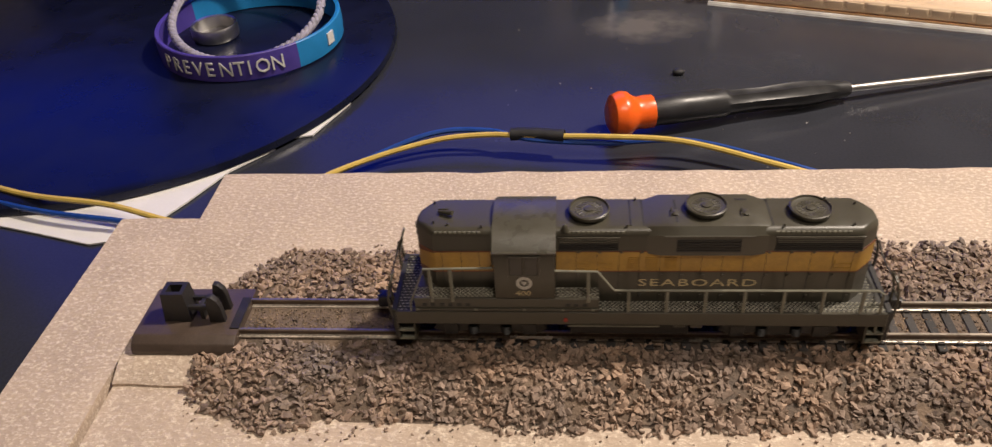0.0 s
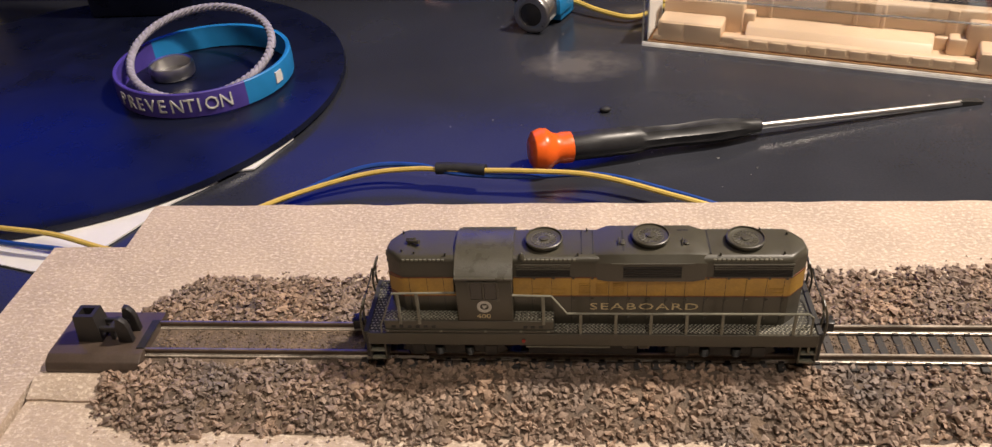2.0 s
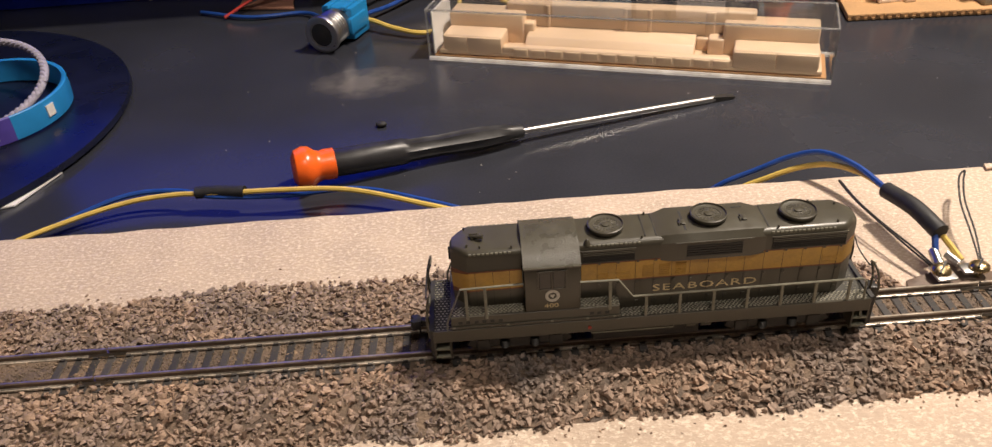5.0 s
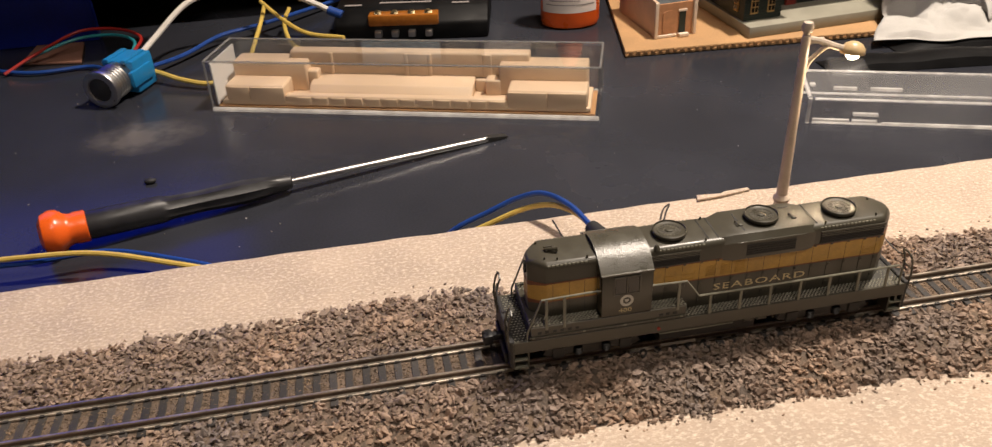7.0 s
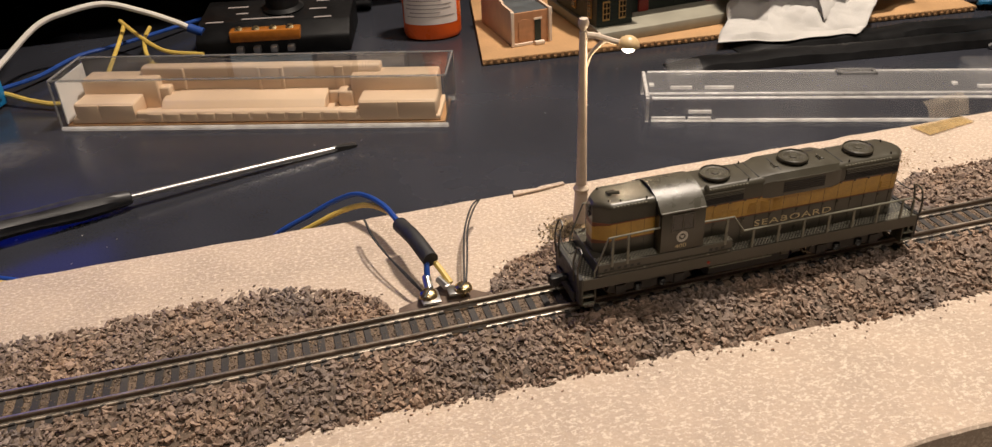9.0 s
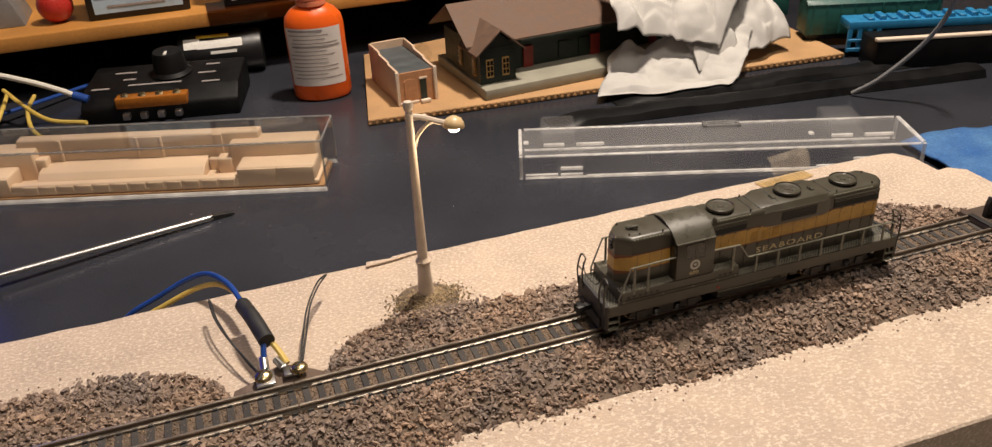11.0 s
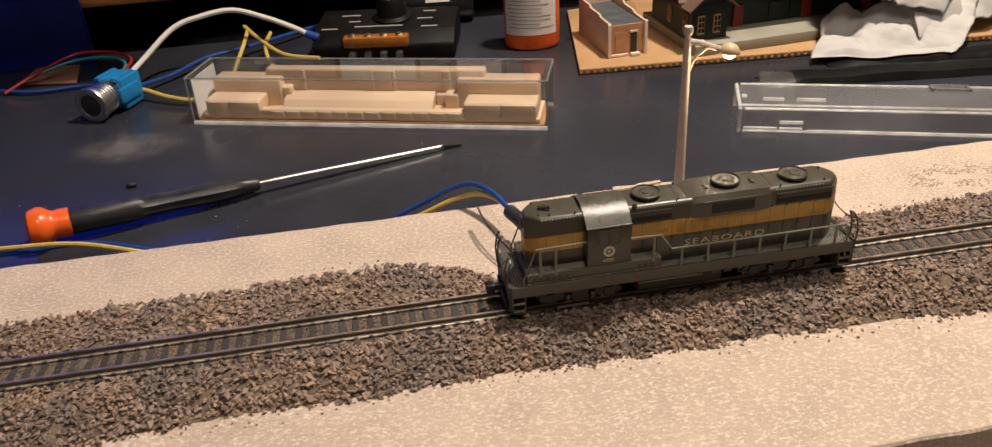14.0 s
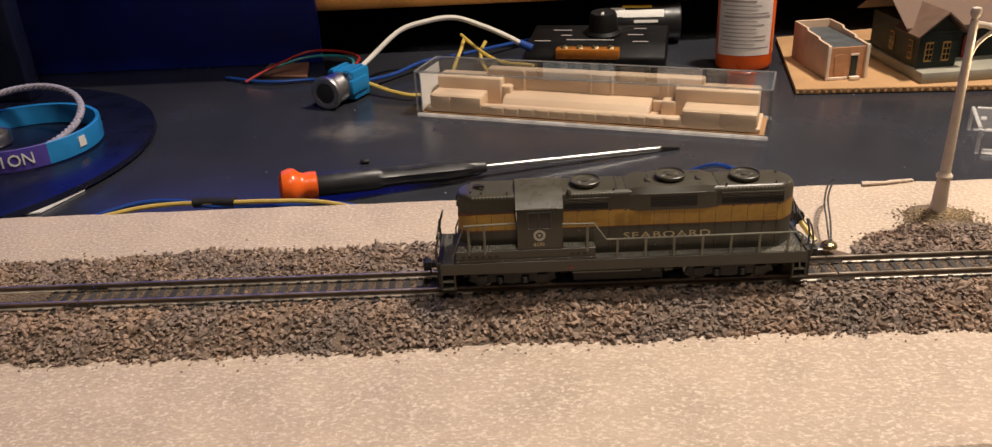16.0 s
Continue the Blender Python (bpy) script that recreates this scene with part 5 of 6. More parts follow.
def display_case():
    L, D, H = 0.1862, 0.0310, 0.0258
    t = thing("display_case", "clear plastic model case with a tan formed insert inside", "plastic case", place(-18.9, 0.0840, 0.2440, TABLE))
    w = 0.0009
    for lo, hi, name in (((0, 0, 0.001), (L, w, H - w), "front_panel"), ((0, D - w, 0.001), (L, D, H - w), "back_panel"),
                         ((0, w, 0.001), (w, D - w, H - w), "end_panel"), ((L - w, w, 0.001), (L, D - w, H - w), "end_panel"), ((0, 0, H - w), (L, D, H), "top_panel")):
        ob = part(name, bx(bmesh.new(), lo, hi), CLEAR, t, "clear styrene panel", smooth=0)
        ob.visible_shadow = False
    b = bmesh.new()
    e = 0.0005
    for y in (0.0, D):
        sweep(b, [(0, y, H), (L, y, H)], e, 6, smooth=False)
        # the bright line of the bottom edge is painted on this bead
        part("bottom_bead", sweep(bmesh.new(), [(0, y, 0.0014), (L, y, 0.0014)], e * 2.2, 8, smooth=False), LIT_EDGE, t, "bottom edge painted bright for its glint").visible_shadow = False
        for x in (0, L):
            sweep(b, [(x, y, 0.001), (x, y, H)], e, 6, smooth=False)
    for x in (0, L):
        sweep(b, [(x, 0, H), (x, D, H)], e, 6, smooth=False)
    part("edge_bead", b, EDGE_GREY, t, "moulded edge painted pale for its glint").visible_shadow = False
    for x in (0.152, 0.025):
        part("catch", bx(bmesh.new(), (x, D - 0.0012, H - 0.0028), (x + 0.012, D + 0.0004, H + 0.0004), 0.0003), EDGE_GREY, t, "moulded clear catch")
    part("base_card", bx(bmesh.new(), (0.002, 0.002, 0.0005), (L - 0.002, D - 0.002, 0.0024)), TAN_DARK, t, "brown card floor")
    b = bmesh.new()
    loft(b, [[(0.0016, 0.0022, 0.003), (0.0016, D - 0.0022, 0.003), (0.0016, D - 0.0022, H - 0.002), (0.0016, 0.0022, H - 0.002)],
             [(0.0022, 0.0022, 0.003), (0.0022, D - 0.0022, 0.003), (0.0022, D - 0.0022, H - 0.002), (0.0022, 0.0022, H - 0.002)]])
    part("end_paper", b, PAPER, t, "white paper end liner")
    # the formed insert
    ins = part("insert", insert_bm(L, D), TAN_INSERT, t, "tan vacuum-formed insert shaped to a locomotive", smooth=50)
    for x0, x1 in ((0.008, 0.0185), (0.019, 0.036), (L - 0.0420, L - 0.0240), (L - 0.0235, L - 0.0060)):
        part("block_face", bx(bmesh.new(), (x0, 0.0030, 0.0036), (x1, 0.0042, 0.0118), 0.0004), TAN_INSERT, ins)


def insert_bm(L, D):
    """A tray with raised ends, a high back wall with ribs, and a recess along its middle."""
    b = bmesh.new()
    bx(b, (0.004, 0.003, 0.0026), (L - 0.004, D - 0.003, 0.0050), 0.0006)
    for x0, x1, y1, h in ((0.006, 0.036, 0.017, 0.0125), (L - 0.0425, L - 0.0055, 0.018, 0.0125)):
        bx(b, (x0, 0.0035, 0.003), (x1, y1, h), 0.0012)
    bx(b, (0.006, 0.016, 0.003), (0.044, D - 0.0022, 0.0195), 0.0012)
    bx(b, (L - 0.048, 0.016, 0.003), (L - 0.006, D - 0.0022, 0.0195), 0.0012)
    bx(b, (0.034, D - 0.0090, 0.003), (L - 0.034, D - 0.0020, 0.0232), 0.0012)
    bx(b, (0.036, 0.0032, 0.003), (L - 0.042, 0.0078, 0.0080), 0.0010)
    for x0, x1, y0, h in ((0.0430, 0.0490, 0.0170, 0.0150), (0.0480, 0.0560, 0.0190, 0.0110), (L - 0.0545, L - 0.0470, 0.0150, 0.0125), (L - 0.0600, L - 0.0540, 0.0190, 0.0110)):
        bx(b, (x0, y0, 0.003), (x1, D - 0.0060, h), 0.0009)
    prism(b, [(0.0078, 0.004), (0.023, 0.004), (0.023, 0.0120), (0.0125, 0.0100), (0.0085, 0.0062)], "x", 0.046, L - 0.060, 0.0006)
    for x, w in ((0.055, 0.0010), (0.0925, 0.0010), (0.1040, 0.0010), (0.0982, 0.0050), (0.132, 0.0022)):
        bx(b, (x - w, D - 0.0098 + (0.0003 if w > 0.004 else 0.0), 0.004), (x + w, D - 0.0075, 0.0226), 0.0004)
    for k in range(12):
        x = 0.042 + k * 0.0085
        bx(b, (x, 0.0028, 0.003), (x + 0.0070, 0.0040, 0.0072), 0.0003)
    return b


def clear_lid():
    L, D, H = 0.186, 0.0320, 0.0120
    t = thing("case_lid", "empty clear plastic case lid lying open side down", "plastic lid", place(-20.2, 0.3475, 0.1570, TABLE))
    w = 0.0008
    for name, lo, hi in (("front_panel", (0, 0, 0), (L, w, H - w)), ("back_panel", (0, D - w, 0), (L, D, H - w)), ("end_panel", (0, w, 0), (w, D - w, H - w)),
                         ("end_panel", (L - w, w, 0), (L, D - w, H - w)), ("top_panel", (0, 0, H - w), (L, D, H))):
        part(name, bx(bmesh.new(), lo, hi, 0.0003, 1), HAZE, t, "clear styrene panel").visible_shadow = False
    b = bmesh.new()
    for y in (0.0, D):
        for z in (0.0008, H):
            sweep(b, [(0.002, y, z), (L - 0.002, y, z)], 0.0006, 6, smooth=False)
    for x in (0.0, L):
        for y in (0.0, D):
            sweep(b, [(x, y, 0.0005), (x, y, H)], 0.0009, 8, smooth=False)
        sweep(b, [(x, 0.001, H), (x, D - 0.001, H)], 0.0009, 8, smooth=False)
    part("edge_bead", b, LIT_EDGE, t, "moulded edge painted pale for its glint").visible_shadow = False
    for x in (0.010, L - 0.040):
        b = bmesh.new()
        bx(b, (x, 0.012, H), (x + 0.017, D + 0.002, H + 0.0065), 0.0016, 3)
        part("raised_foot", b, HAZE, t, "clear raised end foot").visible_shadow = False
        # thick edges of the moulded end, their glints painted near-white
        for lo, hi in (((x - 0.008, -0.0006, 0.0006), (x + 0.0075, 0.0012, 0.0026)), ((x + 0.0085, -0.0010, 0.0006), (x + 0.0190, 0.0010, 0.0026)),
                       ((x + 0.0085, -0.0010, 0.0046), (x + 0.0190, 0.0010, 0.0060)), ((x + 0.001, 0.0105, H - 0.0004), (x + 0.011, 0.0125, H + 0.0010)),
                       ((x + 0.0165, 0.0105, H - 0.0004), (x + 0.0300, 0.0125, H + 0.0010)), ((x - 0.0085, 0.0140, H - 0.0004), (x - 0.0060, 0.0170, H + 0.0008))):
            part("rib", bx(bmesh.new(), lo, hi, 0.0004, 2), LIT_EDGE, t, "moulded rib painted bright for its glint").visible_shadow = False
        b = bmesh.new()
        bx(b, (x + 0.0075, -0.0012, 0.0), (x + 0.0200, 0.012, H + 0.0006), 0.0010, 2)
        part("end_block", b, HAZE, t, "clear thick moulded end block").visible_shadow = False
    part("lower_rim", bx(bmesh.new(), (0.031, -0.0009, 0.0004), (L - 0.032, 0.0004, 0.0019), 0.0003), LIT_EDGE, t, "lower rim painted bright for its glint").visible_shadow = False
    b = bmesh.new()
    for lo, hi in (((0.090, D - 0.006, H), (0.108, D - 0.0045, H + 0.0012)), ((0.090, D - 0.0012, H), (0.108, D + 0.0003, H + 0.0012)),
                   ((0.090, D - 0.006, H), (0.0915, D, H + 0.0012)), ((0.1065, D - 0.006, H), (0.108, D, H + 0.0012))):
        bx(b, lo, hi)
    part("catch", b, EDGE_GREY, t, "raised moulded catch")


def push_button():
    t = thing("push_button", "round metal push-button switch in a bright blue connector", "switch", pose(0.0335, 0.2720, TABLE + 0.0098, 0, 0, -24))
    lie = pose(0, 0, 0, -90, 0, 0)
    b = bmesh.new()
    revolve(b, [(0.02, -9.6), (6.2, -9.6), (6.4, -10.2), (7.0, -10.4), (9.4, -9.8), (9.7, -9.0), (9.7, -7.2), (8.2, -7.0), (8.2, 6.5), (7.8, 7.0), (0.02, 7.0)], 36, lie)
    part("barrel", mm(b), CHROME, t, "polished metal barrel and bezel")
    b = bmesh.new()
    revolve(b, [(0.02, -10.0), (5.4, -9.95), (5.9, -9.65)], 32, lie)
    part("button", mm(b), GRIP, t, "dark button face")
    b = bmesh.new()
    for k in range(5):
        revolve(b, [(8.2, -6.0 + k * 2), (8.55, -5.5 + k * 2), (8.2, -5.0 + k * 2)], 30, lie)
    part("thread", mm(b), CHROME, t)
    b = bmesh.new()
    bx(b, (-9.0, 7.0, -8.5), (9.0, 24.0, 8.5), 1.2)
    for s in (-1, 1):
        bx(b, (s * 9.0 - 1.2, 3.5, -4.0), (s * 9.0 + 1.2, 20.0, 4.0), 0.5)
        bx(b, (s * 5.0 - 1.5, 5.5, 7.5), (s * 5.0 + 1.5, 22.0, 9.6), 0.4)
    part("connector", mm(b), CYAN, t, "bright blue plastic connector")
    z = TABLE
    wire("switch_wire", [(0.042, 0.296, z + 0.012), (0.050, 0.312, z + 0.017), (0.066, 0.330, z + 0.028), (0.082, 0.336, z + 0.032), (0.101, 0.340, z + 0.033), (0.120, 0.338, z + 0.027), (0.136, 0.335, z + 0.020), (0.1435, 0.333, z + 0.016)],
         0.0016, WHITE_WIRE, "thick white insulated wire arching to the controller")
    tagged(part("wire_boot", sweep(bmesh.new(), [(0.1430, 0.333, z + 0.0162), (0.1505, 0.3295, z + 0.0135)], 0.0026, 12, smooth=False), BLUE_WIRE), "blue sleeve on the white wire's end", "wire boot")
    wire("switch_wire", [(0.042, 0.294, z + 0.007), (0.052, 0.290, z + 0.006), (0.066, 0.280, z + 0.004), (0.082, 0.274, z + 0.003), (0.100, 0.290, z + 0.003)], 0.0013, YELLOW_WIRE, "yellow insulated wire passing behind the case")
    wire("switch_wire", [(0.046, 0.298, z + 0.006), (0.062, 0.318, z + 0.004), (0.080, 0.338, z + 0.006), (0.104, 0.352, z + 0.006), (0.150, 0.392, z + 0.004)], 0.0012, BLUE_WIRE, "blue insulated wire trailing across the tabletop")
    wire("switch_wire", [(0.040, 0.300, z + 0.014), (0.040, 0.325, z + 0.014), (0.024, 0.346, z + 0.013), (0.001, 0.352, z + 0.012), (-0.020, 0.334, z + 0.007), (-0.034, 0.322, z + 0.002)], 0.0009, RED_WIRE, "thin red wire curving from the connector")
    wire("switch_wire", [(0.038, 0.300, z + 0.012), (0.036, 0.325, z + 0.012), (0.022, 0.343, z + 0.011), (0.002, 0.346, z + 0.010), (-0.016, 0.338, z + 0.007), (-0.030, 0.336, z + 0.002)], 0.0009, TEAL_WIRE, "thin teal wire curving from the connector")
    wire("switch_wire", [(0.028, 0.296, z + 0.005), (0.012, 0.320, z + 0.002), (-0.019, 0.3195, z + 0.002), (-0.050, 0.334, z + 0.002)], 0.0011, BLUE_WIRE, "dark blue wire lying on the tabletop")
    for pts in ([(0.106, 0.352, z + 0.016), (0.104, 0.335, z + 0.012), (0.100, 0.312, z + 0.006), (0.098, 0.292, z + 0.003)], [(0.104, 0.356, z + 0.018), (0.116, 0.338, z + 0.012), (0.130, 0.318, z + 0.009), (0.150, 0.302, z + 0.010)],
                [(0.120, 0.350, z + 0.014), (0.117, 0.335, z + 0.010), (0.122, 0.312, z + 0.005), (0.138, 0.292, z + 0.004), (0.152, 0.284, z + 0.003)]):
        wire("controller_wire", pts, 0.0012, YELLOW_WIRE, "yellow insulated wire tangled behind the case")
    tagged(part("paper_scrap", prism(bmesh.new(), [(-0.030, 0.3385), (0.004, 0.3310), (-0.002, 0.3660), (-0.0290, 0.3675)], "z", z + 0.0003, z + 0.0016, 0.0003), CARD_DIM), "small reddish-brown card scrap behind the wires", "card scrap")


def controller():
    t = thing("power_controller", "black model railway speed controller with an amber terminal strip", "power controller", place(-12, 0.1350, 0.3260, TABLE))
    b = bmesh.new()
    outline = [(0.000, 0.0), (0.000, 0.010), (0.012, 0.0165), (0.046, 0.0195), (0.050, 0.017), (0.050, 0.0)]
    tmp = bmesh.new()
    loft(tmp, [[(x, y, z) for y, z in outline] for x in (0.010, 0.098)])
    bmesh.ops.bevel(tmp, geom=tmp.edges[:], offset=0.0018, segments=2, affect="EDGES", profile=0.5)
    add(b, tmp)
    part("housing", b, CASING, t)
    tilt = math.atan2(0.003, 0.034)
    b = bmesh.new()
    revolve(b, [(0.0118, 0), (0.0122, 0.0012), (0.0098, 0.003), (0.0086, 0.0125), (0.0078, 0.0140), (0.00002, 0.0142)], 30, Matrix.Translation((0.057, 0.030, 0.0178)) @ Matrix.Rotation(tilt, 4, "X"))
    knob = part("knob", b, CASING, t, "black tapered speed knob")
    part("pointer", bx(bmesh.new(), (0.0562, 0.022, 0.0305), (0.0578, 0.028, 0.0320), 0.0002), INK_WHITE, knob, "white pointer mark")
    b = bmesh.new()
    bx(b, (0.030, -0.0010, 0.0085), (0.070, 0.0080, 0.0150), 0.0012)
    strip = part("terminal_strip", b, AMBER, t, "translucent amber terminal strip")
    for k in range(4):
        x = 0.0355 + k * 0.0096
        part("screw", revolve(bmesh.new(), [(0.0024, 0), (0.0022, 0.0012), (0.00002, 0.0016)], 14, Matrix.Translation((x, 0.0025, 0.0146)) @ pose(0, 0, 0, 35, 0, 0)), BRASS, strip, "bright brass screw")
        part("lug", bx(bmesh.new(), (x - 0.0020, -0.0040, 0.0030), (x + 0.0020, 0.0002, 0.0065), 0.0005), CHROME, strip, "metal terminal lug")
    for x, y, w in ((0.020, 0.013, 0.010), (0.082, 0.013, 0.010), (0.050, 0.0155, 0.030), (0.030, 0.034, 0.012), (0.078, 0.026, 0.010), (0.034, 0.024, 0.007), (0.080, 0.038, 0.008)):
        z = 0.0166 + (y - 0.012) * 0.0882
        part("print_bar", bx(bmesh.new(), (x - w / 2, y - 0.0011, z), (x + w / 2, y + 0.0011, z + 0.00025)), INK, t, "small pale printed marking", smooth=0)
    # blister card with a battery behind it
    t = thing("battery_pack", "black battery pack with white and yellow printing", "battery pack", place(-6, 0.2020, 0.3840, TABLE))
    b = bmesh.new()
    cyl(b, (0, 0.006, 0.0135), (0.052, 0.006, 0.0135), 0.0132, seg=28, bevel=0.0015)
    part("battery", b, BLACK, t)
    for x0, x1, a0, a1, mt in ((0.004, 0.014, 118, 150, INK_WHITE), (0.012, 0.040, 128, 152, INK_WHITE), (0.012, 0.032, 106, 120, INK_YELLOW), (0.020, 0.036, 160, 168, INK_WHITE)):
        b = bmesh.new()
        loft(b, [[(x, 0.006 + 0.0134 * math.cos(radians(a)), 0.0135 + 0.0134 * math.sin(radians(a))) for a in np.linspace(a0, a1, 6)] for x in (x0, x1)], closed=False, caps=False)
        part("print_bar", b, mt, t, "printed block of colour")


def glue_bottle():
    t = thing("glue_bottle", "orange plastic glue bottle with a white printed label", "bottle", place(-8, 0.2805, 0.3140, TABLE))
    b = bmesh.new()
    tmp = bmesh.new()
    revolve(tmp, [(13.0, 0.0), (16.0, 1.0), (17.0, 3.5), (17.0, 44.0), (16.0, 49.0), (12.5, 53.0), (9.0, 55.0), (8.2, 56.0)], 40)
    add(b, tmp, Matrix.Diagonal((1, 0.68, 1, 1)))
    part("body", mm(b), ORANGE, t)
    b = bmesh.new()
    revolve(b, [(8.6, 55.5), (8.6, 58.0), (7.8, 58.3), (8.6, 59.0), (8.6, 61.5), (7.6, 62.0), (6.5, 70.0), (3.0, 78.0), (2.0, 84.0)], 28)
    part("neck", mm(b), NECK, t, "translucent orange ridged neck")
    b = bmesh.new()
    loft(b, [[(17.15 * math.cos(radians(a)), 17.15 * 0.685 * math.sin(radians(a)), z) for a in range(200, 331, 6)] for z in (10.0, 44.0)], closed=False, caps=False)
    label = part("label", mm(b), LABEL, t, "white printed label")
    rnd = random.Random(3)
    for k in range(13):
        z = 42.0 - k * 2.3
        a0, a1 = 208 + rnd.randint(0, 14), 318 - rnd.randint(0, 34)
        b = bmesh.new()
        loft(b, [[(17.25 * math.cos(radians(a)), 17.25 * 0.69 * math.sin(radians(a)), zz) for a in np.linspace(a0, a1, 14)] for zz in (z, z + (1.1 if k in (0, 4) else 0.55))], closed=False, caps=False)
        part("print_line", mm(b), INK, label)


def card_sheet():
    t = thing("cardboard_sheet", "flat piece of brown corrugated cardboard with cut edges", "cardboard")
    out = [(0.2950, 0.2540), (0.5920, 0.2330), (0.6040, 0.4200), (0.3170, 0.3700)]
    part("sheet", prism(bmesh.new(), out, "z", TABLE + 0.0004, TABLE + 0.0034, 0.0003), CARD, t)
    b = bmesh.new()
    a, c = Vector((*out[0], 0)), Vector((*out[1], 0))
    for k in range(150):
        p = a.lerp(c, (k + 0.5) / 150)
        z = TABLE + 0.0018 + (0.0007 if k % 2 else -0.0007)
        bx(b, (p.x - 0.0010, p.y - 0.0006, z - 0.0005), (p.x + 0.0010, p.y + 0.0004, z + 0.0005))
    part("fluted_edge", b, CARD_EDGE, t, "dark fluted cut edge", smooth=0)
    return TABLE + 0.0036


def shed(z):
    t = thing("model_shed", "small cream model shed with a salmon front and grey flat roof", "model building", place(5.5, 0.3159, 0.2668, z))
    W, D = 0.0228, 0.0500
    side = [(0.0, 0.0), (D, 0.0), (D, 0.0230), (0.032, 0.0230), (0.031, 0.0213), (0.016, 0.0213), (0.015, 0.0198), (0.0, 0.0198)]
    for x in (0.0, W - 0.0013):
        part("side_wall", prism(bmesh.new(), side, "x", x, x + 0.0013, 0.0002), SHED_WALL, t)
    part("rear_wall", bx(bmesh.new(), (0.0013, D - 0.0013, 0), (W - 0.0013, D, 0.0232), 0.0002, 1), SHED_WALL, t)
    front = part("front_wall", bx(bmesh.new(), (0.0013, 0.0004, 0), (W - 0.0013, 0.0017, 0.0185), 0.0002, 1), SHED_FRONT, t, "salmon brick front")
    part("roof", bx(bmesh.new(), (0.0013, 0.0010, 0.0172), (W - 0.0013, D - 0.0013, 0.0186)), SHED_ROOF, t, "grey tarred flat roof")
    part("door", bx(bmesh.new(), (0.0135, -0.0001, 0.0012), (0.0172, 0.0006, 0.0135)), GREEN_WALL, front, "dark doorway")
    part("panel_outline", prism(bmesh.new(), [(0.0040, 0.003), (0.0105, 0.003), (0.0105, 0.0135), (0.0085, 0.0145), (0.0060, 0.0145), (0.0040, 0.0135)], "y", 0.0000, 0.0005), SHED_FRONT, front)
    part("lintel", bx(bmesh.new(), (0.0130, -0.0003, 0.0135), (0.0178, 0.0006, 0.0145)), TRIM_PALE, front)
    b = bmesh.new()
    bx(b, (-0.0008, -0.0008, 0), (0.0010, 0.0010, 0.0196), 0.0002, 1)
    bx(b, (W - 0.0010, -0.0008, 0), (W + 0.0008, 0.0010, 0.0196), 0.0002, 1)
    bx(b, (0.0010, -0.0008, 0), (0.012, 0.0004, 0.0015), 0.0002, 1)
    part("trim", b, TRIM_PALE, t, "pale corner trim")
    part("doorstep", bx(bmesh.new(), (0.0125, -0.0035, 0), (0.0182, -0.0008, 0.0020), 0.0003), TRIM_PALE, t, "pale plastic doorstep")
    b = bmesh.new()
    revolve(b, [(6.0, -1.6), (6.4, 0.0), (6.0, 1.6), (4.6, 1.6), (4.4, 0), (4.6, -1.6)], 26)
    ob = part("bottle_cap", mm(b), CLEAR, None)
    ob.matrix_world = pose(0.3480, 0.3330, z + 0.0068, 75, 0, 15)
    tagged(ob, "clear plastic ring standing on the cardboard", "plastic ring")


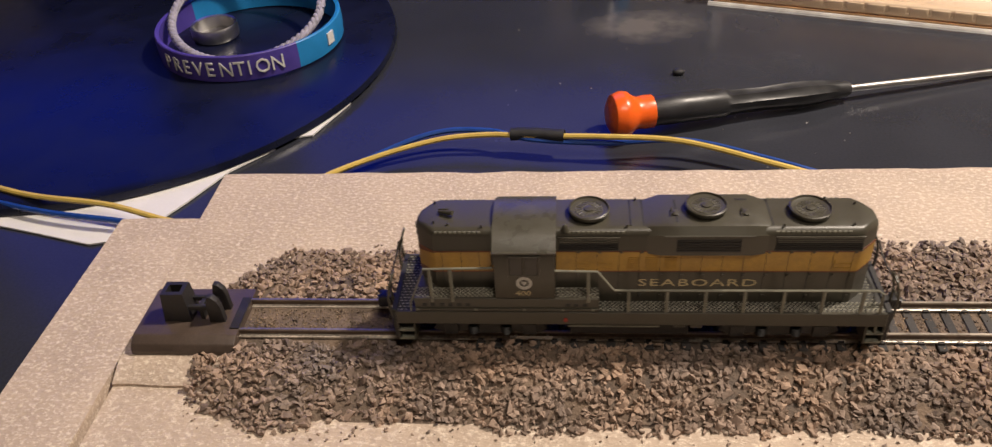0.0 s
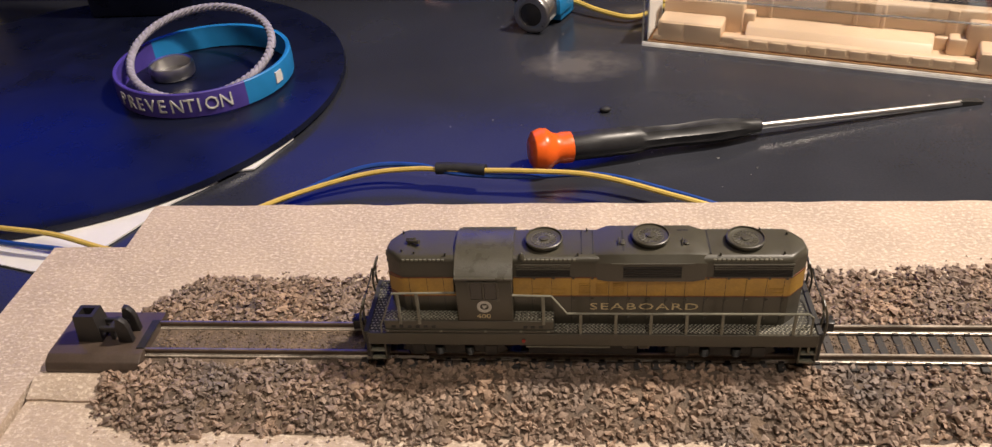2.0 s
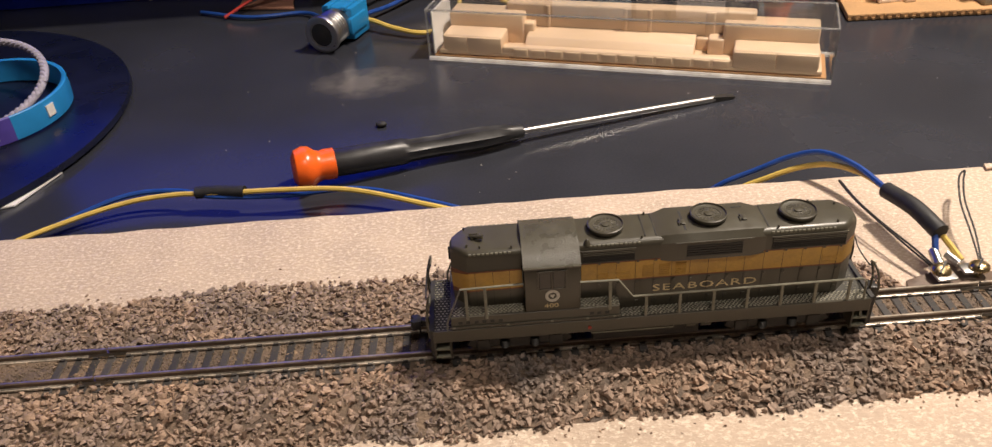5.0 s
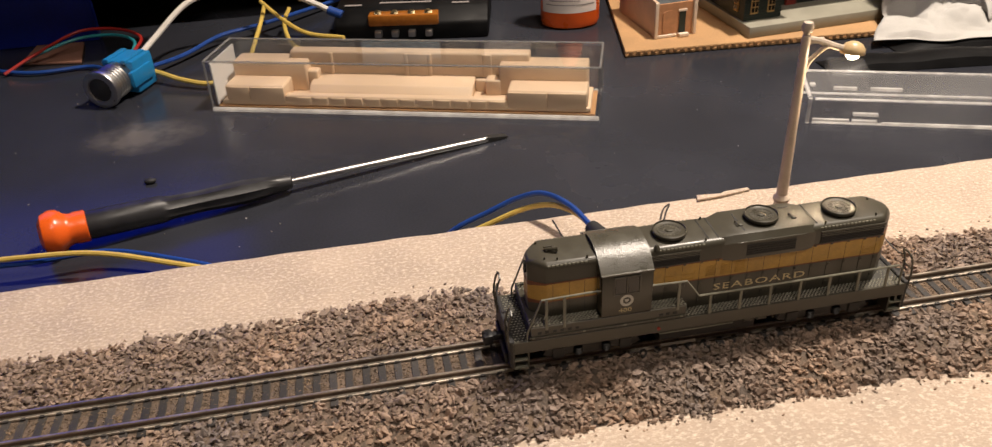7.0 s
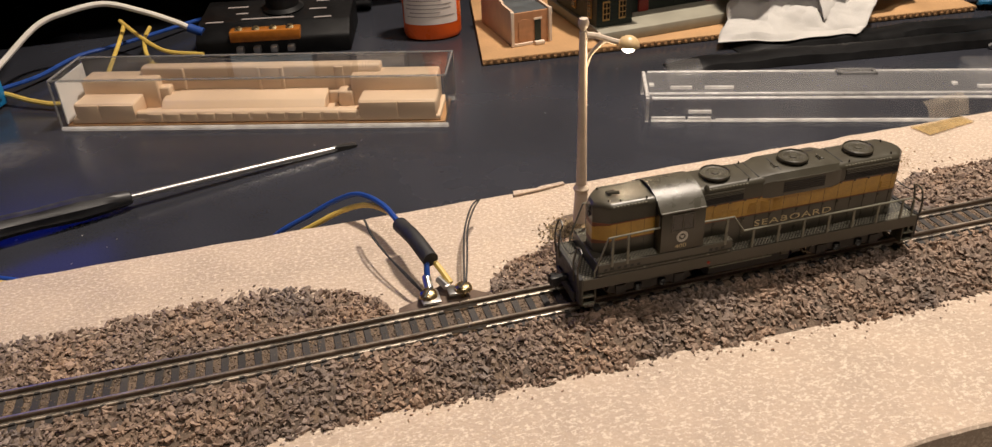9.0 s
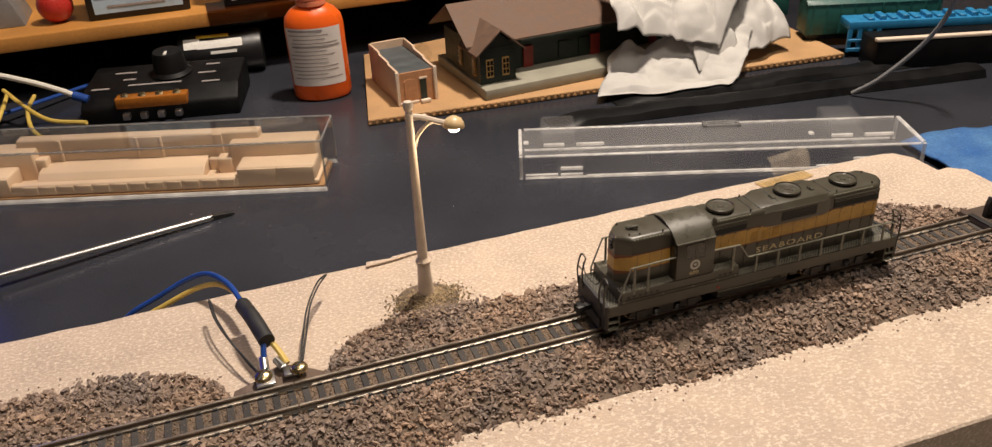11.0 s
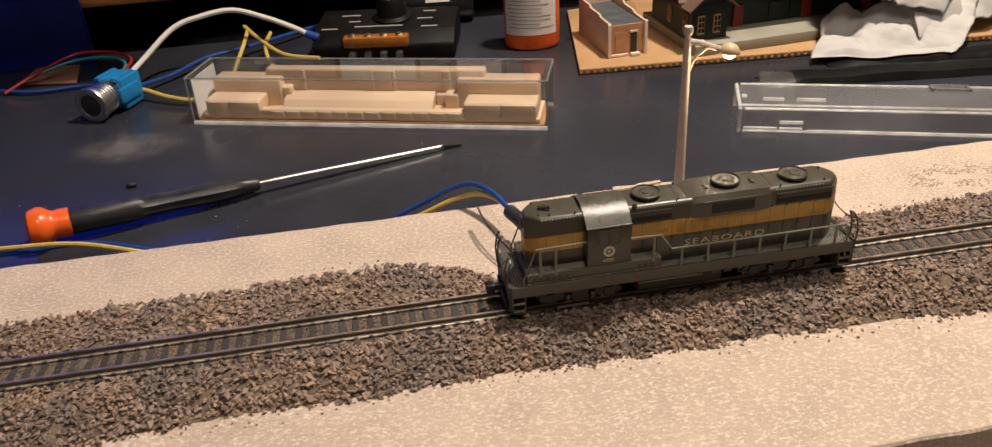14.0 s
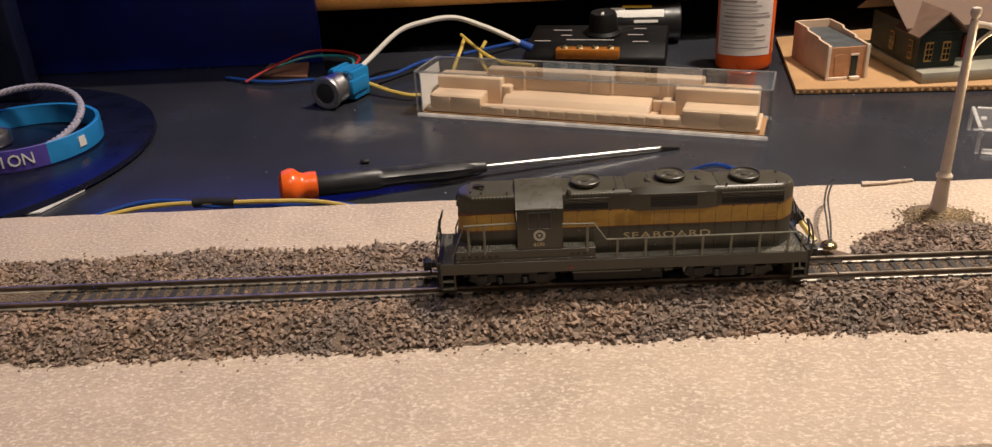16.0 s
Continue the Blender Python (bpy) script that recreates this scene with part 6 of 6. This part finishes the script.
def station(z):
    t = thing("model_station", "dark green model station with brown roof and grey platform", "model building", place(4.9, 0.3631, 0.2526, z))
    platform = part("platform", bx(bmesh.new(), (0, 0, 0), (0.158, 0.076, 0.0060), 0.0005), PLATFORM, t, "grey-green platform base")
    h = 0.0060
    part("body", bx(bmesh.new(), (0.0020, 0.026, h), (0.140, 0.066, h + 0.0215)), GREEN_WALL, t, "dark green clapboard walls")
    bay = bmesh.new()
    bx(bay, (0.0015, 0.010, h), (0.0235, 0.030, h + 0.0205))
    prism(bay, [(0.0015, h + 0.0203), (0.0235, h + 0.0203), (0.0125, h + 0.0300)], "y", 0.0105, 0.032)
    part("bay", bay, GREEN_WALL, t, "dark green gabled bay")
    for i in range(10):
        part("clapboard", bx(bmesh.new(), (0.0013, 0.0097, h + 0.001 + i * 0.0018), (0.0237, 0.0101, h + 0.0022 + i * 0.0018)), GREEN_WALL, t, smooth=0)
    # roof: two slopes with a cross gable
    th = 0.0010
    b = bmesh.new()
    e0, e1, r = (0.016, h + 0.0205), (0.076, h + 0.0205), (0.045, h + 0.0385)
    for a, c in ((e0, r), (e1, r)):
        loft(b, [[(-0.004, a[0], a[1]), (-0.004, c[0], c[1]), (-0.004, c[0], c[1] + th), (-0.004, a[0], a[1] + th)], [(0.150, a[0], a[1]), (0.150, c[0], c[1]), (0.150, c[0], c[1] + th), (0.150, a[0], a[1] + th)]])
    part("roof", b, ROOF_BROWN, t, "brown shingled roof")
    b = bmesh.new()
    for x in (-0.0030, 0.0280):
        loft(b, [[(x, 0.004, h + 0.0182), (0.0125, 0.004, h + 0.0312), (0.0125, 0.004, h + 0.0322), (x, 0.004, h + 0.0192)], [(x, 0.030, h + 0.0182), (0.0125, 0.038, h + 0.0312), (0.0125, 0.038, h + 0.0322), (x, 0.030, h + 0.0192)]])
    part("bay_roof", b, ROOF_BROWN, t, "brown gable roof of the bay")
    def window(x, y, face):
        w = part("window", bx(bmesh.new(), *(((x - 0.0022, y - 0.0006, h + 0.0035), (x + 0.0022, y + 0.0002, h + 0.0145)) if face == "y" else ((y - 0.0006, x - 0.0022, h + 0.0035), (y + 0.0002, x + 0.0022, h + 0.0145))), 0.0002, 1), OCHRE, t, "ochre framed window")
        for dx in (-0.0010, 0.0010):
            for k in range(3):
                zz = h + 0.0047 + k * 0.0032
                lo, hi = ((x + dx - 0.0007, y - 0.0009, zz), (x + dx + 0.0007, y - 0.0005, zz + 0.0025))
                if face == "x":
                    lo, hi = (lo[1], lo[0], lo[2]), (hi[1], hi[0], hi[2])
                part("pane", bx(bmesh.new(), lo, hi), WINDOW_DARK, w, smooth=0)
    window(0.0072, 0.0098, "y")
    window(0.0172, 0.0098, "y")
    window(0.018, 0.0013, "x")
    window(0.040, 0.0018, "x")
    for x in (0.036, 0.082, 0.124):
        part("red_door", bx(bmesh.new(), (x, 0.0246, h), (x + 0.0065, 0.0262, h + 0.0130), 0.0002, 1), RED, t, "barn red door")
    for x in (0.060, 0.074, 0.104, 0.116):
        part("freight_door", bx(bmesh.new(), (x, 0.0250, h + 0.002), (x + 0.008, 0.0262, h + 0.0120), 0.0002, 1), GREEN_WALL, t, "dark green freight door")
    part("eave_board", bx(bmesh.new(), (0.030, 0.0152, h + 0.0193), (0.150, 0.0165, h + 0.0205)), GREEN_WALL, t)


def tissue(z):
    """One crumpled sheet: a folded grid pushed about by noise, drawn up to a peak at the back."""
    t = thing("tissue", "crumpled white paper tissue lying in folds", "tissue")

    def fold(outline, heights, seed, thick=0.0004):
        b = bmesh.new()
        n = 56
        (a, c, d, e), (ha, hc, hd, he) = [Vector((*q, 0)) for q in outline], heights
        grid = []
        for i in range(n + 1):
            row = []
            for j in range(n + 1):
                u, v = i / n, j / n
                p = a.lerp(c, u).lerp(e.lerp(d, u), v)
                hz = (ha * (1 - u) + hc * u) * (1 - v) + (he * (1 - u) + hd * u) * v
                q = (p.x * 30 + seed, p.y * 30, seed)
                ridge = 1 - abs(noise.noise(q)) * 2
                k = 0.012 * min(1.0, 6 * min(u, 1 - u, v, 1 - v) + 0.35)
                off = noise.noise_vector((p.x * 55, p.y * 55, seed + 3))
                c1 = noise.voronoi((p.x * 46, p.y * 46, seed))[0]
                c2 = noise.voronoi((p.x * 105, p.y * 105, seed + 5))[0]
                crease = 0.0105 * (c1[1] - c1[0]) + 0.0036 * (c2[1] - c2[0])
                rise = hz + k * ridge * 0.40 - 0.004 + crease * min(1.0, 0.25 + hz * 60)
                row.append(b.verts.new((p.x + 0.0055 * off.x, p.y + 0.0055 * off.y, z + 0.001 + max(0.0, rise))))
            grid.append(row)
        for i in range(n):
            for j in range(n):
                b.faces.new((grid[i][j], grid[i + 1][j], grid[i + 1][j + 1], grid[i][j + 1]))
        ob = part("fold", b, TISSUE, t, smooth=24)
        so = ob.modifiers.new("thick", "SOLIDIFY")
        so.thickness = thick
    fold([(0.4215, 0.2255), (0.498, 0.212), (0.532, 0.245), (0.446, 0.262)], (0.000, 0.001, 0.022, 0.012), 1.7)
    fold([(0.440, 0.243), (0.502, 0.236), (0.545, 0.262), (0.452, 0.288)], (0.034, 0.016, 0.060, 0.064), 5.2)
    fold([(0.488, 0.230), (0.562, 0.252), (0.566, 0.300), (0.500, 0.290)], (0.006, 0.010, 0.062, 0.074), 9.9)


def right_clutter(z):
    # low black plastic sheet in front of the tissue
    bag = thing("plastic_bag", "folded glossy black plastic bag lying flat", "plastic bag")
    for x0, y0, x1, y1, zz, w in ((0.385, 0.212, 0.640, 0.178, 0.0060, 0.018), (0.430, 0.226, 0.640, 0.206, 0.0045, 0.016)):
        loops = []
        for i in range(41):
            u = i / 40
            x, y, k = x0 + (x1 - x0) * u, y0 + (y1 - y0) * u, 0.0018 * noise.noise((u * 9, zz * 300, 3)) + 0.0006 * noise.noise((u * 31, zz * 300, 8))
            e = min(1.0, 0.15 + 9 * u)
            loops.append([(x, y - w / 2, TABLE + 0.0003), (x, y - w / 2 + 0.002, TABLE + (zz * 0.7 + k) * e), (x, y, TABLE + (zz + k) * e), (x, y + w / 2 - 0.002, TABLE + (zz * 0.7 + k) * e), (x, y + w / 2, TABLE + 0.0003)])
        part("fold", loft(bmesh.new(), loops), CASING, bag)
    t = thing("black_case", "black open case with a white rim", "case", place(-16, 0.5925, 0.2070, TABLE))
    part("body", bx(bmesh.new(), (0, 0, 0), (0.120, 0.022, 0.0175), 0.001), CASING, t)
    part("rim", bx(bmesh.new(), (-0.001, -0.001, 0.0175), (0.121, 0.003, 0.0195), 0.0005), TRIM_PALE, t, "white plastic rim")
    t = thing("blue_wagon", "bright blue model wagon underframe with openwork ends", "model wagon", place(-19, 0.5930, 0.2330, TABLE))
    b = bmesh.new()
    bx(b, (0.0, 0.0, 0.0175), (0.150, 0.016, 0.0225), 0.0004)
    part("frame", b, WAGON_BLUE, t)
    for x in (0.000, 0.006, 0.012, 0.0175):
        part("upright", bx(bmesh.new(), (x, 0.0, 0.0035), (x + 0.0025, 0.0020, 0.0180), 0.0002, 1), WAGON_BLUE, t)
    part("crossbar", bx(bmesh.new(), (0, -0.0003, 0.0040), (0.020, 0.0018, 0.0062), 0.0003, 1), WAGON_BLUE, t)
    part("crossbar", bx(bmesh.new(), (0, -0.0003, 0.0100), (0.020, 0.0018, 0.0118), 0.0003, 1), WAGON_BLUE, t)
    for k in range(18):
        part("deck_fitting", bx(bmesh.new(), (0.012 + k * 0.007, 0.002, 0.0220), (0.016 + k * 0.007, 0.012, 0.0240 + 0.0012 * (k % 2)), 0.0004, 1), WAGON_BLUE, t)
    for x in (0.008, 0.136):
        for y in (0.003, 0.013):
            part("wheel", cyl(bmesh.new(), (x, y, 0.0030), (x, y + 0.0015, 0.0030), 0.0030, seg=18), BLACK, t)
    part("truss", bx(bmesh.new(), (0.024, 0.006, 0.003), (0.140, 0.010, 0.0177)), BLACK, t)
    t = thing("green_wagon", "teal green model box wagon", "model wagon", place(-19, 0.5840, 0.2620, z))
    part("body", bx(bmesh.new(), (0, 0, 0.004), (0.085, 0.018, 0.024), 0.0006), TEAL, t)
    part("roof", prism(bmesh.new(), [(-0.0005, 0.0235), (0.0185, 0.0235), (0.015, 0.0262), (0.009, 0.0270), (0.003, 0.0262)], "x", -0.0005, 0.0855, 0.0002), TEAL, t)
    for k in range(10):
        part("rib", bx(bmesh.new(), (0.003 + k * 0.0088, -0.0006, 0.005), (0.0042 + k * 0.0088, 0.0002, 0.0235)), TEAL, t, smooth=0)
    part("underframe", bx(bmesh.new(), (0.003, 0.004, 0.0), (0.082, 0.014, 0.0045)), BLACK, t)
    t = thing("green_wagon", "teal green model box wagon standing behind the tissue", "model wagon", place(-14, 0.5350, 0.3300, z))
    part("body", bx(bmesh.new(), (0, 0, 0.002), (0.075, 0.020, 0.028), 0.0006), TEAL, t)
    part("underframe", bx(bmesh.new(), (0.003, 0.004, 0.0), (0.072, 0.016, 0.0030)), BLACK, t)
    wire("grey_cable", [(0.5540, 0.1790, TABLE + 0.0016), (0.5620, 0.1690, -0.018), (0.5730, 0.1580, 0.0), (0.5765, 0.1490, 0.016), (0.5750, 0.1430, 0.030), (0.5700, 0.1380, 0.050)], 0.0012, GREY_WIRE, "grey cable curving up past the case")
    b = bmesh.new()
    n = 24
    grid = [[b.verts.new((0.520 + 0.120 * i / n + 0.010 * (j / n), -0.010 + 0.125 * j / n - 0.030 * (i / n) ** 2, TABLE + 0.0015 + 0.0022 * (1 + noise.noise((i * 0.35, j * 0.35, 6))))) for j in range(n + 1)] for i in range(n + 1)]
    for i in range(n):
        for j in range(n):
            b.faces.new((grid[i][j], grid[i + 1][j], grid[i + 1][j + 1], grid[i][j + 1]))
    ob = part("cloth", b, BLUE_CLOTH, None, smooth=70)
    ob.modifiers.new("thick", "SOLIDIFY").thickness = 0.0012
    tagged(ob, "blue mottled cloth lying beyond the board", "cloth")


def shelf():
    t = thing("desk_riser", "orange varnished wooden riser shelf standing on the tabletop", "shelf")
    part("top_board", bx(bmesh.new(), (-0.32, 0.378, 0.0030), (0.80, 0.62, 0.0118), 0.0010), PINE, t)
    for x in (-0.31, 0.78):
        part("leg", bx(bmesh.new(), (x - 0.009, 0.39, TABLE), (x + 0.009, 0.61, 0.0032), 0.0008), PINE, t)
    # added black sheet that stands for the shade under the shelf
    part("shade_board", bx(bmesh.new(), (-0.30, 0.600, TABLE), (0.77, 0.612, 0.0030)), BLACK_MATT, t, "added black panel standing for the shade under the shelf")
    # added panel that hides the shelf's left end; its blue is painted glare
    part("glare_panel", bx(bmesh.new(), (-0.330, 0.3700, TABLE), (0.006, 0.3765, 0.0400), 0.0008), DEEP_BLUE, t, "added panel across the shelf's end painted as blue screen glare")
    z = 0.0118
    t = thing("red_knob", "glossy red round knob resting on the wooden shelf", "knob")
    b = bmesh.new()
    ball(b, (0.1370, 0.402, z + 0.0105), 0.0105, 24)
    part("ball", b, RED_BALL, t)
    t = thing("plastic_stand", "grey angular plastic wedge on the shelf", "plastic wedge")
    part("wedge", prism(bmesh.new(), [(0.080, z), (0.118, z), (0.108, z + 0.030), (0.070, z + 0.040)], "y", 0.402, 0.440, 0.0006), GREY_WIRE, t)
    for x0, x1, y, mt in ((0.155, 0.2150, 0.392, CARTON_BLUE), (0.236, 0.2760, 0.386, LABEL), (0.291, 0.335, 0.386, CARTON_BLUE)):
        t = thing("carton", "pale printed carton in a dark frame on the shelf", "carton", None, "cartons on the shelf")
        part("frame", bx(bmesh.new(), (x0, y, z), (x1, y + 0.030, z + 0.055), 0.0012), BLACK, t, "dark plastic frame")
        part("face", bx(bmesh.new(), (x0 + 0.004, y - 0.0008, z + 0.004), (x1 - 0.004, y + 0.0002, z + 0.052)), mt, t, "pale printed face")
        for k in range(2):
            part("print_bar", bx(bmesh.new(), (x0 + 0.006 + 0.006 * k, y - 0.0012, z + 0.0075 + 0.006 * (1 - k)), (x1 - 0.007 - 0.007 * k, y - 0.0006, z + 0.0088 + 0.006 * (1 - k))), INK, t, "printed line", smooth=0)
    t = thing("smoked_bag", "smoky brown plastic bag draped over the shelf's edge", "plastic bag")
    b = bmesh.new()
    loft(b, [[(x, 0.400, z + 0.0008), (x, 0.3772, z + 0.0010), (x, 0.3768, 0.0022)] for x in (0.2240, 0.2560, 0.2860)], closed=False, caps=False)
    part("film", b, SMOKE, t)


def monitor():
    t = thing("monitor", "dark flat monitor showing a bright blue screen on a round base", "monitor")
    foot = bmesh.new()
    revolve(foot, [(0.119, 0.0), (0.1215, 0.0015), (0.1210, 0.0040), (0.117, 0.0052), (0.030, 0.0070), (0.00002, 0.0072)], 96, Matrix.Translation((-0.177, 0.2020, TABLE)))
    part("base", foot, NAVY, t, "dark round base tinted with the screen's blue glare")
    part("neck", bx(bmesh.new(), (-0.213, 0.285, TABLE + 0.006), (-0.153, 0.300, 0.140), 0.002), NAVY, t, "dark stand neck")
    y = 0.318
    part("bezel", bx(bmesh.new(), (-0.445, y, 0.041), (0.080, y + 0.030, 0.370), 0.003), NAVY, t, "dark plastic housing tinted with the screen's blue glare")
    part("screen", bx(bmesh.new(), (-0.433, y - 0.0008, 0.0545), (0.068, y + 0.001, 0.358)), SCREEN, t, "lit blue screen", smooth=0)


def wrist_things():
    z = TABLE + 0.0064
    c = Vector((-0.1172, 0.2035, z))
    t = thing("wristband", "violet and sky-blue silicone wristband with white lettering", "wristband", Matrix.Translation(c))
    r, hgt, th = 0.0393, 0.0112, 0.0019
    def arc(a0, a1, n):
        b = bmesh.new()
        loops = []
        for k in range(n + 1):
            a = radians(a0 + (a1 - a0) * k / n)
            d = Vector((math.cos(a), math.sin(a), 0))
            e = 0.0004
            loops.append([d * (r - th) + Vector((0, 0, e)), d * (r - e) + Vector((0, 0, 0)), d * r + Vector((0, 0, e)), d * (r + 0.0003) + Vector((0, 0, hgt / 2)), d * r + Vector((0, 0, hgt - e)), d * (r - e) + Vector((0, 0, hgt)),
                          d * (r - th) + Vector((0, 0, hgt - e))])
        return loft(b, loops)
    part("violet_band", arc(150, 316, 48), PURPLE, t, "violet silicone half")
    part("blue_band", arc(316, 510, 56), SKY_BLUE, t, "sky-blue silicone half")
    # raised lettering round the front
    b = bmesh.new()
    spread = (0, 8.2, 16.4, 24.0, 32.4, 40.6, 49.4, 57.0, 61.4, 70.4)
    for k, ch in enumerate("PREVENTION"):
        a = radians(231 + spread[k])
        d = Vector((math.cos(a), math.sin(a), 0))
        m = Matrix.Translation(d * (r + 0.00045) + Vector((0, 0, 0.0030))) @ Matrix.Rotation(a + math.pi / 2, 4, "Z") @ pose(-0.0022, 0, 0, 90, 0, 0)
        tmp = letters(ch, 0.0085, 0.0002, m, 0.92)
        add(b, tmp)
    part("lettering", b, INK_WHITE, t, "white moulded lettering", smooth=0)
    b = bmesh.new()
    a = radians(343)
    d = Vector((math.cos(a), math.sin(a), 0))
    tmp = bx(bmesh.new(), (-0.0022, -0.0004, 0.0035), (0.0022, 0.0004, 0.0085))
    add(b, tmp, Matrix.Translation(d * (r + 0.0003)) @ Matrix.Rotation(a + math.pi / 2, 4, "Z"))
    part("mark", b, INK_WHITE, t, "small white moulded mark", smooth=0)
    # braided cord leaning on the band
    b = bmesh.new()
    for strand in range(3):
        pts = []
        for k in range(73):
            a = 2 * math.pi * k / 72
            w = 24 * a + strand * 2 * math.pi / 3
            rr = 0.0325 + 0.0010 * math.cos(w)
            pts.append((rr * math.cos(a), rr * 0.86 * math.sin(a), 0.0160 + 0.0165 * math.sin(a) * 0.62 + 0.0010 * math.sin(w)))
        sweep(b, pts, 0.00115, 6, steps=3)
    ob = part("braided_bracelet", b, BRAID, None, smooth=60)
    ob.matrix_world = Matrix.Translation(c + Vector((-0.001, 0.002, -0.0030)))
    tagged(ob, "grey braided cord bracelet leaning inside the wristband", "bracelet")
    b = bmesh.new()
    revolve(b, [(0.0098, 0), (0.0102, 0.0008), (0.0102, 0.0052), (0.0098, 0.0060), (0.0090, 0.0056), (0.0090, 0.0004)], 36)
    ob = part("finger_ring", b, CHROME, None)
    ob.matrix_world = Matrix.Translation(c + Vector((-0.018, 0.004, 0.0008)))
    tagged(ob, "polished metal finger ring lying inside the wristband", "ring")
    # white paper showing from under the round base
    rnd = [(-0.176, 0.0790), (-0.152, 0.0725), (-0.131, 0.0665), (-0.118, 0.0700), (-0.107, 0.0900), (-0.0985, 0.1080), (-0.0860, 0.1225), (-0.0965, 0.1280), (-0.118, 0.1150), (-0.140, 0.1000), (-0.170, 0.0900)]
    tagged(part("paper_sheet", prism(bmesh.new(), rnd, "z", TABLE + 0.0003, TABLE + 0.0009), PAPER), "torn white paper under the monitor's base", "paper")
    tip = [(-0.0825, 0.1300), (-0.0745, 0.1320), (-0.0650, 0.1560), (-0.0672, 0.1580)]
    tagged(part("paper_strip", prism(bmesh.new(), tip, "z", TABLE + 0.0003, TABLE + 0.0009), PAPER), "small torn white paper strip on the tabletop", "paper")


room()
table()
boards()
shelf()
monitor()
wrist_things()
card_top = card_sheet()
shed(card_top)
station(card_top)
tissue(card_top)
right_clutter(card_top)
controller()
glue_bottle()
display_case()
clear_lid()
push_button()
screwdriver()
taped_wires()
bumper(place(0, -0.0750, 0.0, 0.0), False)
bumper(place(0, 0.4765, 0.0, 0.0), True)
street_lamp()
feeder()
loco = locomotive()
ballast()
track()


def motions():
    """The locomotive runs to the near bumper, out to the far one, and back."""
    rows = [(0, 0.0121), (0.3, -0.0050), (0.5, -0.0160), (0.6, -0.0185), (0.75, -0.0170), (1.0, -0.0076), (1.5, 0.0114), (2.0, 0.0317), (2.5, 0.0469), (3.0, 0.0544), (3.2, 0.0572), (5.5, 0.1418), (6.0, 0.1633),
            (6.5, 0.1850), (7.0, 0.2095), (7.5, 0.2308), (8.0, 0.2492), (8.5, 0.2661), (9.0, 0.2803), (9.5, 0.2957), (9.7, 0.3010), (10.2, 0.3157), (10.7, 0.3300), (11.05, 0.3385), (11.3, 0.3410), (11.5, 0.3372), (11.8, 0.3267), (12.0, 0.3187), (12.5, 0.2978), (13.0, 0.2769),
            (13.5, 0.2561), (14.0, 0.2334), (14.5, 0.2105), (15.0, 0.1888), (15.5, 0.1661), (16.0, 0.1428)]
    walk(loco, [(t, pose(x, 0, RAIL_Z)) for t, x in rows])


motions()
